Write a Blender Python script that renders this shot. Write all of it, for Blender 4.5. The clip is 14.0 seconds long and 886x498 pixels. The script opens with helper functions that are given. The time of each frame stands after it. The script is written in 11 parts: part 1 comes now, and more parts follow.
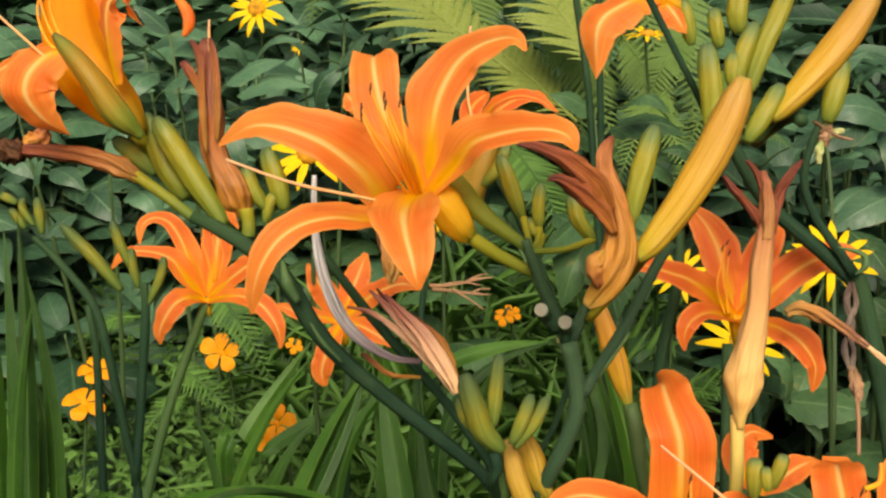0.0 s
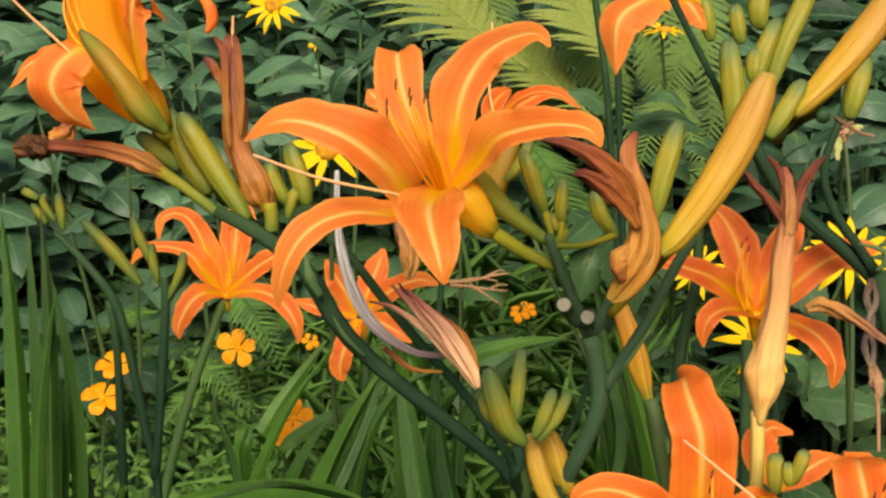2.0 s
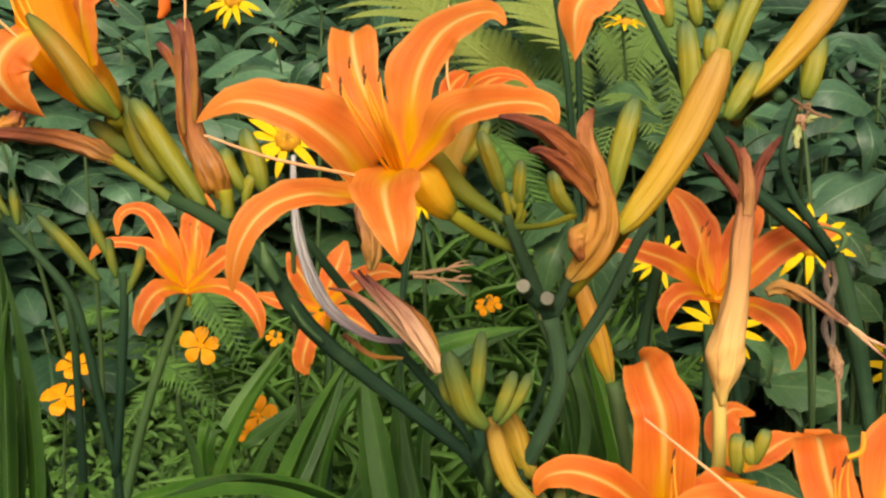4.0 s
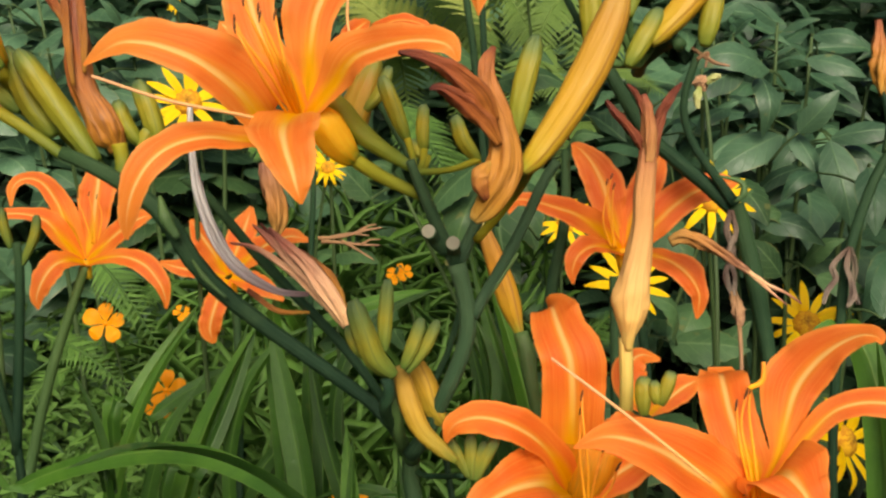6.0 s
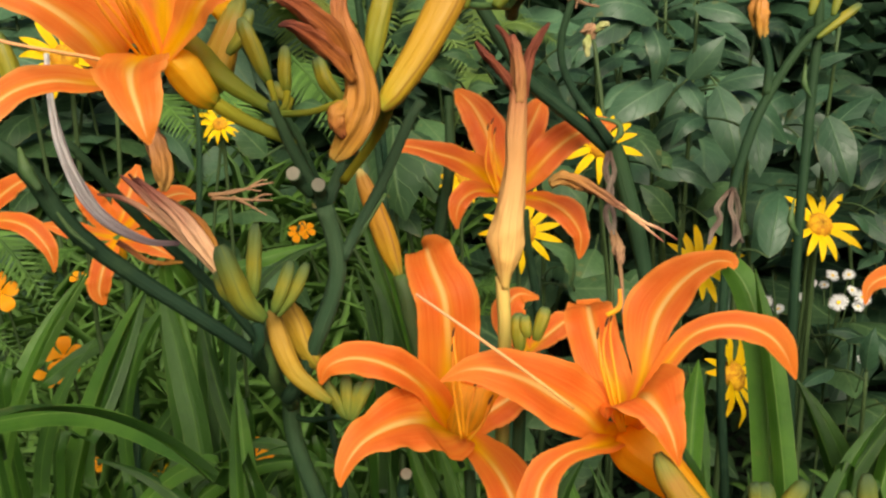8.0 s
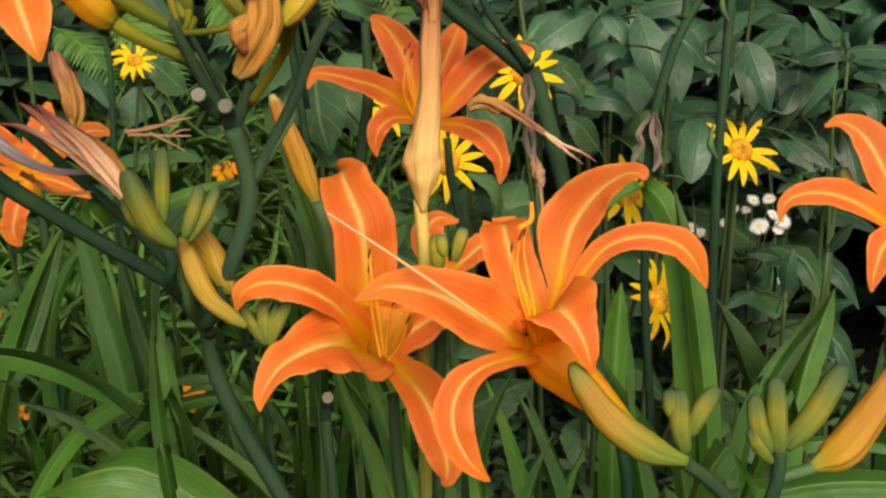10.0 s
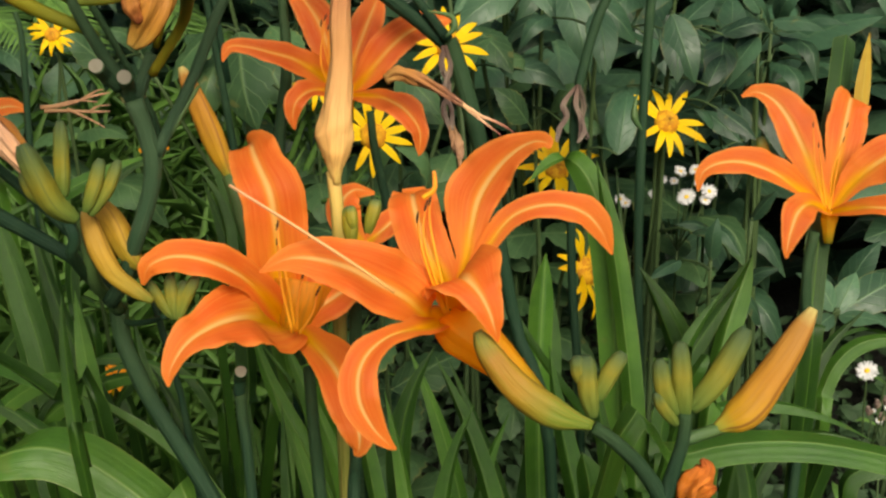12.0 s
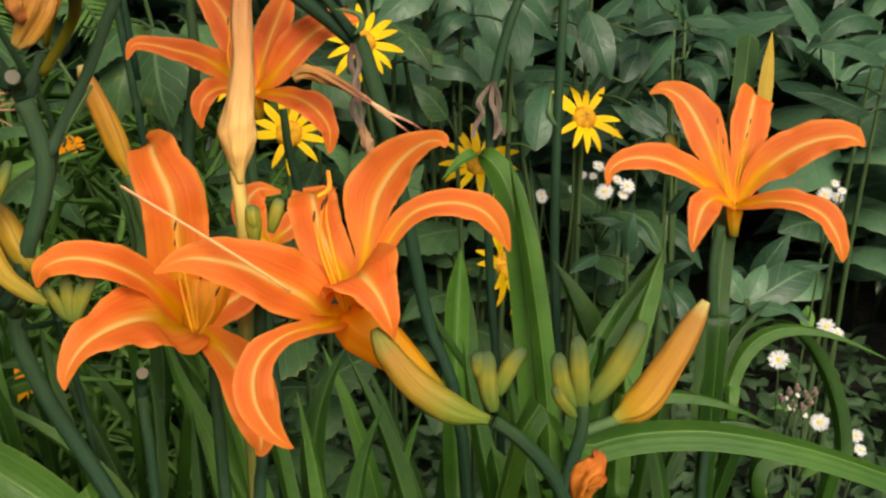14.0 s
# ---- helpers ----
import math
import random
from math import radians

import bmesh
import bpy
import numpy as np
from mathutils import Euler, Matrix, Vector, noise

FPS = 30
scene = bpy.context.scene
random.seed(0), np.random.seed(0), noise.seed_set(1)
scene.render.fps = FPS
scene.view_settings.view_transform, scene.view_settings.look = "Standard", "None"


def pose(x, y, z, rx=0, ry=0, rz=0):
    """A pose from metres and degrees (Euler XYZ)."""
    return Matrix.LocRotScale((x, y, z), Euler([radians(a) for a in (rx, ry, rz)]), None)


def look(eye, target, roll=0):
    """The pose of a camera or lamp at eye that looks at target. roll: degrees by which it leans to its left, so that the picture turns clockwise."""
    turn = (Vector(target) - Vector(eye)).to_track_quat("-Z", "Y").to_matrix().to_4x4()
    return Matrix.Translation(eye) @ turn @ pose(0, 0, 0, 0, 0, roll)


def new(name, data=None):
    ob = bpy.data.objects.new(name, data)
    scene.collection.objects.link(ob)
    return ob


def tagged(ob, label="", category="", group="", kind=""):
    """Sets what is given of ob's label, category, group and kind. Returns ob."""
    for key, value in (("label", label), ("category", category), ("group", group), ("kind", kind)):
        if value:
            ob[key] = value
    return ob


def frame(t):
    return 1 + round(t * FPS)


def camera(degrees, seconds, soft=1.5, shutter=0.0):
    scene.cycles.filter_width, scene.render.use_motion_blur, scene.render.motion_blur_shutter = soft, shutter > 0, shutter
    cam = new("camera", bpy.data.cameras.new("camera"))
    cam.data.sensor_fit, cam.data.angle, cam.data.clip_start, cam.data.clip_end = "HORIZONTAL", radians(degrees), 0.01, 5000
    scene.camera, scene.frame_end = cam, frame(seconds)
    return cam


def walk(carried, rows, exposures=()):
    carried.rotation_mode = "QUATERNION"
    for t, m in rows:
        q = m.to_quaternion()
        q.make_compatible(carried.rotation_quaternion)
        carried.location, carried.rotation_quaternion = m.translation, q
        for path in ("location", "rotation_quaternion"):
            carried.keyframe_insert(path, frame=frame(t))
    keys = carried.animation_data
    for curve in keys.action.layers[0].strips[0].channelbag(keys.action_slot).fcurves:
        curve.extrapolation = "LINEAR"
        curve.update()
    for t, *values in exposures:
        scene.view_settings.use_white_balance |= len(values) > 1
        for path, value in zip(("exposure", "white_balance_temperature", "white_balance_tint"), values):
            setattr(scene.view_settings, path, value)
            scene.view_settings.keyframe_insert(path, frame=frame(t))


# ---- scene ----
cam = camera(47, 14.0, soft=2.4)
PATH = [
    (0, (-0.0000, -0.0000, 0.8000), (-0.0000, 0.9510, 0.4910), -0.26),
    (0.5, (0.0002, 0.0007, 0.8002), (-0.0080, 0.9502, 0.4866), -0.55),
    (1, (0.0009, 0.0017, 0.8004), (-0.0105, 0.9509, 0.4859), -0.62),
    (1.5, (-0.0006, 0.0009, 0.8009), (-0.0139, 0.9502, 0.4866), -0.53),
    (2, (-0.0031, -0.0020, 0.8001), (-0.0158, 0.9480, 0.4881), -0.38),
    (4.5, (0.0010, -0.0001, 0.7906), (0.0386, 0.9483, 0.4759), -0.41),
    (5, (0.0024, -0.0018, 0.7873), (0.0615, 0.9433, 0.4661), -0.24),
    (5.5, (0.0026, -0.0007, 0.7886), (0.0842, 0.9398, 0.4586), -0.32),
    (6, (0.0017, 0.0005, 0.7841), (0.1069, 0.9368, 0.4491), -0.10),
    (6.5, (0.0059, 0.0006, 0.7833), (0.1317, 0.9309, 0.4387), -0.13),
    (7, (0.0086, -0.0028, 0.7829), (0.1581, 0.9210, 0.4304), -0.00),
    (7.5, (0.0105, -0.0042, 0.7806), (0.1763, 0.9140, 0.4210), -0.13),
    (8, (0.0158, -0.0054, 0.7788), (0.1994, 0.9048, 0.4075), -0.25),
    (10.5, (0.0255, -0.0098, 0.7706), (0.2757, 0.8565, 0.3383), -0.36),
    (11, (0.0301, -0.0142, 0.7697), (0.2913, 0.8462, 0.3322), -0.35),
    (11.5, (0.0284, -0.0125, 0.7688), (0.3068, 0.8402, 0.3267), 0.15),
    (12, (0.0315, -0.0119, 0.7704), (0.3219, 0.8351, 0.3252), 0.38),
    (12.5, (0.0334, -0.0146, 0.7694), (0.3409, 0.8274, 0.3261), 0.67),
    (13, (0.0368, -0.0129, 0.7715), (0.3567, 0.8227, 0.3248), 0.85),
    (13.5, (0.0378, -0.0166, 0.7706), (0.3728, 0.8137, 0.3252), 1.08),
    (14, (0.0405, -0.0173, 0.7723), (0.3918, 0.8049, 0.3243), 1.59),
]
walk(cam, [(t, look(eye, target, roll)) for t, eye, target, roll in PATH], [(0.0, 0.65, 7600, 7), (5.0, 0.63, 7600, 7), (8.0, 0.58, 7500, 7), (11.0, 0.50, 7400, 7), (14.0, 0.50, 7400, 7)])

# ---- daylight: a bright overcast sky ----
world = bpy.data.worlds.new("world")
scene.world = world
world.use_nodes = True
sky = world.node_tree.nodes.new("ShaderNodeTexSky")
sky.sky_type, sky.sun_disc = "NISHITA", False
sky.sun_elevation, sky.sun_rotation = radians(46), radians(180)
sky.air_density, sky.dust_density, sky.ozone_density = 1.0, 4.0, 1.0
world.node_tree.links.new(sky.outputs[0], world.node_tree.nodes["Background"].inputs[0])
world.node_tree.nodes["Background"].inputs[1].default_value = 0.08
sun = new("sun", bpy.data.lights.new("sun", "SUN"))
sun.data.energy, sun.data.angle, sun.data.color = 3.4, radians(40), (1.0, 0.96, 0.9)
sun.matrix_world = look((0.1, -2.2, 3.3), (0.2, 0.6, 0.4))

# ---- small builders ----
HOME = {}


def V(*a):
    return Vector(a)


def thing(name, at, label, category, group="", kind=""):
    ob = new(name)
    ob.empty_display_size = 0.02
    ob.location = at
    HOME[ob] = Vector(at)
    return tagged(ob, label, category, group, kind)


def finish(bm, name, material, smooth=True):
    me = bpy.data.meshes.new(name)
    bm.normal_update()
    bm.to_mesh(me)
    bm.free()
    me.materials.append(material)
    if smooth:
        me.polygons.foreach_set("use_smooth", [True] * len(me.polygons))
    return me


def part(name, bm, material, parent, label=""):
    """One mesh object, built in world metres, hung under its thing or part."""
    n = len(bm.verts)
    low = min((v.co for v in bm.verts), key=lambda c: c.z).copy() if n else Vector()
    bmesh.ops.translate(bm, verts=bm.verts, vec=-low)
    ob = new(name, finish(bm, name, material))
    if parent is not None:
        ob.parent = parent
        ob.location = low - HOME[parent]
    else:
        ob.location = low
    HOME[ob] = low
    if label:
        ob["label"] = label
    return ob


def piece(name, me, parent, m):
    """A repeat that shares its mesh; m is its pose in the world."""
    ob = new(name, me)
    ob.parent = parent
    ob.matrix_basis = Matrix.Translation(-HOME[parent]) @ m
    HOME[ob] = m.translation.copy()
    return ob


def spline(pts, n):
    """Points evenly along a smooth line through pts, with their tangents."""
    p = [Vector(q) for q in pts]
    p = [p[0] * 2 - p[1]] + p + [p[-1] * 2 - p[-2]]
    k, out = len(p) - 3, []
    for i in range(n + 1):
        s = min(i / n * k, k - 1e-6)
        j, t = int(s), s - int(s)
        a, b, c, d = p[j:j + 4]
        pos = 0.5 * (2 * b + (c - a) * t + (2 * a - 5 * b + 4 * c - d) * t * t + (3 * b - a - 3 * c + d) * t ** 3)
        tan = 0.5 * ((c - a) + 2 * (2 * a - 5 * b + 4 * c - d) * t + 3 * (3 * b - a - 3 * c + d) * t * t)
        out.append((pos, tan.normalized()))
    return out


def lerp_list(vals, s):
    k = s * (len(vals) - 1)
    j = min(int(k), len(vals) - 2)
    return vals[j] + (vals[j + 1] - vals[j]) * (k - j)


def tube(pts, radii, n=14, seg=10, ridges=0, depth=0.0, twist=0.0, rough=0.0, flat=1.0, bm=None, seed=0, seam=0.0, folds=0.0):
    """A tapering round stem, bud or pod along a line; ridges, twist and roughness shape its skin."""
    bm = bm or bmesh.new()
    uv = bm.loops.layers.uv.verify()
    line = spline(pts, n)
    side = line[0][1].orthogonal().normalized()
    rings = []
    for i, (pos, tan) in enumerate(line):
        side = (side - tan * side.dot(tan)).normalized()
        other = tan.cross(side)
        s, ring = i / n, []
        r = lerp_list(radii, s)
        for j in range(seg):
            a = j / seg * math.tau + twist * s
            k = 1 + depth * math.cos(ridges * (j / seg) * math.tau) if ridges else 1
            k += rough * noise.noise(Vector((math.cos(a) * 2 + seed, math.sin(a) * 2, s * 7)))
            if seam:
                k -= seam * max(0.0, math.cos(3 * (j / seg) * math.tau + math.pi)) ** 8
            if folds:
                q = noise.noise(Vector((math.cos(a - twist * s * 0.4) * 3.1 + seed * 1.7, math.sin(a - twist * s * 0.4) * 3.1, s * 2.2)))
                k += folds * (0.35 - abs(q) * 1.6)
            ring.append(bm.verts.new(pos + r * k * (math.cos(a) * side + flat * math.sin(a) * other)))
        rings.append(ring)
    for i in range(n):
        for j in range(seg):
            f = bm.faces.new((rings[i][j], rings[i][(j + 1) % seg], rings[i + 1][(j + 1) % seg], rings[i + 1][j]))
            for lp, (du, dv) in zip(f.loops, ((0, 0), (1, 0), (1, 1), (0, 1))):
                lp[uv].uv = ((j + du) / seg, (i + dv) / n)
    for ring, v in ((rings[0][::-1], 0.0), (rings[-1], 1.0)):
        f = bm.faces.new(ring)
        for lp in f.loops:
            lp[uv].uv = (0.5, v)
    return bm


def blade(pts, axis, width, n=16, m=6, cup=0.15, wave=0.0, fold=0.0, twist=0.0, tip=0.6, base=0.35, thick=0.0, seed=0, profile=None, waves=5, frill=0.0):
    """A petal or leaf along a line. axis: the way its inner face looks near the base; cup bends it across,
    fold creases it along the midrib, wave ruffles its edges."""
    bm = bmesh.new()
    uv = bm.loops.layers.uv.verify()
    line = spline(pts, n)
    chord = Vector(pts[-1]) - Vector(pts[0])
    w0 = Vector(axis).cross(chord)
    w0 = w0.normalized() if w0.length > 1e-9 else chord.orthogonal().normalized()
    rnd = random.Random(seed)
    ph = [rnd.uniform(0, 6.28) for _ in range(4)]
    rows = []
    for i, (pos, tan) in enumerate(line):
        s = i / n
        w = (w0 - tan * w0.dot(tan)).normalized()
        nor = w.cross(tan).normalized()
        if nor.dot(Vector(axis)) < 0 and i == 0:
            pass
        a = twist * s
        w, nor = w * math.cos(a) + nor * math.sin(a), nor * math.cos(a) - w * math.sin(a)
        if profile:
            half = width / 2 * lerp_list(profile, s)
        else:
            half = width / 2 * (base + (1 - base) * math.sin(min(1, s / 0.55) * math.pi / 2)) * (1 if s < tip else max(0.0, 1 - ((s - tip) / (1 - tip)) ** 1.7))
        half = max(half, width * 0.012)
        row = []
        for j in range(m + 1):
            u = j / m * 2 - 1
            off = nor * (cup * half * (u * u) + fold * half * abs(u))
            ruf = wave * half * abs(u) ** 2 * (math.sin(s * waves * 6.28 + ph[0 if u < 0 else 1]) + 0.5 * math.sin(s * waves * 12.1 + ph[2 if u < 0 else 3]))
            groove = -0.02 * half if j * 2 == m else 0
            if frill:
                ruf += frill * half * abs(u) ** 4 * noise.noise(Vector((s * 22 + ph[0], 1.0 if u < 0 else 7.0, ph[1]))) * 2
            row.append(bm.verts.new(pos + w * (u * half * (1 + 0.35 * ruf / max(half, 1e-6))) + off + nor * (ruf + groove)))
        rows.append(row)
    faces = []
    for i in range(n):
        for j in range(m):
            f = bm.faces.new((rows[i][j], rows[i][j + 1], rows[i + 1][j + 1], rows[i + 1][j]))
            for lp, (du, dv) in zip(f.loops, ((0, 0), (1, 0), (1, 1), (0, 1))):
                lp[uv].uv = ((j + du) / m, (i + dv) / n)
            faces.append(f)
    if thick:
        bmesh.ops.solidify(bm, geom=faces, thickness=thick)
    return bm


# ---- materials ----
def nodes(name):
    mat = bpy.data.materials.new(name)
    mat.use_nodes = True
    nt = mat.node_tree
    return mat, nt, nt.nodes["Principled BSDF"], nt.nodes["Material Output"]


def put(nt, kind, **kw):
    nd = nt.nodes.new(kind)
    for k, v in kw.items():
        if k in nd.inputs:
            nd.inputs[k].default_value = v
    return nd


def math_node(nt, op, a, b=None, c=None):
    nd = nt.nodes.new("ShaderNodeMath")
    nd.operation = op
    nd.use_clamp = False
    for i, v in enumerate((a, b, c)):
        if v is None:
            continue
        if isinstance(v, (int, float)):
            nd.inputs[i].default_value = v
        else:
            nt.links.new(v, nd.inputs[i])
    return nd.outputs[0]


def mix(nt, fac, a, b):
    nd = nt.nodes.new("ShaderNodeMix")
    nd.data_type = "RGBA"
    for i, v in ((0, fac), (6, a), (7, b)):
        if isinstance(v, (int, float)):
            nd.inputs[i].default_value = v
        elif isinstance(v, tuple):
            nd.inputs[i].default_value = (*v, 1)
        else:
            nt.links.new(v, nd.inputs[i])
    return nd.outputs[2]


def ramp(nt, fac, stops):
    nd = nt.nodes.new("ShaderNodeValToRGB")
    el = nd.color_ramp.elements
    while len(el) < len(stops):
        el.new(0.5)
    for e, (p, c) in zip(el, stops):
        e.position, e.color = p, (*c, 1)
    nt.links.new(fac, nd.inputs[0])
    return nd.outputs[0]


def smooth(nt, x, lo, hi, a=0.0, b=1.0):
    nd = nt.nodes.new("ShaderNodeMapRange")
    nd.interpolation_type = "SMOOTHSTEP"
    for i, v in enumerate((None, lo, hi, a, b)):
        if v is not None:
            nd.inputs[i].default_value = v
    nt.links.new(x, nd.inputs[0])
    return nd.outputs[0]


def uvw(nt):
    tc = nt.nodes.new("ShaderNodeTexCoord")
    sep = nt.nodes.new("ShaderNodeSeparateXYZ")
    nt.links.new(tc.outputs["UV"], sep.inputs[0])
    return tc, sep.outputs[0], sep.outputs[1]


def tex(nt, scale, detail=4.0, coords="Object", stretch=None, rough=0.55):
    tc = nt.nodes.new("ShaderNodeTexCoord")
    mp = nt.nodes.new("ShaderNodeMapping")
    nt.links.new(tc.outputs[coords], mp.inputs[0])
    info = nt.nodes.new("ShaderNodeObjectInfo")
    sc = nt.nodes.new("ShaderNodeVectorMath")
    sc.operation = "SCALE"
    sc.inputs[0].default_value = (7.3, 3.1, 5.7)
    nt.links.new(info.outputs["Random"], sc.inputs["Scale"])
    nt.links.new(sc.outputs[0], mp.inputs["Location"])
    if stretch:
        mp.inputs["Scale"].default_value = stretch
    nz = put(nt, "ShaderNodeTexNoise", Scale=scale, Detail=detail, Roughness=rough)
    nt.links.new(mp.outputs[0], nz.inputs["Vector"])
    return nz.outputs[0]


def rnd_of(nt):
    """A random number for each object, and for each leaf of a joined mass."""
    island = nt.nodes.new("ShaderNodeNewGeometry").outputs["Random Per Island"]
    return math_node(nt, "FRACT", math_node(nt, "ADD", nt.nodes.new("ShaderNodeObjectInfo").outputs["Random"], island))


def bump(nt, bsdf, height, strength=0.3, dist=0.001):
    nd = put(nt, "ShaderNodeBump", Strength=strength, Distance=dist)
    nt.links.new(height, nd.inputs["Height"])
    nt.links.new(nd.outputs[0], bsdf.inputs["Normal"])
    return nd.outputs[0]


def thin(nt, bsdf, out, colour, amount):
    """Lets light pass through petals and leaves."""
    tr = nt.nodes.new("ShaderNodeBsdfTranslucent")
    ms = nt.nodes.new("ShaderNodeMixShader")
    ms.inputs[0].default_value = amount
    nt.links.new(colour, tr.inputs[0])
    nt.links.new(bsdf.outputs[0], ms.inputs[1])
    nt.links.new(tr.outputs[0], ms.inputs[2])
    nt.links.new(ms.outputs[0], out.inputs[0])


def tepal_material(name, body, deep, rib, throat, reach=0.36, pale=(0.95, 0.36, 0.12)):
    """Orange petal skin: yellow throat, feathered pale midrib, redder flanks with fine long veins, paler margin."""
    mat, nt, b, out = nodes(name)
    _, u, v = uvw(nt)
    across = math_node(nt, "ABSOLUTE", math_node(nt, "SUBTRACT", math_node(nt, "MULTIPLY", u, 2.0), 1.0))
    veins = tex(nt, 9.0, 3.0, "UV", (5.0, 0.45, 1.0))
    fine = tex(nt, 12.0, 2.0, "UV", (9.0, 0.25, 1.0))
    cloud = tex(nt, 60.0, 4.0)
    c = mix(nt, math_node(nt, "MULTIPLY", smooth(nt, veins, 0.36, 0.68), 0.45), body, deep)
    c = mix(nt, math_node(nt, "MULTIPLY", smooth(nt, cloud, 0.4, 0.75), 0.3), c, body)
    eye = math_node(nt, "MULTIPLY", smooth(nt, v, 0.22, 0.4), smooth(nt, v, 0.95, 0.5))
    eye = math_node(nt, "MULTIPLY", eye, math_node(nt, "MULTIPLY", smooth(nt, across, 0.06, 0.4), smooth(nt, across, 1.0, 0.7)))
    c = mix(nt, math_node(nt, "MULTIPLY", eye, 0.7), c, deep)
    c = mix(nt, math_node(nt, "MULTIPLY", smooth(nt, fine, 0.5, 0.62), 0.3), c, pale)
    c = mix(nt, math_node(nt, "MULTIPLY", smooth(nt, fine, 0.48, 0.36), 0.38), c, deep)
    margin = math_node(nt, "MULTIPLY", smooth(nt, math_node(nt, "MULTIPLY_ADD", veins, 0.2, across), 0.78, 1.08), smooth(nt, v, 0.2, 0.5))
    c = mix(nt, math_node(nt, "MULTIPLY", margin, 0.34), c, pale)
    wob = math_node(nt, "MULTIPLY_ADD", math_node(nt, "SUBTRACT", fine, 0.5), 0.16, across)
    stripe = math_node(nt, "MULTIPLY", smooth(nt, wob, 0.15, 0.02), smooth(nt, v, 1.0, 0.72))
    halo = math_node(nt, "MULTIPLY", smooth(nt, wob, 0.3, 0.06), smooth(nt, v, 0.75, 0.35))
    c = mix(nt, math_node(nt, "MULTIPLY", halo, 0.2), c, throat)
    c = mix(nt, math_node(nt, "MULTIPLY", stripe, 0.82), c, rib)
    inner = smooth(nt, math_node(nt, "MULTIPLY_ADD", across, 0.4, math_node(nt, "MULTIPLY_ADD", veins, 0.14, v)), reach + 0.2, reach - 0.06)
    c = mix(nt, inner, c, throat)
    nt.links.new(c, b.inputs["Base Color"])
    nt.links.new(smooth(nt, cloud, 0.25, 0.75, 0.42, 0.6), b.inputs["Roughness"])
    b.inputs["Specular IOR Level"].default_value = 0.3
    h = math_node(nt, "ADD", math_node(nt, "MULTIPLY_ADD", fine, 1.4, veins), math_node(nt, "MULTIPLY", stripe, -0.8))
    bump(nt, b, math_node(nt, "ADD", h, math_node(nt, "MULTIPLY", tex(nt, 130.0, 3.0), 1.2)), 0.3, 0.0009)
    thin(nt, b, out, c, 0.48)
    return mat


def leaf_material(name, dark, light, rib, gloss=0.45, through_it=0.22, veins=True, worn=(0.25, 0.2, 0.05), wear=0.12, side=7.0, shine=0.3, vary=0.0):
    mat, nt, b, out = nodes(name)
    _, u, v = uvw(nt)
    across = math_node(nt, "ABSOLUTE", math_node(nt, "SUBTRACT", math_node(nt, "MULTIPLY", u, 2.0), 1.0))
    cloud = tex(nt, 28.0, 5.0)
    fine = tex(nt, 180.0, 3.0)
    c = mix(nt, smooth(nt, cloud, 0.3, 0.7), dark, light)
    c = mix(nt, math_node(nt, "MULTIPLY", rnd_of(nt), 0.45), c, light)
    if vary:
        c = mix(nt, smooth(nt, rnd_of(nt), 0.15, 0.6, vary, 0.0), c, tuple(k * 0.55 for k in dark))
        c = mix(nt, smooth(nt, rnd_of(nt), 0.7, 1.0, 0.0, vary), c, tuple(k * 1.22 for k in light))
    c = mix(nt, math_node(nt, "MULTIPLY", smooth(nt, fine, 0.45, 0.75), 0.3), c, dark)
    c = mix(nt, math_node(nt, "MULTIPLY", smooth(nt, across, 0.09, 0.02), 0.7), c, rib)
    h = smooth(nt, across, 0.12, 0.0, 0.0, -1.0)
    if veins:
        wv = math_node(nt, "SINE", math_node(nt, "MULTIPLY", math_node(nt, "SUBTRACT", math_node(nt, "MULTIPLY", v, side), math_node(nt, "MULTIPLY", across, 1.7)), 6.283))
        line = smooth(nt, wv, 0.9, 1.0)
        c = mix(nt, math_node(nt, "MULTIPLY", line, 0.4), c, rib)
        h = math_node(nt, "ADD", h, math_node(nt, "MULTIPLY", line, -0.6))
    else:
        long_ = tex(nt, 6.0, 2.0, "UV", (7.0, 0.08, 1.0))
        c = mix(nt, math_node(nt, "MULTIPLY", smooth(nt, long_, 0.45, 0.65), 0.3), c, light)
        c = mix(nt, math_node(nt, "MULTIPLY", smooth(nt, across, 0.93, 1.0), 0.5), c, rib)
        h = math_node(nt, "ADD", h, math_node(nt, "MULTIPLY", long_, 0.9))
    spots = math_node(nt, "MULTIPLY", smooth(nt, tex(nt, 45.0, 2.0), 0.68, 0.74), wear * 4)
    edge = math_node(nt, "MULTIPLY", smooth(nt, math_node(nt, "MULTIPLY_ADD", cloud, 0.5, across), 1.2, 1.3), wear * 5)
    c = mix(nt, math_node(nt, "MINIMUM", math_node(nt, "ADD", spots, edge), 0.8), c, worn)
    nt.links.new(c, b.inputs["Base Color"])
    b.inputs["Specular IOR Level"].default_value = shine
    nt.links.new(smooth(nt, fine, 0.2, 0.8, gloss - 0.08, gloss + 0.14), b.inputs["Roughness"])
    bump(nt, b, math_node(nt, "ADD", h, math_node(nt, "MULTIPLY", fine, 0.5)), 0.4, 0.0012)
    if through_it:
        thin(nt, b, out, c, through_it)
    return mat


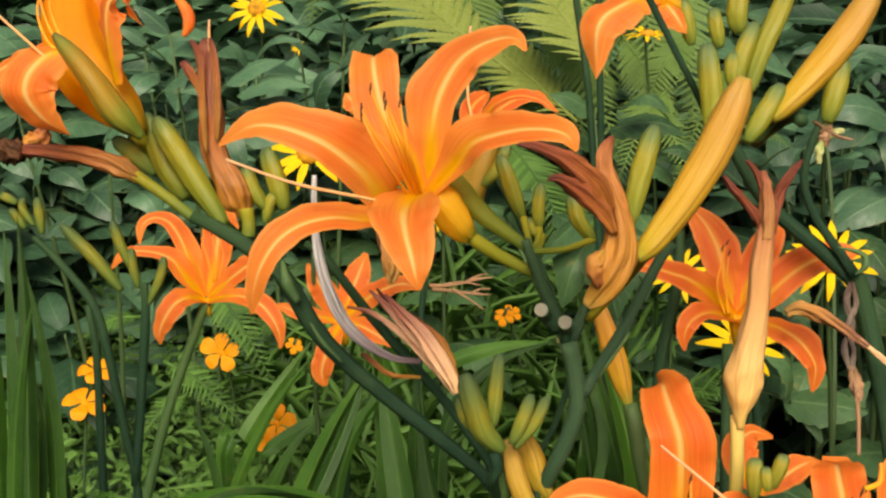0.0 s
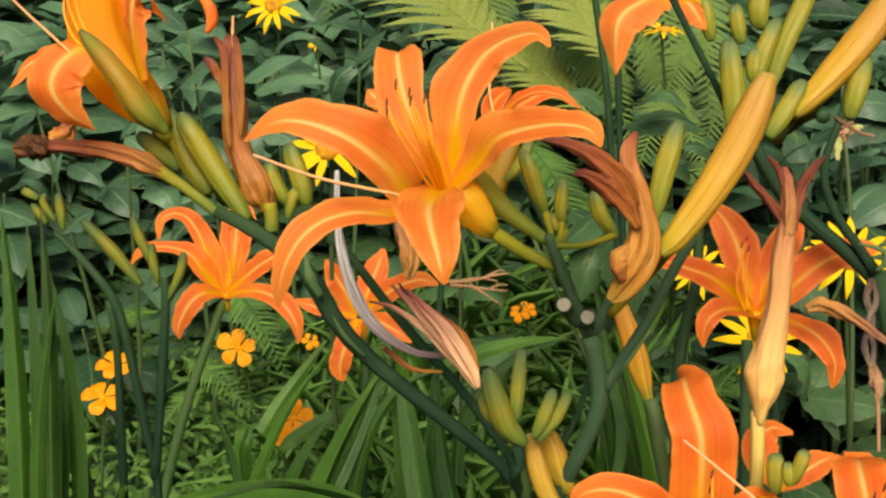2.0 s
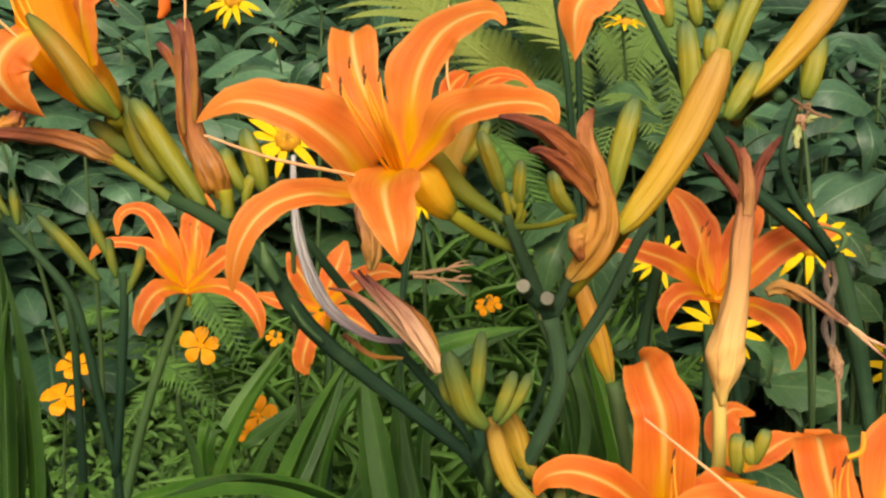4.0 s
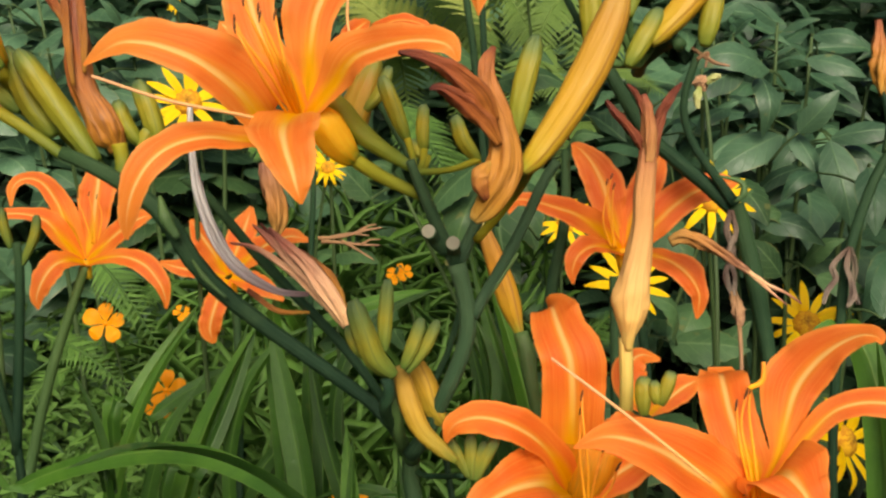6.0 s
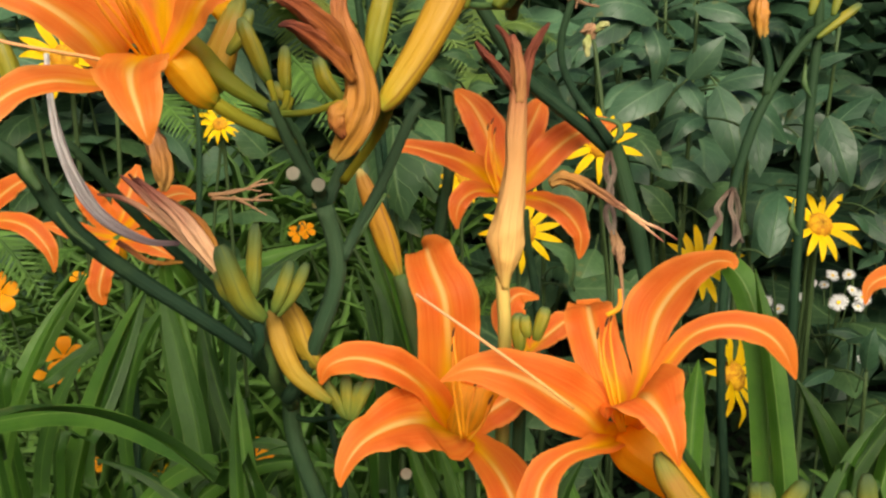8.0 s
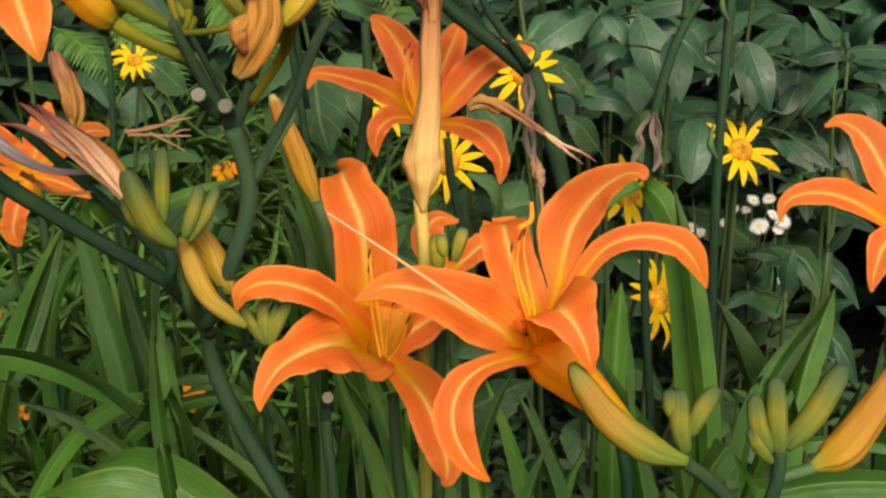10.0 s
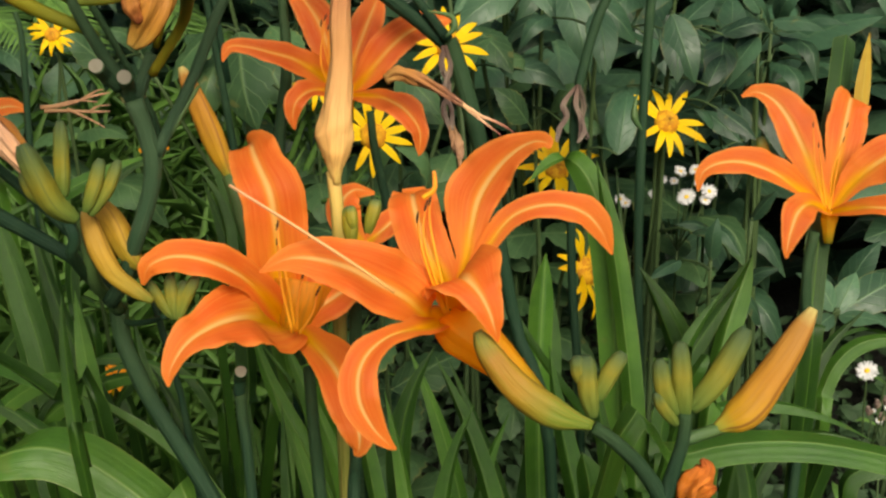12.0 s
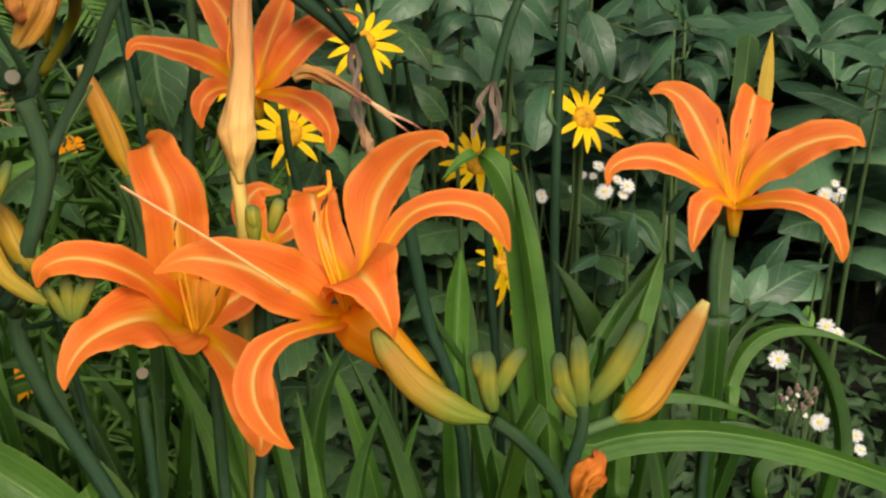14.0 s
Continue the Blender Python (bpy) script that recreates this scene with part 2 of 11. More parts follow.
def skin_material(name, stops, streak, gloss=0.4, amount=0.35, speck=0.25, wrap=7.0, relief=0.4, seams=None, through_it=0.0, shine=0.25):
    """Stems, buds and pods: colour runs along them, with fine streaks and specks."""
    mat, nt, b, out = nodes(name)
    _, u, v = uvw(nt)
    lines = tex(nt, 5.0, 4.0, "UV", (wrap, 0.6, 1.0))
    cloud = tex(nt, 90.0, 5.0)
    c = ramp(nt, math_node(nt, "MULTIPLY_ADD", math_node(nt, "SUBTRACT", cloud, 0.5), 0.18, v), stops)
    c = mix(nt, math_node(nt, "MULTIPLY", smooth(nt, lines, 0.42, 0.68), amount), c, streak)
    c = mix(nt, math_node(nt, "MULTIPLY", smooth(nt, cloud, 0.5, 0.8), speck), c, streak)
    if seams:
        s3 = math_node(nt, "ABSOLUTE", math_node(nt, "SINE", math_node(nt, "MULTIPLY", math_node(nt, "ADD", u, math_node(nt, "MULTIPLY", lines, 0.03)), 9.425)))
        c = mix(nt, math_node(nt, "MULTIPLY", smooth(nt, s3, 0.22, 0.0), 0.75), c, seams)
    nt.links.new(c, b.inputs["Base Color"])
    b.inputs["Specular IOR Level"].default_value = shine
    nt.links.new(smooth(nt, cloud, 0.2, 0.8, gloss - 0.06, gloss + 0.16), b.inputs["Roughness"])
    bump(nt, b, math_node(nt, "ADD", lines, math_node(nt, "MULTIPLY", cloud, 0.4)), relief, 0.001)
    if through_it:
        thin(nt, b, out, c, through_it)
    return mat


M_TEPAL = tepal_material("tepal", (0.96, 0.315, 0.046), (0.87, 0.15, 0.022), (0.98, 0.66, 0.24), (0.97, 0.45, 0.01), reach=0.31, pale=(0.96, 0.41, 0.13))
M_TEPAL_MID = tepal_material("tepal_mid", (0.95, 0.265, 0.034), (0.83, 0.115, 0.018), (0.97, 0.6, 0.2), (0.95, 0.44, 0.01), pale=(0.95, 0.34, 0.085), reach=0.29)
M_TEPAL_RED = tepal_material("tepal_red", (0.91, 0.225, 0.026), (0.75, 0.09, 0.013), (0.95, 0.47, 0.12), (0.92, 0.38, 0.008), reach=0.31)
M_TUBE = skin_material("flower_tube", [(0.0, (0.2, 0.26, 0.03)), (0.16, (0.6, 0.44, 0.03)), (0.4, (0.96, 0.62, 0.05)), (1.0, (0.97, 0.52, 0.03))], (0.9, 0.42, 0.02), 0.45, 0.4, through_it=0.62)
M_TUBE_ORANGE = skin_material("flower_tube_orange", [(0.0, (0.32, 0.31, 0.03)), (0.22, (0.82, 0.44, 0.022)), (1.0, (0.94, 0.36, 0.02))], (0.82, 0.3, 0.012), 0.45, 0.4, through_it=0.6)
M_THROAT = skin_material("flower_throat", [(0.0, (0.5, 0.34, 0.02)), (0.4, (0.62, 0.3, 0.016)), (1.0, (0.85, 0.3, 0.02))], (0.34, 0.2, 0.02), 0.45, 0.55, wrap=12.0, through_it=0.45)
M_STAMEN = skin_material("stamen", [(0.0, (0.95, 0.44, 0.02)), (0.5, (0.93, 0.33, 0.03)), (1.0, (0.88, 0.24, 0.03))], (0.95, 0.45, 0.06), 0.45, 0.3)
M_ANTHER = skin_material("anther", [(0.0, (0.035, 0.012, 0.006)), (1.0, (0.06, 0.025, 0.01))], (0.3, 0.12, 0.02), 0.7, 0.3)
M_STYLE = skin_material("style", [(0.0, (0.78, 0.37, 0.1)), (1.0, (0.7, 0.37, 0.2))], (0.65, 0.28, 0.07), 0.45, 0.3)
M_BUD = skin_material("bud_ripe", [(0.0, (0.22, 0.26, 0.03)), (0.15, (0.37, 0.26, 0.02)), (0.5, (0.43, 0.23, 0.02)), (0.85, (0.37, 0.18, 0.026)), (0.95, (0.34, 0.19, 0.035)), (1.0, (0.3, 0.26, 0.07))], (0.46, 0.25, 0.024), 0.42, 0.3, seams=(0.24, 0.11, 0.02), shine=0.28)
M_BUD_TAN = skin_material("bud_tan", [(0.0, (0.24, 0.27, 0.035)), (0.18, (0.42, 0.23, 0.016)), (0.6, (0.4, 0.175, 0.018)), (0.9, (0.32, 0.15, 0.028)), (1.0, (0.45, 0.4, 0.14))], (0.3, 0.14, 0.035), 0.5, 0.4, seams=(0.17, 0.065, 0.02), shine=0.15)
M_BUD_MIXED = skin_material("bud_mixed", [(0.0, (0.09, 0.16, 0.022)), (0.25, (0.14, 0.17, 0.02)), (0.5, (0.29, 0.155, 0.013)), (0.72, (0.27, 0.13, 0.013)), (0.9, (0.14, 0.15, 0.024)), (1.0, (0.06, 0.085, 0.024))], (0.26, 0.19, 0.025), 0.48, 0.4, seams=(0.2, 0.14, 0.02), shine=0.2)
M_BUD_GREEN = skin_material("bud_green", [(0.0, (0.16, 0.23, 0.035)), (0.3, (0.3, 0.3, 0.03)), (0.65, (0.37, 0.31, 0.028)), (0.84, (0.18, 0.23, 0.045)), (1.0, (0.07, 0.13, 0.065))], (0.28, 0.29, 0.03), 0.42, 0.25, seams=(0.2, 0.22, 0.03), through_it=0.35, shine=0.4)
M_BUD_FADED = skin_material("bud_faded", [(0.0, (0.12, 0.15, 0.02)), (0.2, (0.26, 0.19, 0.02)), (0.55, (0.36, 0.21, 0.022)), (0.85, (0.3, 0.17, 0.028)), (1.0, (0.22, 0.15, 0.04))], (0.2, 0.12, 0.015), 0.5, 0.45, seams=(0.17, 0.09, 0.015), shine=0.15)
M_BUD_YOUNG = skin_material("bud_young", [(0.0, (0.08, 0.15, 0.03)), (0.3, (0.17, 0.2, 0.03)), (0.55, (0.24, 0.22, 0.026)), (0.8, (0.11, 0.15, 0.036)), (1.0, (0.05, 0.09, 0.045))], (0.14, 0.17, 0.04), 0.5, 0.25, seams=(0.11, 0.14, 0.03), through_it=0.25, shine=0.15)
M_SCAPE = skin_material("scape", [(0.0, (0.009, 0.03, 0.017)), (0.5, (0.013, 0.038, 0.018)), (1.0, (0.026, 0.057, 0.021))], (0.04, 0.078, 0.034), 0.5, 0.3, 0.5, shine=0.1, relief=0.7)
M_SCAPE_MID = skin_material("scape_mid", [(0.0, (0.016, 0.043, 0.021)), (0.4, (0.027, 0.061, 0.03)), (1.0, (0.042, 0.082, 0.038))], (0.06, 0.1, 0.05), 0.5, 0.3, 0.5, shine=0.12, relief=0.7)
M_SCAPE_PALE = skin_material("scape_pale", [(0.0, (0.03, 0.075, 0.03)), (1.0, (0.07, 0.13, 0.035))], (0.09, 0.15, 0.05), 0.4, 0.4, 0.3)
M_PEDICEL = skin_material("pedicel", [(0.0, (0.14, 0.21, 0.03)), (1.0, (0.48, 0.41, 0.035))], (0.25, 0.3, 0.03), 0.4, 0.3, through_it=0.45)
M_PODSTEM = skin_material("straw_stem", [(0.0, (0.10, 0.15, 0.03)), (0.7, (0.34, 0.3, 0.06)), (0.92, (0.56, 0.4, 0.11)), (1.0, (0.62, 0.42, 0.13))], (0.45, 0.34, 0.1), 0.5, 0.3)
M_CUT = skin_material("cut_end", [(0.0, (0.15, 0.145, 0.11)), (1.0, (0.21, 0.2, 0.155))], (0.1, 0.08, 0.05), 0.8, 0.6, 0.7)
M_WITHER = skin_material("withered_petal", [(0.0, (0.5, 0.27, 0.04)), (0.25, (0.58, 0.26, 0.05)), (0.6, (0.46, 0.17, 0.045)), (1.0, (0.15, 0.034, 0.024))], (0.26, 0.075, 0.026), 0.5, 0.45, 0.3, 9.0, 0.8)
M_WITHER_DARK = skin_material("withered_dark", [(0.0, (0.37, 0.165, 0.016)), (0.25, (0.38, 0.14, 0.017)), (0.6, (0.32, 0.085, 0.017)), (0.85, (0.22, 0.043, 0.018)), (1.0, (0.14, 0.03, 0.018))], (0.10, 0.028, 0.014), 0.42, 0.6, 0.3, 9.0, 0.9, shine=0.45)
M_WITHER_RED = skin_material("withered_red", [(0.0, (0.44, 0.16, 0.03)), (0.25, (0.4, 0.12, 0.026)), (0.5, (0.3, 0.075, 0.025)), (0.75, (0.26, 0.06, 0.028)), (1.0, (0.12, 0.026, 0.02))], (0.12, 0.03, 0.018), 0.45, 0.55, 0.3, 9.0, 0.9, shine=0.35)
M_WITHER_TAN = skin_material("withered_tan", [(0.0, (0.42, 0.25, 0.05)), (0.2, (0.5, 0.23, 0.035)), (0.55, (0.45, 0.18, 0.035)), (0.85, (0.38, 0.12, 0.035)), (1.0, (0.18, 0.04, 0.025))], (0.26, 0.09, 0.025), 0.45, 0.5, 0.3, 9.0, 0.8, shine=0.35)
M_POD_TIP = skin_material("pod_tip", [(0.0, (0.46, 0.23, 0.08)), (0.5, (0.32, 0.12, 0.045)), (1.0, (0.2, 0.05, 0.03))], (0.24, 0.07, 0.04), 0.55, 0.5, 0.2, 10.0, 0.6)
M_CRUMPLED = skin_material("crumpled_petal", [(0.0, (0.55, 0.18, 0.02)), (0.5, (0.8, 0.24, 0.03)), (1.0, (0.6, 0.14, 0.03))], (0.4, 0.09, 0.02), 0.5, 0.5, 0.3, 9.0, 0.9, through_it=0.3)
M_SHRED = skin_material("dark_shred", [(0.0, (0.24, 0.07, 0.028)), (0.5, (0.19, 0.045, 0.02)), (1.0, (0.14, 0.03, 0.02))], (0.14, 0.03, 0.018), 0.55, 0.6, 0.3, 9.0, 0.8)
M_PALE = skin_material("pale_withered", [(0.0, (0.24, 0.28, 0.08)), (1.0, (0.45, 0.43, 0.2))], (0.2, 0.22, 0.06), 0.6, 0.4)
M_POD = skin_material("dried_pod", [(0.0, (0.52, 0.38, 0.10)), (0.2, (0.68, 0.42, 0.13)), (0.5, (0.64, 0.36, 0.13)), (0.72, (0.52, 0.25, 0.09)), (1.0, (0.28, 0.06, 0.04))], (0.34, 0.16, 0.06), 0.55, 0.4, 0.2, 12.0, 0.6)
M_PINK = skin_material("dried_pink", [(0.0, (0.9, 0.56, 0.28)), (0.5, (0.86, 0.5, 0.3)), (0.8, (0.5, 0.2, 0.14)), (1.0, (0.26, 0.08, 0.07))], (0.42, 0.14, 0.1), 0.6, 0.5, 0.3, 9.0, 0.8)
M_STRAW = skin_material("dry_straw", [(0.0, (0.10, 0.05, 0.06)), (0.28, (0.3, 0.25, 0.26)), (0.5, (0.6, 0.58, 0.57)), (1.0, (0.85, 0.84, 0.82))], (0.13, 0.09, 0.10), 0.55, 0.75, 0.3, 8.0, 0.9, shine=0.4)
M_BROWN = skin_material("dry_brown", [(0.0, (0.36, 0.2, 0.05)), (0.4, (0.4, 0.17, 0.04)), (0.75, (0.3, 0.13, 0.06)), (1.0, (0.22, 0.09, 0.06))], (0.15, 0.06, 0.02), 0.6, 0.6, 0.3, 9.0, 0.8)
M_HUSK = skin_material("dry_husk", [(0.0, (0.14, 0.08, 0.06)), (0.4, (0.26, 0.2, 0.15)), (0.7, (0.16, 0.11, 0.09)), (1.0, (0.34, 0.28, 0.22))], (0.06, 0.035, 0.035), 0.7, 0.75, 0.3, 8.0, 0.9)
M_HUSK_DARK = skin_material("dark_husk", [(0.0, (0.10, 0.07, 0.05)), (0.5, (0.16, 0.13, 0.09)), (1.0, (0.08, 0.06, 0.05))], (0.04, 0.03, 0.025), 0.7, 0.6, 0.3, 8.0, 0.9)
M_TWIG = skin_material("dry_twig", [(0.0, (0.3, 0.17, 0.08)), (1.0, (0.4, 0.22, 0.13))], (0.12, 0.06, 0.04), 0.8, 0.6, 0.3)
M_BLADE = leaf_material("daylily_blade", (0.011, 0.048, 0.005), (0.036, 0.106, 0.011), (0.08, 0.17, 0.025), 0.42, 0.26, False, wear=0.03, shine=0.42, vary=0.6)
M_BLADE_PALE = leaf_material("daylily_blade_pale", (0.03, 0.105, 0.01), (0.075, 0.185, 0.022), (0.14, 0.25, 0.05), 0.4, 0.28, False, wear=0.03, shine=0.4)
M_YELLOWED = leaf_material("yellowed_blade", (0.36, 0.22, 0.02), (0.52, 0.34, 0.03), (0.5, 0.4, 0.08), 0.45, 0.3, False, wear=0.1)
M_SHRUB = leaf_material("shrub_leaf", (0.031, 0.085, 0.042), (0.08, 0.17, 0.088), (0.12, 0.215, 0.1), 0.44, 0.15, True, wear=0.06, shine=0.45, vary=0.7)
# Shaded and half-shaded copies of the shrub leaf; the shade is in the green.
M_SHRUB_SHADED = leaf_material("shrub_leaf_shaded", (0.013, 0.042, 0.019), (0.034, 0.087, 0.042), (0.066, 0.135, 0.06), 0.44, 0.12, True, wear=0.06, shine=0.42, vary=0.7)
M_SHRUB_HALF_SHADED = leaf_material("shrub_leaf_half_shaded", (0.02, 0.056, 0.028), (0.052, 0.115, 0.06), (0.085, 0.16, 0.075), 0.44, 0.14, True, wear=0.06, shine=0.42, vary=0.6)
M_TOOTH = leaf_material("daisy_leaf", (0.026, 0.07, 0.026), (0.062, 0.13, 0.048), (0.10, 0.17, 0.065), 0.5, 0.18, True, wear=0.07, vary=0.5, side=6.0)
M_FERN = leaf_material("fern", (0.16, 0.22, 0.035), (0.3, 0.35, 0.085), (0.42, 0.44, 0.16), 0.5, 0.35, False, wear=0.04)
M_FERN_MID = leaf_material("fern_mid", (0.06, 0.13, 0.025), (0.16, 0.25, 0.06), (0.14, 0.22, 0.05), 0.5, 0.3, False, wear=0.04)
M_FINE = leaf_material("cosmos_leaf", (0.05, 0.135, 0.025), (0.13, 0.265, 0.054), (0.14, 0.22, 0.06), 0.5, 0.32, False, wear=0.03, vary=0.6)
M_GREENSTEM = skin_material("green_stem", [(0.0, (0.025, 0.05, 0.018)), (1.0, (0.05, 0.09, 0.03))], (0.07, 0.1, 0.035), 0.5, 0.4)
M_YELLOW = leaf_material("yellow_ray", (0.88, 0.5, 0.006), (0.92, 0.62, 0.01), (0.8, 0.4, 0.008), 0.55, 0.3, False, wear=0.0)
M_COSMOS = leaf_material("orange_ray", (0.9, 0.27, 0.004), (0.93, 0.37, 0.008), (0.85, 0.3, 0.01), 0.55, 0.3, False, wear=0.0)
M_DISC = skin_material("flower_disc", [(0.0, (0.28, 0.12, 0.01)), (0.6, (0.5, 0.2, 0.012)), (1.0, (0.22, 0.09, 0.01))], (0.7, 0.4, 0.02), 0.8, 0.7, 0.6, 9.0, 1.0)
M_EYE = skin_material("yellow_eye", [(0.0, (0.75, 0.45, 0.02)), (1.0, (0.85, 0.6, 0.04))], (0.6, 0.35, 0.02), 0.8, 0.5)
M_WHITE = leaf_material("white_ray", (0.72, 0.72, 0.74), (0.82, 0.82, 0.82), (0.7, 0.7, 0.7), 0.6, 0.3, False, wear=0.0)

# Matt green with deep shade put into it, for ground leaves and backdrop.
M_DEEP_SHADE = leaf_material("deep_shade_leaf", (0.012, 0.032, 0.012), (0.035, 0.075, 0.028), (0.03, 0.06, 0.02), 0.6, 0.0, False, wear=0.0)


# Soil tones sunk to near-black to hold the shade between the plants.
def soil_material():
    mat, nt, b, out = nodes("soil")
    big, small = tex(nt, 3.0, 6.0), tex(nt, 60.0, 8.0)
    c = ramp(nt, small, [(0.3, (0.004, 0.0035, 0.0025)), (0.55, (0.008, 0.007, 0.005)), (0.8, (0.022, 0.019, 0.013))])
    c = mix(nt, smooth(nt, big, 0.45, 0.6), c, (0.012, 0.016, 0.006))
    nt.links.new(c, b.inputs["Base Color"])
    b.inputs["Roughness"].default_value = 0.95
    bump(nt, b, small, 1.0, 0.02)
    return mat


M_SOIL = soil_material()

# ---- plants ----
def shape_leaf(length, width, tip=0.45, base=0.1, bend=0.2, n=9, m=4, teeth=0.0, seed=0, fold=0.12, wave=0.05):
    """A leaf mesh that lies along +y from its own origin and looks up."""
    pts = [(0, 0, 0), (0, length * 0.35, length * bend * 0.3), (0, length * 0.7, length * bend * 0.25), (0, length, -length * bend * 0.5)]
    prof = []
    for i in range(n + 1):
        s = i / n
        w = math.sin(math.pi * s ** 0.72) ** 0.85 if 0 < s < 1 else 0.0
        prof.append(max(w, base if s < 0.1 else 0.0) * (1 + teeth * (0.5 if i % 2 else -0.5)))
    return blade(pts, (0, 0, 1), width, n=n, m=m, cup=0.1, fold=fold, wave=wave, seed=seed, profile=prof, waves=2)


def leaf_set(name, material, count, length, width, **kw):
    out = []
    for k in range(count):
        r = random.Random(k * 7 + 3)
        out.append(finish(shape_leaf(length * r.uniform(0.85, 1.15), width * r.uniform(0.85, 1.2), bend=r.uniform(0.0, 0.5), seed=k, **kw), name, material))
    return out


LEAF_SHRUB = leaf_set("leaf", M_SHRUB, 6, 0.085, 0.037)
LEAF_SHADED = leaf_set("leaf", M_SHRUB_SHADED, 6, 0.085, 0.034)
LEAF_HALF_SHADED = leaf_set("leaf", M_SHRUB_HALF_SHADED, 6, 0.085, 0.036)
LEAF_BROAD = leaf_set("leaf", M_SHRUB, 4, 0.08, 0.046)
LEAF_TOOTH = leaf_set("leaf", M_TOOTH, 5, 0.085, 0.05, n=16, teeth=0.12)
LEAF_SMALL = leaf_set("leaf", M_FINE, 4, 0.03, 0.012)


def aim(pos, way, up=(0, 0, 1), size=1.0):
    """A pose whose +y runs along way, with +z near up."""
    y = Vector(way).normalized()
    x = y.cross(Vector(up))
    x = x.normalized() if x.length > 1e-5 else y.orthogonal().normalized()
    z = x.cross(y)
    m = Matrix((x, y, z)).transposed().to_4x4()
    return Matrix.Translation(pos) @ m @ Matrix.Scale(size, 4)


def shrub(x, y, height, seed, meshes, label="leafy green shrub stem with lance-shaped matt leaves", lean=0.08, pairs=8, size=1.0, low=0.25, name="leafy_shrub", category="shrub", flop=0.3):
    r = random.Random(seed)
    top = V(x + r.uniform(-1, 1) * lean, y + r.uniform(-1, 1) * lean, height)
    foot = V(x, y, -0.01)
    mid = foot.lerp(top, 0.5) + V(r.uniform(-1, 1), r.uniform(-1, 1), 0) * lean * 0.3
    plant = thing(name, foot, label, category, group="background shrubs")
    part("stem", tube([foot, mid, top], [0.004, 0.003, 0.0016], 8, 6), M_GREENSTEM, plant)
    line = spline([foot, mid, top], 40)
    turn = r.uniform(0, 6.28)
    for k in range(pairs):
        s = low + (1 - low) * (k + 1) / pairs
        pos, tan = line[int(min(s, 1) * 40)]
        turn += 1.57 + r.uniform(-0.3, 0.3)
        many = 2 if k < pairs - 1 else 4
        for q in range(many):
            a = turn + q * 6.28 / many + r.uniform(-0.25, 0.25)
            rise = r.uniform(-0.35, 0.45) if k < pairs - 1 else r.uniform(0.2, 0.8)
            way = V(math.cos(a), math.sin(a), rise - flop * (1 - s))
            up = V(r.uniform(-0.3, 0.3), r.uniform(-0.3, 0.3) - 0.25, 1)
            piece("leaf", meshes[r.randrange(len(meshes))], plant, aim(pos + way.normalized() * 0.006, way, up, size * r.uniform(0.75, 1.2) * (0.8 if k == pairs - 1 else 1)))
    return plant


def frond(parent, foot, top, sag, width, material, seed, count=22, side=(0, 0, 1)):
    """A fern frond: a rib with two rows of toothed leaflets."""
    r = random.Random(seed)
    foot, top = Vector(foot), Vector(top)
    pts = [foot, foot.lerp(top, 0.45) + V(0, 0, sag), top]
    rib = part("frond_rib", tube(pts, [0.0022, 0.0015, 0.0004], 16, 5), material, parent)
    line = spline(pts, count * 2)
    if material.name not in PINNA:
        PINNA[material.name] = [finish(pinna_shape(k), "leaflet", material) for k in range(3)]
    for k in range(2, count * 2):
        pos, tan = line[k]
        s = k / (count * 2)
        length = width * (math.sin(min(1, s / 0.35) * 1.57) * (1 - s) ** 0.75 + 0.03)
        nor = Vector(side) - tan * Vector(side).dot(tan)
        out = tan.cross(nor).normalized() * (1 if k % 2 else -1)
        way = out + tan * 0.6 + V(0, 0, r.uniform(-0.12, 0.05))
        piece("leaflet", PINNA[material.name][k % 3], rib, aim(pos, way, nor, length))
    return rib


PINNA = {}


def pinna_shape(seed):
    """A leaflet one metre long before scaling, cut into lobes."""
    n = 26
    prof = [((0.75 + 0.25 * math.sin(i / n * 1.6 + 0.6)) * (1 - (i / n) ** 1.8) + 0.03) * (1.0 if i % 2 else 0.72) for i in range(n + 1)]
    return blade([(0, 0, 0), (0, 0.35, 0.02), (0, 0.7, 0.0), (0, 1, -0.1)], (0, 0, 1), 0.155, n=n, m=2, cup=0.0, fold=0.15, profile=prof, seed=seed)


RAY = {}


def ray_mesh(name, material, length, width, notch=False):
    key = (material.name, length, width)
    if key not in RAY:
        RAY[key] = []
        for k in range(4):
            r = random.Random(k)
            prof = [0.45, 0.75, 0.92, 1.0, 0.98, 0.88, 0.72, 0.48, 0.08] if not notch else [0.15, 0.3, 0.5, 0.75, 0.95, 1.0, 0.98, 0.85, 0.5]
            b = blade([(0, 0, 0), (0, length * 0.35, length * r.uniform(0.03, 0.1)), (0, length * 0.7, length * r.uniform(0.0, 0.1)), (0, length, -length * r.uniform(0.0, 0.18))], (0, 0, 1), width, n=8, m=4, cup=0.1, fold=-0.06, wave=0.05, profile=prof, seed=k)
            RAY[key].append(finish(b, name, material))
    return RAY[key]


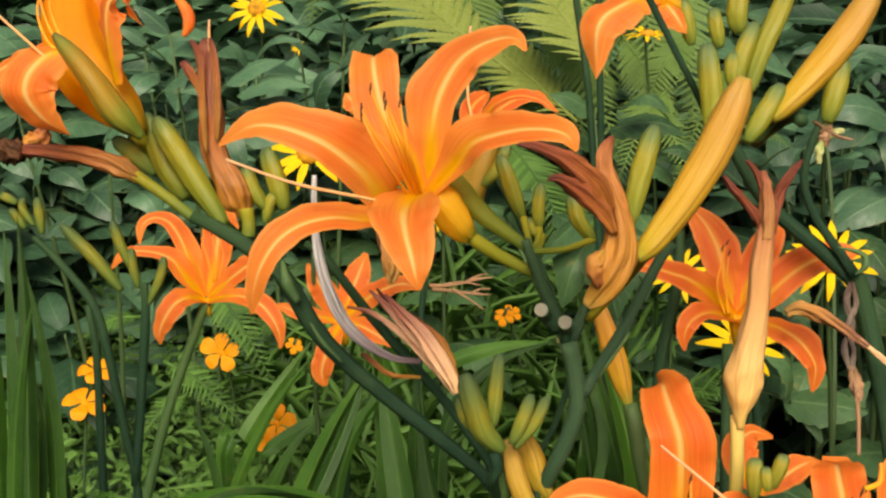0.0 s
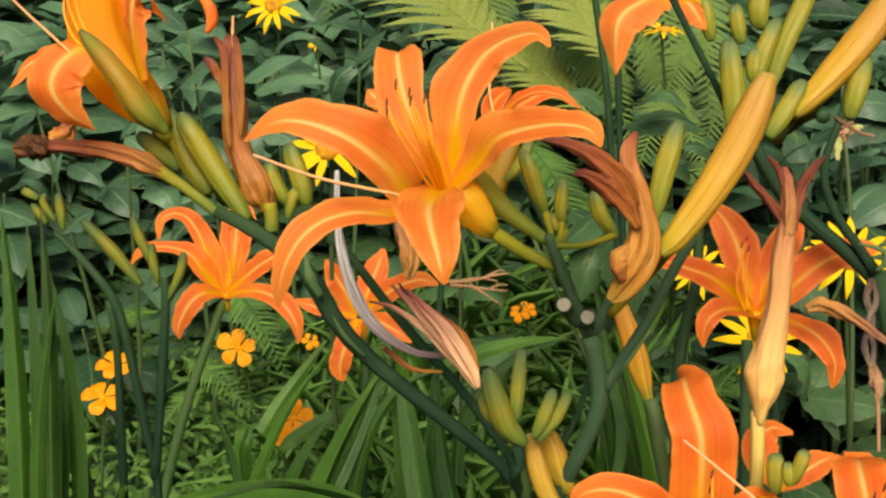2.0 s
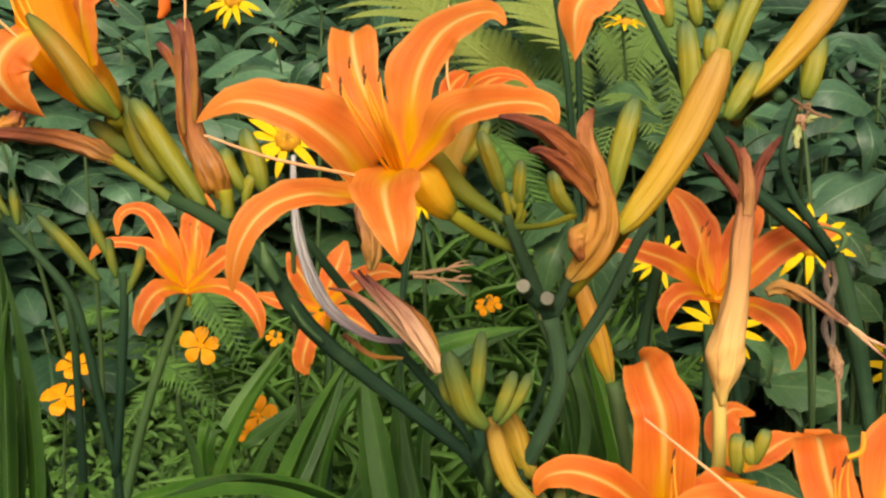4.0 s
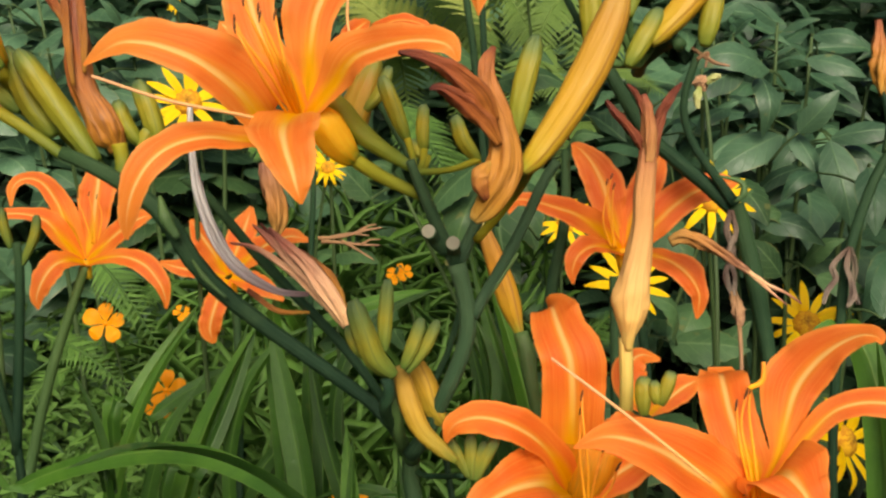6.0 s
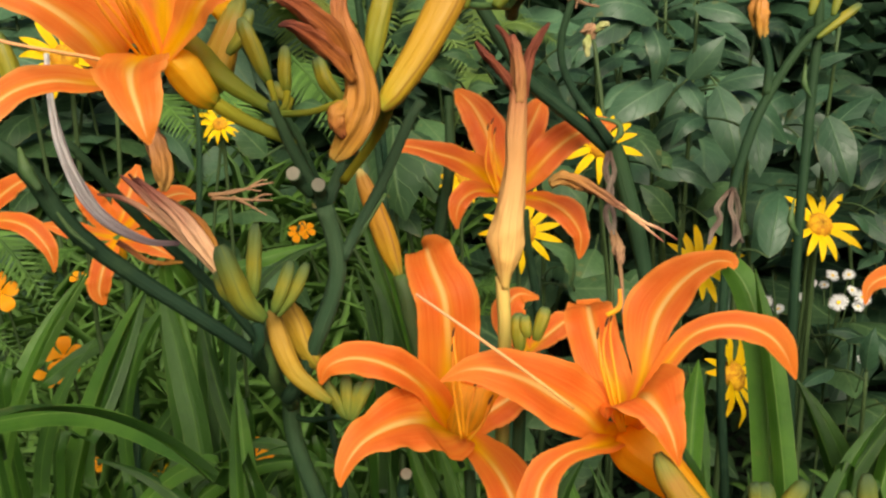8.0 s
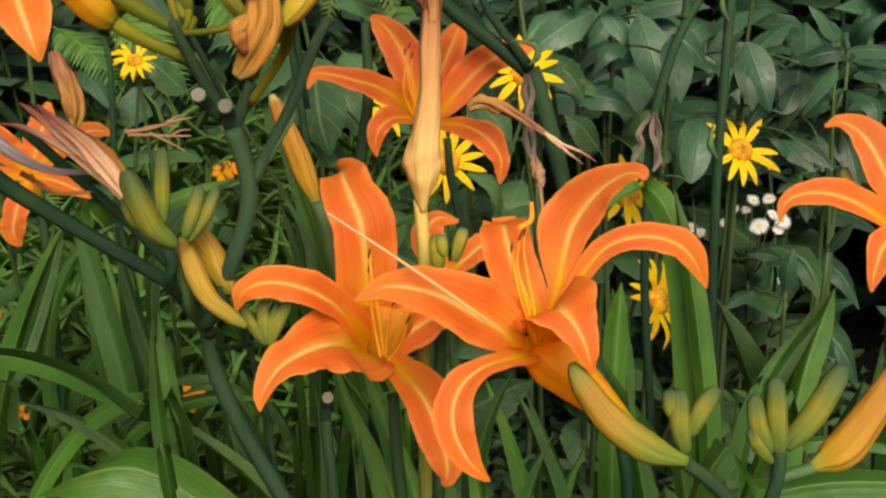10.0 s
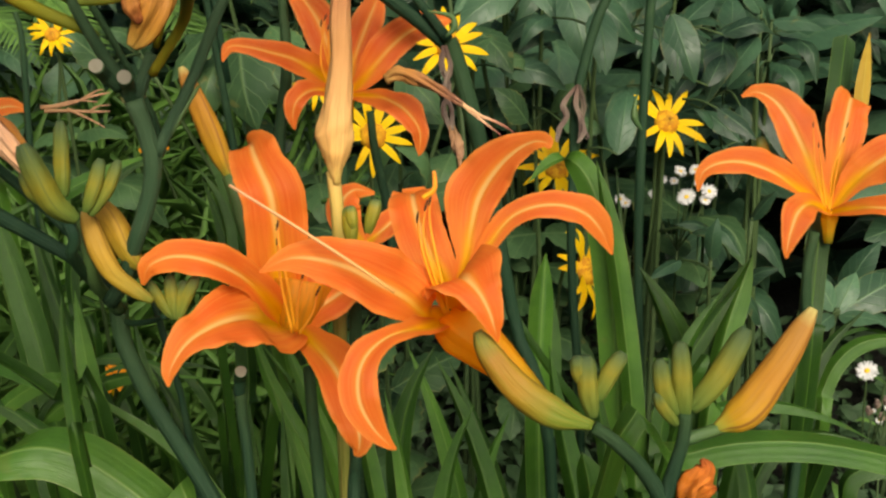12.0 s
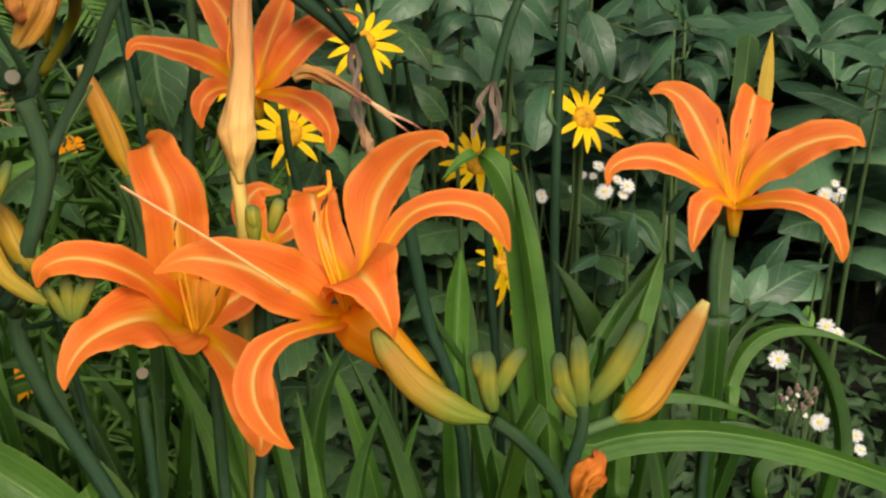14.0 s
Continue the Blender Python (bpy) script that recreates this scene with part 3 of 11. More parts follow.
def disc_shape(radius, height):
    """A seeded flower disc with small knobs."""
    bm = bmesh.new()
    uv = bm.loops.layers.uv.verify()
    rings, seg = 9, 22
    rows = []
    for i in range(rings + 1):
        s = i / rings
        row = []
        for j in range(seg):
            a = (j + 0.5 * (i % 2)) / seg * math.tau
            k = 1 + 0.10 * ((i + j) % 2)
            row.append(bm.verts.new((radius * math.sin(s * 1.57) * math.cos(a) * k, radius * math.sin(s * 1.57) * math.sin(a) * k, height * math.cos(s * 1.57) * (1 + 0.16 * ((i + j) % 2)))))
        rows.append(row)
    for i in range(rings):
        for j in range(seg):
            f = bm.faces.new((rows[i][j], rows[i + 1][j], rows[i + 1][(j + 1) % seg], rows[i][(j + 1) % seg]))
            for lp in f.loops:
                lp[uv].uv = (j / seg, 1 - i / rings)
    return bm


DISC = {}


def daisy(at, face, radius, rays, foot, seed, material, name, label, category, group, disc=0.3, width=0.24, notch=False, leaves=None, bend=0.03, spare=None):
    """A daisy-like flower on its own stem; face is the way its disc looks."""
    r = random.Random(seed)
    at, foot, face = Vector(at), Vector(foot), Vector(face).normalized()
    plant = thing(name, foot, label, category, group)
    mid = foot.lerp(at, 0.6) + V(r.uniform(-1, 1), r.uniform(-1, 1), 0) * bend
    part("stem", tube([foot, mid, at - face * radius * 0.6, at - face * radius * 0.1], [0.0022, 0.0018, 0.0015, 0.002], 14, 6), M_GREENSTEM, plant)
    key = (round(radius * disc, 4), material.name)
    if key not in DISC:
        DISC[key] = finish(disc_shape(radius * disc, radius * disc * 0.65), "disc", M_COSMOS if material is M_COSMOS else M_DISC)
    x = face.orthogonal().normalized()
    base = Matrix((x, face.cross(x), face)).transposed().to_4x4()
    piece("disc", DISC[key], plant, Matrix.Translation(at) @ base)
    length = round(radius * (1 - disc * 0.5), 4)
    meshes = ray_mesh("ray_petal", material, length, round(radius * width, 4), notch)
    for k in range(rays):
        if r.random() < 0.04:
            continue
        a = k / rays * math.tau + r.uniform(-0.12, 0.12)
        way = base.to_3x3() @ V(math.cos(a), math.sin(a), r.uniform(-0.12, 0.22))
        piece("ray_petal", meshes[r.randrange(4)], plant, aim(at + way * radius * disc * 0.55, way, face, r.uniform(0.85, 1.08)))
    if leaves:
        for k in range(6):
            pos = foot.lerp(at, 0.25 + 0.11 * k)
            a = r.uniform(0, 6.28)
            for q in (0, math.pi):
                piece("leaf", leaves[r.randrange(len(leaves))], plant, aim(pos, V(math.cos(a + q), math.sin(a + q), r.uniform(-0.4, 0.3)), (0, -0.2, 1), r.uniform(0.7, 1.15)))
    return plant


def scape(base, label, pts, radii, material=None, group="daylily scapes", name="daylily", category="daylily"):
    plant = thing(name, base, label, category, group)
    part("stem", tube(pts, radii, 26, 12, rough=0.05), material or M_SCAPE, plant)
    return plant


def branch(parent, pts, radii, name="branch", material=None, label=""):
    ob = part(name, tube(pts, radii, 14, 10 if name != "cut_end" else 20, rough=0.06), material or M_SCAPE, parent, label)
    if name == "cut_end":
        ob.data.polygons.foreach_set("use_smooth", [False] * len(ob.data.polygons))
    return ob


def bud(parent, pts, width, ripe=False, label="", seed=1, young=False, late=False):
    """A closed bud: three ridges, blunt tip."""
    w = width / 2
    radii = [w * k for k in (0.3, 0.5, 0.8, 0.96, 1.0, 0.98, 0.93, 0.87, 0.8, 0.72, 0.58, 0.26)]
    if late:
        radii = [w * k for k in (0.3, 0.5, 0.66, 0.76, 0.84, 0.91, 0.97, 1.0, 0.99, 0.93, 0.8, 0.45)]
    if not ripe:
        radii = [w * k for k in (0.32, 0.48, 0.58, 0.64, 0.68, 0.7, 0.71, 0.7, 0.68, 0.65, 0.57, 0.3)]
    return part("bud", tube(pts, radii, 30, 30, ridges=3, depth=0.06, twist=0.35, rough=0.06, seed=seed, seam=0.06), M_BUD_FADED if ripe == 4 else M_BUD_MIXED if ripe == 3 else M_BUD_TAN if ripe == 2 else M_BUD if ripe else M_BUD_YOUNG if young else M_BUD_GREEN, parent, label)


def withered(parent, pts, radii, material=None, name="withered_flower", label="", seed=3, twist=2.0, ridges=5, fluted=0.22, folds=0.5):
    return part(name, tube(pts, radii, 40, 30, ridges=ridges, depth=fluted, twist=twist, rough=0.25, folds=folds, seed=seed), material or M_WITHER, parent, label)


def bloom(parent, tube_pts, tube_radii, label="open orange daylily flower with yellow throat", material=None):
    return part("flower", tube(tube_pts, tube_radii, 16, 36, ridges=6, depth=0.06), material or M_TUBE, parent, label)


def tepal(flower, axis, pts, width, seed, wave=0.075, cup=0.22, fold=0.08, twist=0.0, red=False, tip=0.55, mid=False):
    return part("tepal", blade(pts, axis, width, 44, 14, cup=cup, wave=wave, fold=fold, twist=twist, seed=seed, tip=tip, base=0.4, waves=4.5, frill=0.05), M_TEPAL_RED if red else M_TEPAL_MID if mid else M_TEPAL, flower)


def tepal_along(flower, pts, left, right, face, seed, material):
    """A tepal along its midrib: half widths on either side of the rib, and the way its inner face looks."""
    bm = bmesh.new()
    uv = bm.loops.layers.uv.verify()
    n, m = 48, 16
    line = spline(pts, n)
    half = [v for v, _ in spline([(a, b, 0) for a, b in zip(left, right)], n)]
    r = random.Random(seed)
    ph = [r.uniform(0, 6.28) for _ in range(4)]
    face = Vector(face)
    rows = []
    for i, (pos, tan) in enumerate(line):
        s = i / n
        w = face.cross(tan).normalized()
        nor = tan.cross(w)
        row = []
        for j in range(m + 1):
            u = 1 - 2 * j / m
            side = 0 if u > 0 else 1
            h = max(half[i][side], 0.0002)
            ruffle = 0.10 * abs(u) ** 3 * (math.sin(s * 24 + ph[side]) + 0.6 * math.sin(s * 43 + ph[side + 2]))
            ruffle += 0.07 * abs(u) ** 4 * noise.noise(Vector((s * 26 + ph[0], side * 6.0, ph[1])))
            bulge = 0.26 * abs(u) * (1 - abs(u)) - 0.05 * math.exp(-(u / 0.1) ** 2) + 0.03 * math.sin(abs(u) * 21 + ph[2]) * (1 - abs(u))
            fray = 1 + 0.035 * abs(u) ** 3 * noise.noise(Vector((s * 38 + ph[3], side * 9.0, 2.0)))
            row.append(bm.verts.new(pos + w * (u * h * fray) + nor * (h * (0.16 * u * u + bulge + ruffle * min(1, s * 2.5)))))
        rows.append(row)
    for i in range(n):
        for j in range(m):
            f = bm.faces.new((rows[i][j], rows[i][j + 1], rows[i + 1][j + 1], rows[i + 1][j]))
            for lp, (du, dv) in zip(f.loops, ((0, 0), (1, 0), (1, 1), (0, 1))):
                lp[uv].uv = ((j + du) / m, (i + dv) / n)
    return part("tepal", bm, material, flower)


def stamen(flower, pts, anther=True, radius=0.00045, material=None, name="stamen"):
    st = part(name, tube(pts, [radius * 1.1, radius, radius * 0.8], 14, 6), material or M_STAMEN, flower)
    if anther:
        end = Vector(pts[-1])
        along = (end - Vector(pts[-2])).normalized()
        way = (along + 0.5 * along.orthogonal().normalized()).normalized()
        part("anther", tube([end - way * 0.0016, end, end + way * 0.0018], [0.0002, 0.00042, 0.0002], 6, 6), M_ANTHER, st, "dark brown anther")
    return st


def strap(parent, pts, width, axis, seed, fold=0.35, twist=0.0, tip=0.55, material=None, wave=0.006, n=26):
    return part("leaf_blade", blade(pts, axis, width, n, 6, cup=0.05, fold=fold, wave=wave, twist=twist, seed=seed, tip=tip, base=0.75, waves=2), material or M_BLADE, parent)


def fleabane(foot, heads, seed):
    """A thin branching stem with small white daisy heads."""
    r = random.Random(seed)
    foot = Vector(foot)
    plant = thing("fleabane", foot, "small white daisy-like flowers with yellow centres on thin stems", "fleabane", "white fleabane")
    mid = sum((Vector(h[0]) for h in heads), Vector()) / len(heads) - V(0, 0, 0.07)
    part("stem", tube([foot, foot.lerp(mid, 0.6) + V(0.01, 0.01, 0), mid], [0.0018, 0.0015, 0.0012], 10, 6), M_GREENSTEM, plant)
    for at, face, rad in heads:
        rad *= 1.25
        at, face = Vector(at), Vector(face).normalized()
        part("branch", tube([mid, mid.lerp(at, 0.55) + V(0, 0, -0.008), at - face * 0.002], [0.0009, 0.0007, 0.0008], 8, 5), M_GREENSTEM, plant)
        x = face.orthogonal().normalized()
        base = Matrix((x, face.cross(x), face)).transposed()
        bm = bmesh.new()
        n = 30
        for k in range(n):
            a = k / n * math.tau + r.uniform(-0.08, 0.08)
            one = blade([V(0, 0, 0), V(math.cos(a), math.sin(a), 0.15 + r.uniform(-0.1, 0.15)) * rad * 0.6, V(math.cos(a), math.sin(a), r.uniform(-0.15, 0.2)) * rad * r.uniform(0.85, 1.05)], (0, 0, 1), rad * 0.135, n=4, m=2, cup=0.1, tip=0.8, base=0.6)
            me = bpy.data.meshes.new("ray")
            one.to_mesh(me)
            one.free()
            bm.from_mesh(me)
            bpy.data.meshes.remove(me)
        bmesh.ops.transform(bm, matrix=Matrix.Translation(at) @ base.to_4x4(), verts=bm.verts)
        head = part("flower_head", bm, M_WHITE, plant, "white ray petals")
        d = disc_shape(rad * 0.23, rad * 0.13)
        bmesh.ops.transform(d, matrix=Matrix.Translation(at) @ base.to_4x4(), verts=d.verts)
        part("disc", d, M_EYE, head, "yellow disc")
    for k in range(4):
        a = r.uniform(0, 6.28)
        piece("leaf", LEAF_SMALL[k % 4], plant, aim(foot.lerp(mid, 0.3 + 0.15 * k), V(math.cos(a), math.sin(a), 0.4), size=r.uniform(0.8, 1.3)))
    return plant


def leaf_stalk(foot, label, leaves, meshes, name="leafy_shrub"):
    """A shrub stem whose leaves stand at given places: base, tip, the way they look, mesh."""
    foot = Vector(foot)
    plant = thing(name, foot, label, "shrub", "background shrubs")
    top = max((Vector(b) for b, *_ in leaves), key=lambda v: v.z)
    part("stem", tube([foot, foot.lerp(top, 0.5) + V(0.01, 0.02, 0), top], [0.004, 0.003, 0.0015], 10, 6), M_GREENSTEM, plant)
    for k, (b, e, up) in enumerate(leaves):
        b, e = Vector(b), Vector(e)
        node = foot.lerp(top, min(1.0, max(0.0, (b.z - foot.z) / max(top.z - foot.z, 0.01))))
        back = b - (e - b).normalized() * 0.025 + V(0, 0.015, -0.012)
        if (node - b).length < 0.05:
            back = node
        part("leaf_stalk", tube([back, back.lerp(b, 0.5) + V(0, 0, 0.003), b], [0.0014, 0.0011, 0.0009], 6, 5), M_GREENSTEM, plant)
        piece("leaf", meshes[k % len(meshes)], plant, aim(b, e - b, up, (e - b).length / 0.085))
    return plant

# ---- ground ----
def ground_sheet():
    bm = bmesh.new()
    uv = bm.loops.layers.uv.verify()
    xs = [-400, -60, -12, -6] + [-4 + 0.16 * i for i in range(51)] + [6, 12, 60, 400]
    grid = [[bm.verts.new((x, y + 1.5, 0.02 * noise.noise(Vector((x * 2, y * 2, 0))) + 0.012 * noise.noise(Vector((x * 9, y * 9, 3))) - 0.02 if abs(x) < 5 and abs(y) < 5 else -0.02)) for x in xs] for y in xs]
    for i in range(len(xs) - 1):
        for j in range(len(xs) - 1):
            bm.faces.new((grid[i][j], grid[i][j + 1], grid[i + 1][j + 1], grid[i + 1][j]))
    return tagged(part("ground", bm, M_SOIL, None), "bare garden soil under the plants, darkened for shade", "ground", kind="structure")


ground_sheet()


def polar(deg, dist):
    return math.sin(radians(deg)) * dist, math.cos(radians(deg)) * dist


# ---- background shrubs ----
rs = random.Random(11)
for k in range(60):
    deg = rs.uniform(-34, 62)
    near = 1.0 if deg < 8 else 0.92
    dist = near + 0.2 + 1.0 * rs.random() ** 1.2
    if -6 < deg < 12 and dist < 1.45:
        dist += 0.5
    x, y = polar(deg, dist)
    tall = (0.42 + 0.26 * (dist - near)) * rs.uniform(0.8, 1.15)
    if deg < -6 and dist < 1.25:
        tall *= 0.75
    broad = rs.random()
    # Shrubs at the outer bearings take the leaf with shade in its colour.
    shrub(x, y, tall, k, (LEAF_SHRUB if -14 < deg < 21 else LEAF_SHADED) if broad < 0.75 else LEAF_BROAD, pairs=6 + int(tall * 8), size=rs.uniform(1.15, 1.6), low=0.4)
for k in range(26):
    x, y = polar(-36 + k * 4 + rs.uniform(-1, 1), rs.uniform(2.0, 3.0))
    shrub(x, y, rs.uniform(0.8, 1.3), 300 + k, LEAF_BROAD, pairs=15, size=rs.uniform(1.5, 2.0), lean=0.15, low=0.1)


def leaf_bank(name, label, count, area, seed, length, width, material, top, rise=(-0.6, 0.5)):
    """Far leaves in one mesh, too many to count."""
    r = random.Random(seed)
    co, faces, uvs = [], [], []
    for _ in range(count):
        deg, dist = r.uniform(*area[0]), r.uniform(*area[1])
        x, y = polar(deg, dist)
        zz = r.random() ** 0.8 * top(deg, dist)
        a, e = r.uniform(0, 6.28), r.uniform(*rise)
        way = V(math.cos(a) * math.cos(e), math.sin(a) * math.cos(e), math.sin(e))
        m = aim((x, y, zz), way, (r.uniform(-0.6, 0.6), r.uniform(-0.9, 0.2), 1), r.uniform(0.7, 1.3))
        n0 = len(co)
        for (u, v, h) in ((0, 0, 0), (-0.5, 0.35, 0.08), (0, 0.4, 0), (0.5, 0.35, 0.08), (-0.36, 0.68, 0.04), (0, 0.72, -0.05), (0.36, 0.68, 0.04), (0, 1, -0.2)):
            co.append(m @ V(u * width, v * length, h * length))
        for f in ((0, 2, 1), (0, 3, 2), (1, 2, 5, 4), (2, 3, 6, 5), (4, 5, 7), (5, 6, 7)):
            faces.append([n0 + i for i in f])
            uvs += [((0.5, 0), (0, 0.35), (0.5, 0.4), (1, 0.35), (0.1, 0.68), (0.5, 0.72), (0.9, 0.68), (0.5, 1))[i] for i in f]
    me = bpy.data.meshes.new(name)
    me.from_pydata(co, [], faces)
    layer = me.uv_layers.new()
    layer.data.foreach_set("uv", [c for p in uvs for c in p])
    me.polygons.foreach_set("use_smooth", [True] * len(me.polygons))
    me.materials.append(material)
    return tagged(new(name, me), label, "foliage", kind="stuff")


leaf_bank("far_foliage", "dense dark green bushes behind the flower bed", 20000, ((-60, 95), (2.3, 4.2)), 5, 0.13, 0.06, M_SHRUB, lambda g, d: 0.6 + 0.42 * d)
# Leaves over the added backdrop, outside the view.
leaf_bank("hedge_foliage", "dark green leaves of the backdrop added round the garden", 9000, ((95, 300), (4.3, 4.9)), 15, 0.16, 0.075, M_SHRUB_SHADED, lambda g, d: 2.4)
# Right-hand mass uses the shaded copy of the leaf colour.
leaf_bank("shrub_mass", "dense shrub foliage behind the flowers, shade put into its green", 2500, ((20, 75), (1.35, 2.4)), 9, 0.105, 0.042, M_SHRUB_SHADED, lambda g, d: 0.28 + 0.24 * d)
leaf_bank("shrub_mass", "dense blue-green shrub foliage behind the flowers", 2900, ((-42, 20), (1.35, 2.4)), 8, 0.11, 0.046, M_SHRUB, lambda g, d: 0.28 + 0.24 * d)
leaf_bank("undergrowth", "low mixed green leaves covering the soil", 4000, ((-40, 14), (1.0, 2.3)), 6, 0.05, 0.02, M_TOOTH, lambda g, d: 0.10 + 0.10 * d)
# Ground leaves in near-black green stand in for shade at soil level.
leaf_bank("ground_leaves", "small weeds and leaf litter on the soil, coloured dark for shade", 6500, ((-30, 30), (0.35, 1.3)), 12, 0.03, 0.013, M_DEEP_SHADE, lambda g, d: 0.07)
leaf_bank("ground_leaves", "sparse small weeds and leaf litter on the soil, coloured for shade", 4200, ((30, 75), (0.35, 1.3)), 13, 0.034, 0.014, M_DEEP_SHADE, lambda g, d: 0.08)
leaf_bank("grass_tufts", "thin green grass blades between the daylily stems", 1900, ((-12, 13), (0.72, 1.35)), 21, 0.11, 0.0075, M_FINE, lambda g, d: 0.1 + 0.2 * d, (0.1, 1.25))
leaf_bank("cosmos_carpet", "fine feathery green foliage of the cosmos patch", 22000, ((-32, 4), (0.8, 1.5)), 7, 0.019, 0.0062, M_FINE, lambda g, d: 0.12 + 0.14 * d)


# Dark backdrop sheet, added so the horizon doesn't show through the far leaves.
def hedge():
    """Added backdrop: a ragged dark leafy sheet that closes the view all round."""
    bm = bmesh.new()
    uv = bm.loops.layers.uv.verify()
    cols, rows = 180, 14
    grid = []
    for j in range(rows + 1):
        row = []
        for i in range(cols):
            a = i / cols * math.tau
            h = j / rows * 2.3
            d = 5.0 + 0.7 * noise.noise(Vector((math.cos(a) * 4, math.sin(a) * 4, h * 1.5))) + 0.3 * noise.noise(Vector((math.cos(a) * 15, math.sin(a) * 15, h * 5))) - 0.25 * h
            row.append(bm.verts.new((math.sin(a) * d, math.cos(a) * d, h * (1 + 0.15 * noise.noise(Vector((math.cos(a) * 6, math.sin(a) * 6, 9)))) - 0.03)))
        grid.append(row)
    for j in range(rows):
        for i in range(cols):
            f = bm.faces.new((grid[j][i], grid[j][(i + 1) % cols], grid[j + 1][(i + 1) % cols], grid[j + 1][i]))
            for lp, (du, dv) in zip(f.loops, ((0, 0), (1, 0), (1, 1), (0, 1))):
                lp[uv].uv = ((i + du) / cols * 40, (j + dv) / rows * 3)
    return tagged(part("hedge", bm, M_DEEP_SHADE, None), "dark green leafy backdrop added to close gaps round the garden bed", "hedge", kind="structure")


hedge()

# ---- daylilies and flowers, at their fitted places ----
lily_1 = scape((0.0721, 0.224, -0.01), "daylily scape leaning over with withered flowers and green buds", [(0.0721, 0.224, -0.01), (0.0619, 0.2431, 0.4948), (0.0517, 0.2622, 0.5263), (0.0434, 0.2745, 0.5456), (0.0319, 0.2896, 0.5684), (0.0266, 0.2984, 0.5824), (0.0247, 0.3034, 0.5911), (0.0251, 0.3077, 0.5998)], [0.00291, 0.00291, 0.00291, 0.00291, 0.00291, 0.00291, 0.00301, 0.00311])
branch(lily_1, [(0.0231, 0.2873, 0.6113), (0.0281, 0.2856, 0.6195), (0.0332, 0.2834, 0.6329), (0.0377, 0.2836, 0.6435), (0.0407, 0.2844, 0.6527), (0.0414, 0.2858, 0.6601), (0.04, 0.2879, 0.6692), (0.0383, 0.2892, 0.6757)], [0.00266, 0.00263, 0.00258, 0.00265, 0.00272, 0.00280, 0.00279, 0.00295], "branch", M_SCAPE_MID)
branch(lily_1, [(0.0384, 0.2929, 0.6764), (0.0387, 0.2923, 0.6749)], [0.00375, 0.0036], "node_ring", M_PALE, "pale yellow-green ring at the node")
branch(lily_1, [(0.0383, 0.2908, 0.6757), (0.0359, 0.2923, 0.6802), (0.0304, 0.2901, 0.6928), (0.0267, 0.2889, 0.7023), (0.0245, 0.289, 0.7088)], [0.00262, 0.00210, 0.00175, 0.00157, 0.00140], "branch", M_SCAPE_MID)
branch(lily_1, [(0.0257, 0.2898, 0.705), (0.0259, 0.2948, 0.7075), (0.0248, 0.3026, 0.712)], [0.00105, 0.00096, 0.00114], "pedicel", M_PEDICEL)
branch(lily_1, [(0.0257, 0.2898, 0.705), (0.0284, 0.2943, 0.7059), (0.0299, 0.3015, 0.7087)], [0.00105, 0.00096, 0.00114], "pedicel", M_PEDICEL)
branch(lily_1, [(0.0257, 0.2898, 0.705), (0.0365, 0.2938, 0.7042), (0.0465, 0.3004, 0.7053)], [0.00105, 0.00096, 0.00114], "pedicel", M_PEDICEL)
branch(lily_1, [(0.0257, 0.2898, 0.705), (0.0288, 0.2939, 0.7047), (0.0308, 0.3008, 0.7064)], [0.00105, 0.00096, 0.00114], "pedicel", M_PEDICEL)
branch(lily_1, [(0.035, 0.292, 0.6794), (0.0316, 0.2902, 0.6835), (0.0294, 0.2853, 0.6879)], [0.00227, 0.0021, 0.00225], "cut_stub", M_SCAPE_MID)
branch(lily_1, [(0.0381, 0.2909, 0.6761), (0.0374, 0.2891, 0.6802), (0.0366, 0.2841, 0.6843)], [0.00227, 0.0021, 0.00225], "cut_stub", M_SCAPE_MID)
branch(lily_1, [(0.0295, 0.2857, 0.6877), (0.0293, 0.2848, 0.6882)], [0.002, 0.002], "cut_end", M_CUT, "pale cut stub end")
branch(lily_1, [(0.0366, 0.2845, 0.6842), (0.0365, 0.2836, 0.6846)], [0.002, 0.002], "cut_end", M_CUT, "pale cut stub end")
branch(lily_1, [(0.039, 0.2909, 0.6761), (0.042, 0.2925, 0.681), (0.0455, 0.2947, 0.6877)], [0.00245, 0.00210, 0.00175], "branch", M_SCAPE_MID)
branch(lily_1, [(0.0428, 0.2855, 0.6594), (0.048, 0.2882, 0.6677), (0.0568, 0.2925, 0.681), (0.0665, 0.2982, 0.6984), (0.0709, 0.3001, 0.7042)], [0.00210, 0.00175, 0.00175, 0.00175, 0.00157], "branch", M_SCAPE_MID)
branch(lily_1, [(0.0419, 0.285, 0.6578), (0.0507, 0.2888, 0.6694), (0.0577, 0.2914, 0.6777)], [0.00105, 0.00122, 0.00052], "bract", M_SCAPE_PALE)
lily_1_flower = bloom(lily_1, [(0.0089, 0.2939, 0.7079), (0.0065, 0.2946, 0.7098), (0.0034, 0.2948, 0.7137), (0.0004, 0.2952, 0.7182), (-0.0026, 0.2953, 0.7217)], [0.00222, 0.00393, 0.00528, 0.00560, 0.00406], "open orange daylily flower with yellow throat")
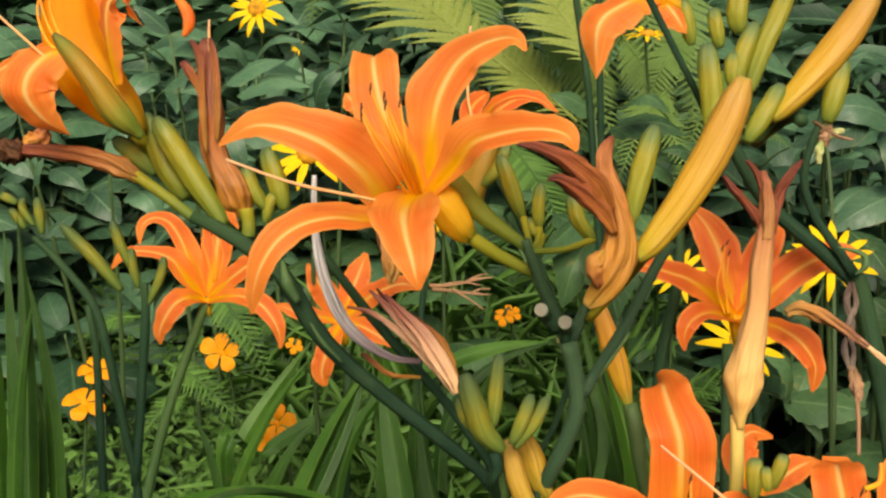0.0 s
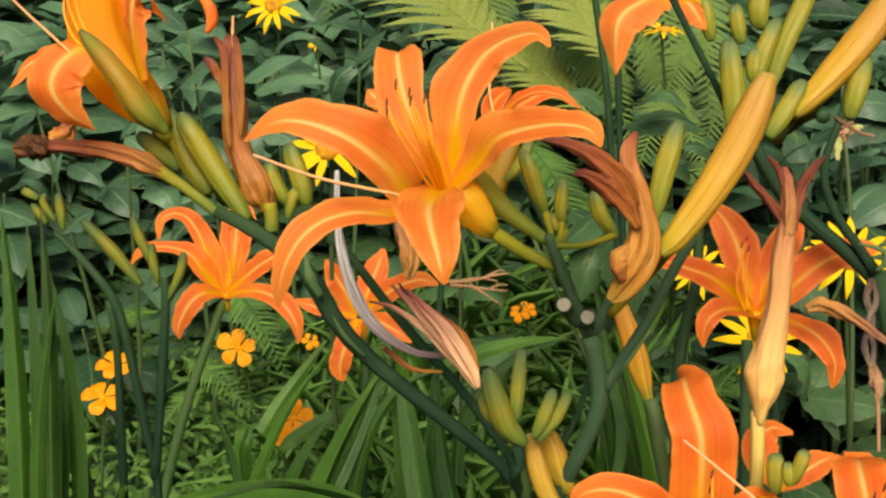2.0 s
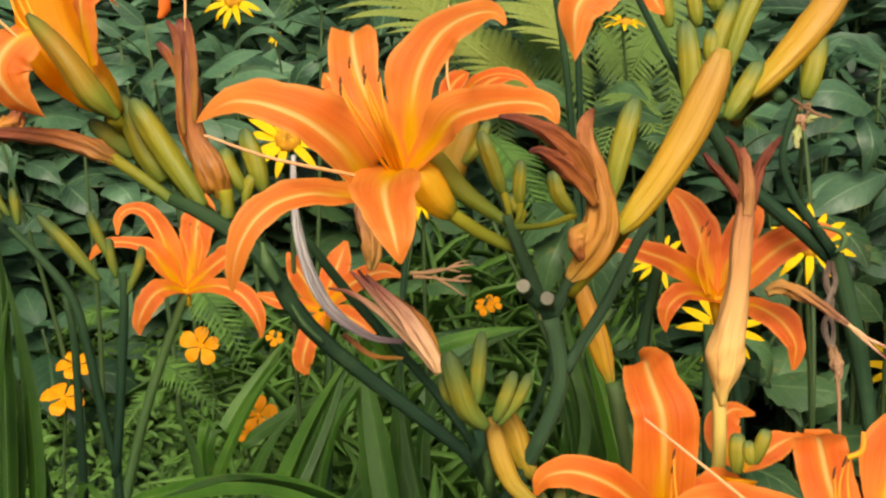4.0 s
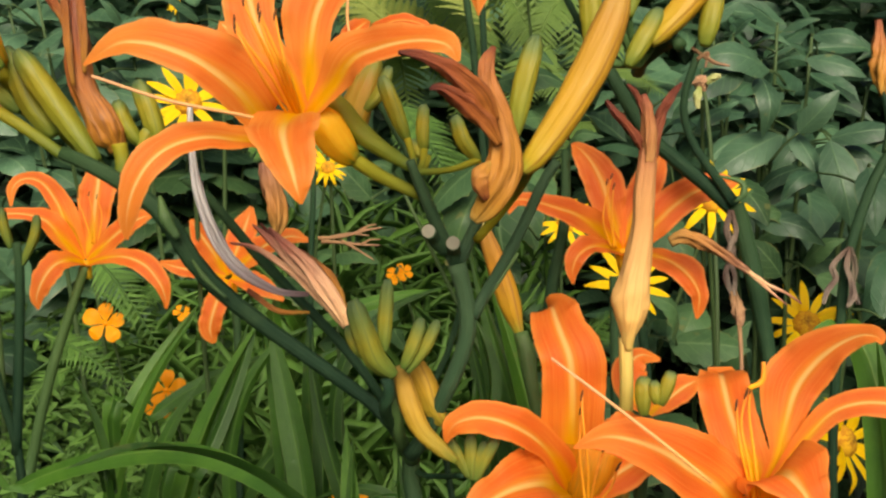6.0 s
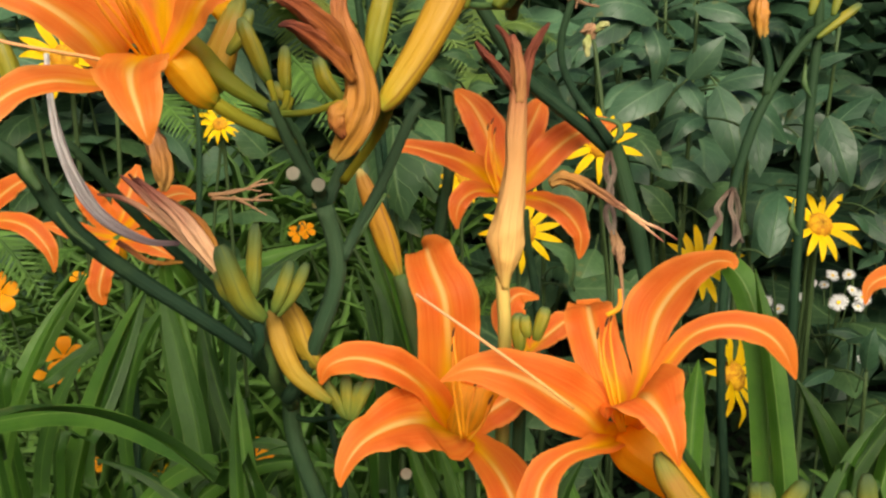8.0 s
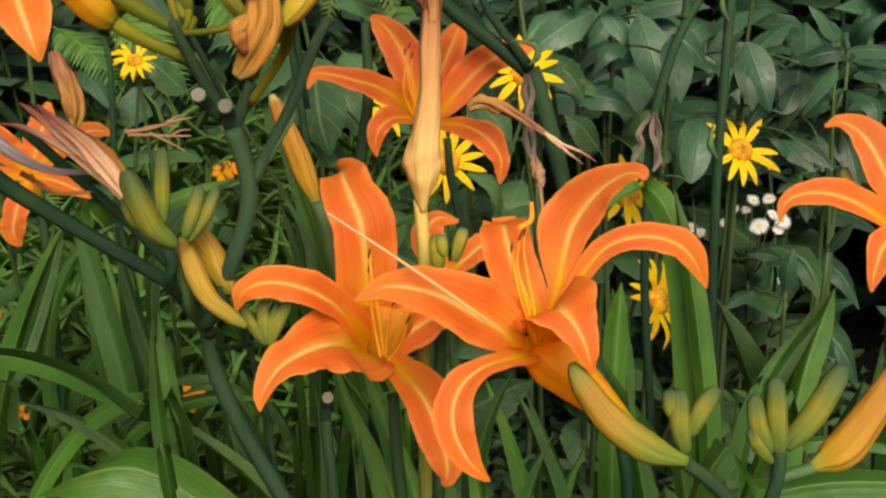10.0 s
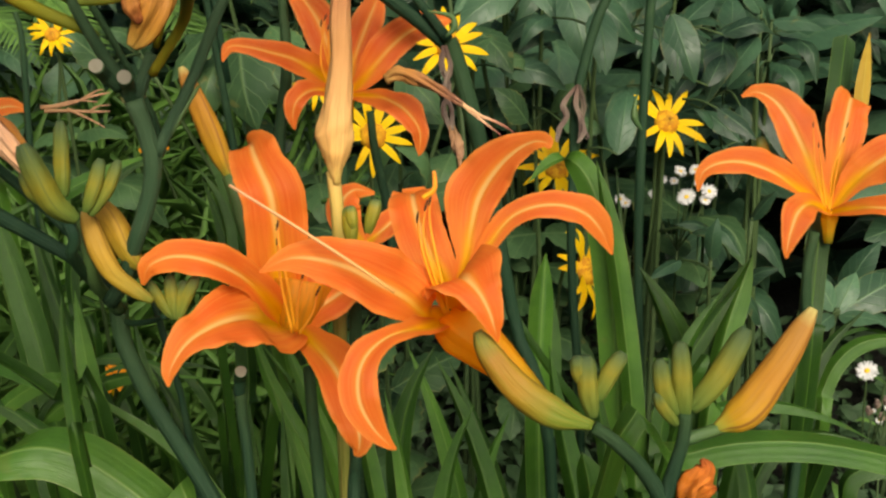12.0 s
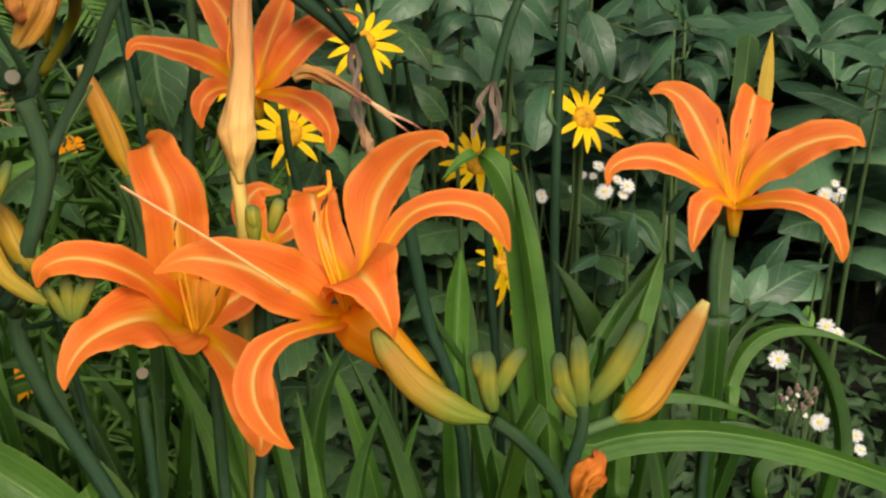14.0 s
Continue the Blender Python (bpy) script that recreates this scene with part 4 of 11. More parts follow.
tepal_along(lily_1_flower, [(-0.0065, 0.2926, 0.7201), (-0.0154, 0.2852, 0.72), (-0.0228, 0.2795, 0.7315), (-0.0304, 0.2758, 0.7394), (-0.0376, 0.275, 0.7435), (-0.046, 0.2758, 0.7459), (-0.0535, 0.2777, 0.7453), (-0.0626, 0.2801, 0.7397)], [0.0026, 0.0034, 0.0058, 0.0059, 0.0054, 0.0048, 0.0033, 0.0004], [0.0026, 0.0113, 0.0128, 0.0101, 0.0084, 0.0065, 0.0044, 0.0004], (0, -0.78, 0.62), 11, M_TEPAL)
tepal_along(lily_1_flower, [(-0.007, 0.2925, 0.7197), (-0.0152, 0.2813, 0.7177), (-0.0226, 0.2726, 0.72), (-0.0305, 0.2661, 0.7226), (-0.0383, 0.2607, 0.722), (-0.044, 0.2574, 0.7186), (-0.0482, 0.2555, 0.7126), (-0.0507, 0.2553, 0.7055), (-0.0516, 0.2562, 0.6986)], [0.0024, 0.0025, 0.0034, 0.0045, 0.0046, 0.0044, 0.004, 0.0029, 0.0005], [0.002, 0.0045, 0.0055, 0.005, 0.0053, 0.0051, 0.004, 0.0023, 0.0005], (0, -0.67, 0.75), 12, M_TEPAL)
tepal_along(lily_1_flower, [(-0.0059, 0.2905, 0.7233), (-0.0087, 0.2715, 0.7264), (-0.0103, 0.2559, 0.7267), (-0.0095, 0.2447, 0.7246), (-0.0079, 0.2381, 0.7206), (-0.0068, 0.2357, 0.7163), (-0.0059, 0.2356, 0.7128)], [0.0024, 0.0069, 0.0099, 0.008, 0.0061, 0.0033, 0.0004], [0.0024, 0.0079, 0.0093, 0.0065, 0.0047, 0.0022, 0.0004], (-0.1, -0.71, 0.7), 13, M_TEPAL)
tepal_along(lily_1_flower, [(-0.006, 0.2941, 0.7215), (-0.0099, 0.2939, 0.7336), (-0.015, 0.2944, 0.7418), (-0.0179, 0.2975, 0.7481), (-0.0198, 0.3018, 0.7549), (-0.0207, 0.3075, 0.7594), (-0.0209, 0.3161, 0.76), (-0.0212, 0.3248, 0.7575)], [0.002, 0.0067, 0.0091, 0.0086, 0.0075, 0.0068, 0.0052, 0.0009], [0.002, 0.0037, 0.0043, 0.0056, 0.0073, 0.0075, 0.0063, 0.0009], (0, -0.92, 0.4), 14, M_TEPAL)
tepal_along(lily_1_flower, [(-0.0053, 0.2941, 0.7215), (-0.0034, 0.2939, 0.7336), (-0.0028, 0.2943, 0.7414), (-0.0006, 0.2963, 0.7507), (0.0039, 0.298, 0.7594), (0.0097, 0.2976, 0.7645), (0.0166, 0.2953, 0.7673), (0.0212, 0.2922, 0.7673), (0.0237, 0.2902, 0.7643)], [0.002, 0.0044, 0.0073, 0.0097, 0.0068, 0.0044, 0.0038, 0.0023, 0.0005], [0.002, 0.0044, 0.0053, 0.0054, 0.0068, 0.0058, 0.0044, 0.0023, 0.0005], (-0.1, -0.91, 0.4), 15, M_TEPAL)
tepal_along(lily_1_flower, [(-0.0048, 0.293, 0.7213), (0.0027, 0.2887, 0.7305), (0.0084, 0.2831, 0.7392), (0.0151, 0.277, 0.7432), (0.0224, 0.2715, 0.7457), (0.0287, 0.2665, 0.7465), (0.0329, 0.263, 0.7454), (0.0352, 0.2618, 0.7417)], [0.0018, 0.0055, 0.0081, 0.0067, 0.0051, 0.0042, 0.0033, 0.0005], [0.0018, 0.0033, 0.0058, 0.0053, 0.0048, 0.0046, 0.0029, 0.0005], (0, -0.78, 0.62), 16, M_TEPAL)
stamen(lily_1_flower, [(-0.0072, 0.2854, 0.7204), (-0.0128, 0.2716, 0.7363), (-0.0192, 0.2678, 0.7472), (-0.0215, 0.2693, 0.7519)])
stamen(lily_1_flower, [(-0.0068, 0.2856, 0.7212), (-0.0127, 0.2708, 0.7404), (-0.0172, 0.2684, 0.7524), (-0.019, 0.2699, 0.757)])
stamen(lily_1_flower, [(-0.0065, 0.2856, 0.7212), (-0.0108, 0.2684, 0.7394), (-0.0139, 0.266, 0.7483), (-0.015, 0.2676, 0.7531)])
stamen(lily_1_flower, [(-0.0062, 0.2856, 0.7212), (-0.0104, 0.2708, 0.7404), (-0.014, 0.2699, 0.7506), (-0.0155, 0.2712, 0.7546)])
stamen(lily_1_flower, [(-0.0072, 0.2852, 0.72), (-0.0142, 0.2672, 0.7358), (-0.0179, 0.2627, 0.7445), (-0.0212, 0.2647, 0.7508)])
stamen(lily_1_flower, [(-0.0055, 0.2857, 0.7215), (-0.0085, 0.2699, 0.7375), (-0.0103, 0.2685, 0.7463), (-0.0113, 0.2708, 0.7532)])
stamen(lily_1_flower, [(-0.0077, 0.2754, 0.7221), (-0.0203, 0.2648, 0.7283), (-0.0392, 0.2603, 0.7338), (-0.0565, 0.2603, 0.7402)], False, 0.0005, M_STYLE, "style")
branch(lily_1, [(0.031, 0.2956, 0.6937), (0.0278, 0.2944, 0.6964), (0.0179, 0.295, 0.7015), (0.0106, 0.2945, 0.7064), (0.0069, 0.2944, 0.7095)], [0.00104, 0.00173, 0.00207, 0.00223, 0.00205], "pedicel", M_PEDICEL)
branch(lily_1, [(0.0257, 0.2901, 0.7058), (0.0136, 0.3006, 0.7121), (0.005, 0.3043, 0.7205), (-0.0006, 0.3083, 0.7262)], [0.00152, 0.00295, 0.00383, 0.00315], "pedicel", M_PEDICEL)
bud(lily_1, [(0.0247, 0.3026, 0.7119), (0.0212, 0.3055, 0.721), (0.0178, 0.3085, 0.7302)], 0.0073, False, "", seed=31)
bud(lily_1, [(0.0299, 0.3015, 0.7085), (0.0296, 0.3034, 0.7143), (0.0303, 0.3058, 0.7218)], 0.0059, False, "", seed=32)
bud(lily_1, [(0.0465, 0.3004, 0.7051), (0.0421, 0.3023, 0.711), (0.0396, 0.3047, 0.7184)], 0.0070, False, "", seed=33)
bud(lily_1, [(0.0308, 0.3007, 0.706), (0.0273, 0.3015, 0.7085), (0.0264, 0.3026, 0.7119)], 0.0042, False, "", seed=34)
bud(lily_1, [(0.0131, 0.3201, 0.7173), (0.0177, 0.3218, 0.7225), (0.0214, 0.3243, 0.7303)], 0.0059, False, "", seed=35)
bud(lily_1, [(0.0059, 0.3428, 0.6983), (0.0103, 0.347, 0.7107), (0.019, 0.3532, 0.7303)], 0.0119, 3, "closed yellow and green bud behind the flower", seed=36)
bud(lily_1, [(0.0505, 0.2635, 0.721), (0.0536, 0.2676, 0.7338), (0.0575, 0.2718, 0.7465)], 0.0085, False, "", seed=37)
branch(lily_1, [(0.0505, 0.2634, 0.7208), (0.0514, 0.2803, 0.708), (0.0467, 0.2915, 0.6907)], [0.00107, 0.00107, 0.00099], "pedicel", M_PEDICEL)
bud(lily_1, [(0.0524, 0.2606, 0.712), (0.0574, 0.2622, 0.7171), (0.0673, 0.2664, 0.7301), (0.0758, 0.2711, 0.7446), (0.0816, 0.2756, 0.7583)], 0.0099, True, "long ripe yellow bud", seed=39, late=True)
branch(lily_1, [(0.0553, 0.2658, 0.7119), (0.0542, 0.2826, 0.699), (0.0447, 0.291, 0.6826)], [0.00202, 0.00155, 0.00140], "pedicel", M_PEDICEL)
withered(lily_1, [(0.0389, 0.2581, 0.6996), (0.0405, 0.2586, 0.7013), (0.0427, 0.2586, 0.7048), (0.0454, 0.2579, 0.7094), (0.0468, 0.2591, 0.7133), (0.0473, 0.2598, 0.7185), (0.0466, 0.2606, 0.7238), (0.0454, 0.2611, 0.7283), (0.0438, 0.2617, 0.7327), (0.0429, 0.2629, 0.7363), (0.0428, 0.2641, 0.7398), (0.0439, 0.266, 0.7424), (0.0452, 0.2667, 0.7446)], [0.00122, 0.00260, 0.00366, 0.00454, 0.00469, 0.00392, 0.00331, 0.00299, 0.00254, 0.00224, 0.00194, 0.00150, 0.00060], M_WITHER_TAN, "withered_flower", "withered orange-brown flower, twisted and drooping", 41, 0.5, 5, 0.16, 0.45)
withered(lily_1, [(0.0452, 0.2565, 0.721), (0.0417, 0.2566, 0.7268), (0.0367, 0.2554, 0.7316), (0.0327, 0.2536, 0.7349), (0.0289, 0.2514, 0.7371), (0.0265, 0.2494, 0.7371)], [0.00089, 0.00236, 0.00248, 0.00187, 0.00100, 0.00028], M_WITHER_RED, "withered_petal", "", 43, 0.7, 4, 0.25, 0.5)
withered(lily_1, [(0.0441, 0.2576, 0.7271), (0.0404, 0.2569, 0.7337), (0.0358, 0.2556, 0.7383), (0.0309, 0.2539, 0.7416), (0.0264, 0.2518, 0.7442), (0.0223, 0.2505, 0.7457), (0.0189, 0.2498, 0.7461)], [0.00118, 0.00264, 0.00275, 0.00215, 0.00156, 0.00098, 0.00042], M_WITHER_RED, "withered_petal", "", 44, 0.7, 4, 0.25, 0.5)
withered(lily_1, [(0.0431, 0.2571, 0.7159), (0.0405, 0.2554, 0.7137), (0.04, 0.2545, 0.7108), (0.0417, 0.2551, 0.7068)], [0.00060, 0.00209, 0.00224, 0.00120], M_WITHER_TAN, "withered_petal", "", 45, 0.5, 4, 0.06, 0.0)
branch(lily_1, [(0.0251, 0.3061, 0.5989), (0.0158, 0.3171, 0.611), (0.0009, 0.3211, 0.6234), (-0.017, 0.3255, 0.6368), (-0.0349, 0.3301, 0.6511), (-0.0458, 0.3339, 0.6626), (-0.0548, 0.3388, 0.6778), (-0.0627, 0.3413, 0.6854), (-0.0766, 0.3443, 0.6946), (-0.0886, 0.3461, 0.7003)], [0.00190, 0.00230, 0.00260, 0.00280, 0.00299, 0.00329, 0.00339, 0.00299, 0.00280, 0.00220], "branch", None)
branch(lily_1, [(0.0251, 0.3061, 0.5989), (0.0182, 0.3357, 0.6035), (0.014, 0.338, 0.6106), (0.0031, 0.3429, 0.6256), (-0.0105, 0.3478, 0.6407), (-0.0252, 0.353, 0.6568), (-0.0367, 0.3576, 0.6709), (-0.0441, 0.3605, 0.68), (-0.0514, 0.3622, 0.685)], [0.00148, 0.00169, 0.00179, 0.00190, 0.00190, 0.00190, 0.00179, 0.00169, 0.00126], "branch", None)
branch(lily_1, [(0.025, 0.305, 0.5991), (0.0226, 0.2992, 0.6069), (0.0198, 0.2875, 0.6186), (0.0191, 0.2839, 0.6294), (0.0186, 0.2892, 0.6397)], [0.00262, 0.00227, 0.00210, 0.00192, 0.00192], "branch", M_SCAPE_PALE)
branch(lily_1, [(-0.0501, 0.3292, 0.674), (-0.0539, 0.3313, 0.6805), (-0.0555, 0.3336, 0.6876)], [0.00137, 0.00234, 0.00059], "bract", M_SCAPE_PALE)
branch(lily_1, [(-0.0352, 0.3237, 0.654), (-0.042, 0.3258, 0.6606), (-0.0459, 0.3278, 0.6667)], [0.00059, 0.00098, 0.00029], "bract", M_SCAPE_PALE)
bud(lily_1, [(0.0179, 0.2769, 0.6452), (0.0125, 0.278, 0.6506), (0.0093, 0.2799, 0.6586), (0.0064, 0.2832, 0.6679)], 0.0102, False, "", seed=51, young=True)
bud(lily_1, [(0.0153, 0.2812, 0.6512), (0.016, 0.2849, 0.659), (0.0174, 0.2901, 0.6714)], 0.0066, False, "", seed=52, young=True)
bud(lily_1, [(0.0207, 0.2774, 0.6472), (0.024, 0.2794, 0.6537), (0.027, 0.2828, 0.6611)], 0.0062, False, "", seed=53, young=True)
bud(lily_1, [(0.0218, 0.2779, 0.6457), (0.0278, 0.28, 0.6529), (0.0319, 0.2832, 0.66)], 0.0055, False, "", seed=54, young=True)
bud(lily_1, [(0.0092, 0.2821, 0.6495), (0.0065, 0.2845, 0.6528), (0.0046, 0.2874, 0.6579)], 0.0052, False, "", seed=55, young=True)
bud(lily_1, [(0.0357, 0.2659, 0.6211), (0.0313, 0.2686, 0.624), (0.0263, 0.273, 0.6277), (0.0234, 0.2774, 0.6325), (0.0217, 0.2816, 0.6376), (0.0203, 0.2872, 0.6433)], 0.0065, 4, "yellow withering bud", seed=56, late=True)
bud(lily_1, [(0.034, 0.2819, 0.6245), (0.032, 0.2837, 0.627), (0.03, 0.2862, 0.6309), (0.0283, 0.289, 0.6353), (0.026, 0.2927, 0.6391), (0.0237, 0.2959, 0.6419)], 0.0085, 4, "yellow withering bud", seed=57, late=True)
branch(lily_1, [(0.0155, 0.2775, 0.6444), (0.0163, 0.2759, 0.6395), (0.0152, 0.2795, 0.6311), (0.0251, 0.3061, 0.5989)], [0.00190, 0.00182, 0.00173, 0.00190], "branch", None)
withered(lily_1, [(0.0041, 0.3258, 0.6403), (-0.0009, 0.3286, 0.6476), (-0.0074, 0.3319, 0.6561), (-0.0151, 0.3352, 0.6642), (-0.0216, 0.3377, 0.6706), (-0.0262, 0.3394, 0.6745)], [0.00079, 0.00178, 0.00198, 0.00158, 0.00099, 0.00030], M_PINK, "withered_flower", "pale pink-brown withered flower split into thin strands", 59, 0.6, 4, 0.35, 0.5)
withered(lily_1, [(0.003, 0.3292, 0.6405), (-0.0046, 0.3326, 0.6493), (-0.0124, 0.3356, 0.6567), (-0.0202, 0.3381, 0.6626), (-0.0271, 0.3398, 0.6664), (-0.0344, 0.3408, 0.6677)], [0.00080, 0.00140, 0.00120, 0.00100, 0.00060, 0.00030], M_PINK, "withered_petal", "withered petal", 60, 1.0, 4, 0.3, 0.4)
withered(lily_1, [(0.0045, 0.3223, 0.6423), (0.0023, 0.3243, 0.6478), (-0.0024, 0.3269, 0.6547), (-0.0081, 0.3298, 0.6622), (-0.0148, 0.3324, 0.6687), (-0.0205, 0.3348, 0.6746)], [0.00078, 0.00196, 0.00235, 0.00215, 0.00137, 0.00039], M_PINK, "withered_petal", "withered petal", 61, 0.7, 5, 0.35, 0.5)
withered(lily_1, [(0.0034, 0.3319, 0.6393), (-0.0036, 0.3353, 0.6481), (-0.011, 0.3391, 0.6577), (-0.0181, 0.3421, 0.6653), (-0.0239, 0.3451, 0.673)], [0.00081, 0.00161, 0.00141, 0.00101, 0.00030], M_SHRED, "withered_petal", "dark withered petal", 62, 1.2, 4, 0.3, 0.5)
withered(lily_1, [(0.0042, 0.3295, 0.6449), (0.0009, 0.3326, 0.6534), (-0.0053, 0.3354, 0.6606), (-0.0127, 0.3377, 0.6659)], [0.00119, 0.00179, 0.00159, 0.00060], M_WITHER, "withered_petal", "withered petal", 600, 0.8, 4, 0.3, 0.5)
withered(lily_1, [(-0.0077, 0.3209, 0.6551), (-0.0184, 0.3214, 0.6567), (-0.031, 0.324, 0.6645), (-0.0387, 0.3276, 0.6756), (-0.0431, 0.3324, 0.6904), (-0.0444, 0.3372, 0.7051), (-0.0441, 0.3408, 0.7162)], [0.00058, 0.00087, 0.00155, 0.00175, 0.00146, 0.00087, 0.00058], M_STRAW, "dry_leaf", "curled grey dry leaf", 63, 1.2, 3, 0.45, 0.7)
withered(lily_1, [(-0.0081, 0.3329, 0.6435), (-0.0192, 0.3333, 0.6447), (-0.0293, 0.3357, 0.6519)], [0.00040, 0.00081, 0.00081], M_WITHER, "dry_leaf", "", 64, 2.0, 5)
bud(lily_1, [(-0.0783, 0.3509, 0.6955), (-0.0886, 0.3566, 0.71), (-0.0974, 0.3618, 0.7226), (-0.1037, 0.3657, 0.7314)], 0.0124, False, "large green-tipped yellow bud", seed=65)
bud(lily_1, [(-0.0946, 0.3635, 0.7019), (-0.1027, 0.3684, 0.714), (-0.11, 0.3751, 0.7313)], 0.0121, False, "", seed=66)
bud(lily_1, [(-0.1065, 0.3702, 0.7097), (-0.1148, 0.3734, 0.7161), (-0.1231, 0.3762, 0.7218)], 0.0093, False, "", seed=67, young=True)
bud(lily_1, [(-0.103, 0.3732, 0.7059), (-0.1113, 0.3773, 0.7152), (-0.118, 0.3808, 0.723)], 0.0094, False, "", seed=68)
bud(lily_1, [(-0.0572, 0.3563, 0.6994), (-0.0602, 0.3596, 0.7095), (-0.0643, 0.3633, 0.7209)], 0.0103, False, "", seed=70)
bud(lily_1, [(-0.0644, 0.3565, 0.6998), (-0.0695, 0.359, 0.7076), (-0.0715, 0.3612, 0.7145)], 0.0086, False, "", seed=71)
bud(lily_1, [(-0.0644, 0.3549, 0.6949), (-0.0627, 0.3571, 0.7017), (-0.0602, 0.3584, 0.7056)], 0.0062, False, "", seed=72)
branch(lily_1, [(-0.0888, 0.3506, 0.6978), (-0.0999, 0.3533, 0.7061), (-0.11, 0.3555, 0.7129)], [0.00202, 0.00202, 0.00223], "branch", M_PEDICEL)
withered(lily_1, [(-0.109, 0.3552, 0.7119), (-0.1151, 0.3562, 0.7152), (-0.1221, 0.3571, 0.7178), (-0.1343, 0.3579, 0.7203), (-0.1464, 0.3583, 0.7215), (-0.1585, 0.3581, 0.7208)], [0.00202, 0.00324, 0.00304, 0.00243, 0.00223, 0.00162], M_WITHER_DARK, "withered_flower", "withered brown flower with a dark shrivelled tip", 74, 0.8, 5, 0.2, 0.4)
withered(lily_1, [(-0.15, 0.3572, 0.7214), (-0.1561, 0.3572, 0.7214), (-0.1622, 0.3568, 0.7201)], [0.00344, 0.00405, 0.00202], M_ANTHER, "withered_tip", "", 75, 2.0, 5)
branch(lily_1, [(-0.0696, 0.3485, 0.6916), (-0.0696, 0.3501, 0.6964), (-0.0704, 0.3517, 0.7012)], [0.00263, 0.00243, 0.00263], "branch", M_PEDICEL)
withered(lily_1, [(-0.0716, 0.3537, 0.6977), (-0.072, 0.3546, 0.7004), (-0.0734, 0.3555, 0.7031), (-0.0754, 0.3568, 0.7074), (-0.078, 0.3584, 0.712), (-0.0805, 0.3598, 0.7163), (-0.0823, 0.3614, 0.7214), (-0.0831, 0.3634, 0.7276), (-0.0833, 0.3653, 0.7334), (-0.0842, 0.3685, 0.7431), (-0.0848, 0.371, 0.7509), (-0.0854, 0.3728, 0.7563), (-0.0856, 0.3736, 0.7591)], [0.00225, 0.00327, 0.00551, 0.00571, 0.00490, 0.00429, 0.00429, 0.00429, 0.00408, 0.00367, 0.00306, 0.00225, 0.00082], M_WITHER_DARK, "withered_flower", "withered dark red-brown flower standing upright", 77, 0.7, 3, 0.1, 0.3)
withered(lily_1, [(-0.0854, 0.3627, 0.7384), (-0.0871, 0.3633, 0.7435), (-0.0897, 0.3638, 0.7483), (-0.0925, 0.3649, 0.7517)], [0.00081, 0.00141, 0.00141, 0.00100], M_WITHER_DARK, "withered_petal", "", 78, 1.0, 4, 0.2, 0.4)
withered(lily_1, [(-0.0801, 0.3562, 0.725), (-0.0799, 0.36, 0.7364), (-0.0806, 0.3637, 0.7479), (-0.0818, 0.3665, 0.7565), (-0.0826, 0.3675, 0.7597)], [0.00060, 0.00141, 0.00141, 0.00120, 0.00060], M_WITHER_DARK, "withered_petal", "", 79, 0.6, 4, 0.2, 0.4)
branch(lily_1, [(-0.0828, 0.3662, 0.7555), (-0.0828, 0.368, 0.7612), (-0.0827, 0.3696, 0.766)], [0.00044, 0.00046, 0.00040], "style", M_STYLE)
withered(lily_1, [(-0.0838, 0.355, 0.7211), (-0.0851, 0.3594, 0.7345), (-0.0856, 0.3637, 0.7479), (-0.0868, 0.3661, 0.7551), (-0.0894, 0.3673, 0.759)], [0.00060, 0.00141, 0.00120, 0.00120, 0.00060], M_WITHER_DARK, "withered_petal", "", 780, 0.6, 4, 0.2, 0.4)
bud(lily_1, [(0.0409, 0.2752, 0.6093), (0.0382, 0.2784, 0.6142), (0.0353, 0.2822, 0.6198)], 0.0052, False, "", seed=80, young=True)
bud(lily_1, [(0.0425, 0.2743, 0.6085), (0.0458, 0.2765, 0.6149), (0.05, 0.2783, 0.621)], 0.0058, False, "", seed=81, young=True)
bud(lily_1, [(0.0415, 0.2747, 0.6088), (0.0417, 0.2778, 0.6149), (0.042, 0.281, 0.6214)], 0.0060, False, "", seed=82, young=True)
bud(lily_1, [(0.0422, 0.2745, 0.6088), (0.044, 0.2767, 0.6141), (0.0462, 0.2788, 0.6197)], 0.0048, False, "", seed=83, young=True)
branch(lily_1, [(0.0389, 0.276, 0.6098), (0.0338, 0.2913, 0.6002), (0.0283, 0.3, 0.5957), (0.0249, 0.3073, 0.5945)], [0.00089, 0.00098, 0.00107, 0.00116], "pedicel", None)
branch(lily_1, [(-0.075, 0.3641, 0.6845), (-0.093, 0.3822, 0.695), (-0.1062, 0.3792, 0.7115), (-0.1116, 0.3669, 0.7254)], [0.00227, 0.00206, 0.00206, 0.00268], "branch", M_PEDICEL)
lily_1_flower = bloom(lily_1, [(-0.109, 0.3653, 0.7269), (-0.1168, 0.3686, 0.7338), (-0.1272, 0.3737, 0.7429), (-0.134, 0.3799, 0.7524), (-0.1379, 0.3871, 0.7615), (-0.1403, 0.3948, 0.7692)], [0.00246, 0.00782, 0.01076, 0.01126, 0.01054, 0.01025], "orange daylily flower seen from the side", M_TUBE_ORANGE)
tepal(lily_1_flower, (0.0005, -0.9156, 0.4021), [(-0.1224, 0.3519, 0.7536), (-0.1289, 0.347, 0.7581), (-0.1362, 0.3412, 0.7532), (-0.1389, 0.3386, 0.7452), (-0.1347, 0.34, 0.7364), (-0.1268, 0.3421, 0.7301)], 0.0192, 87, tip=0.6)
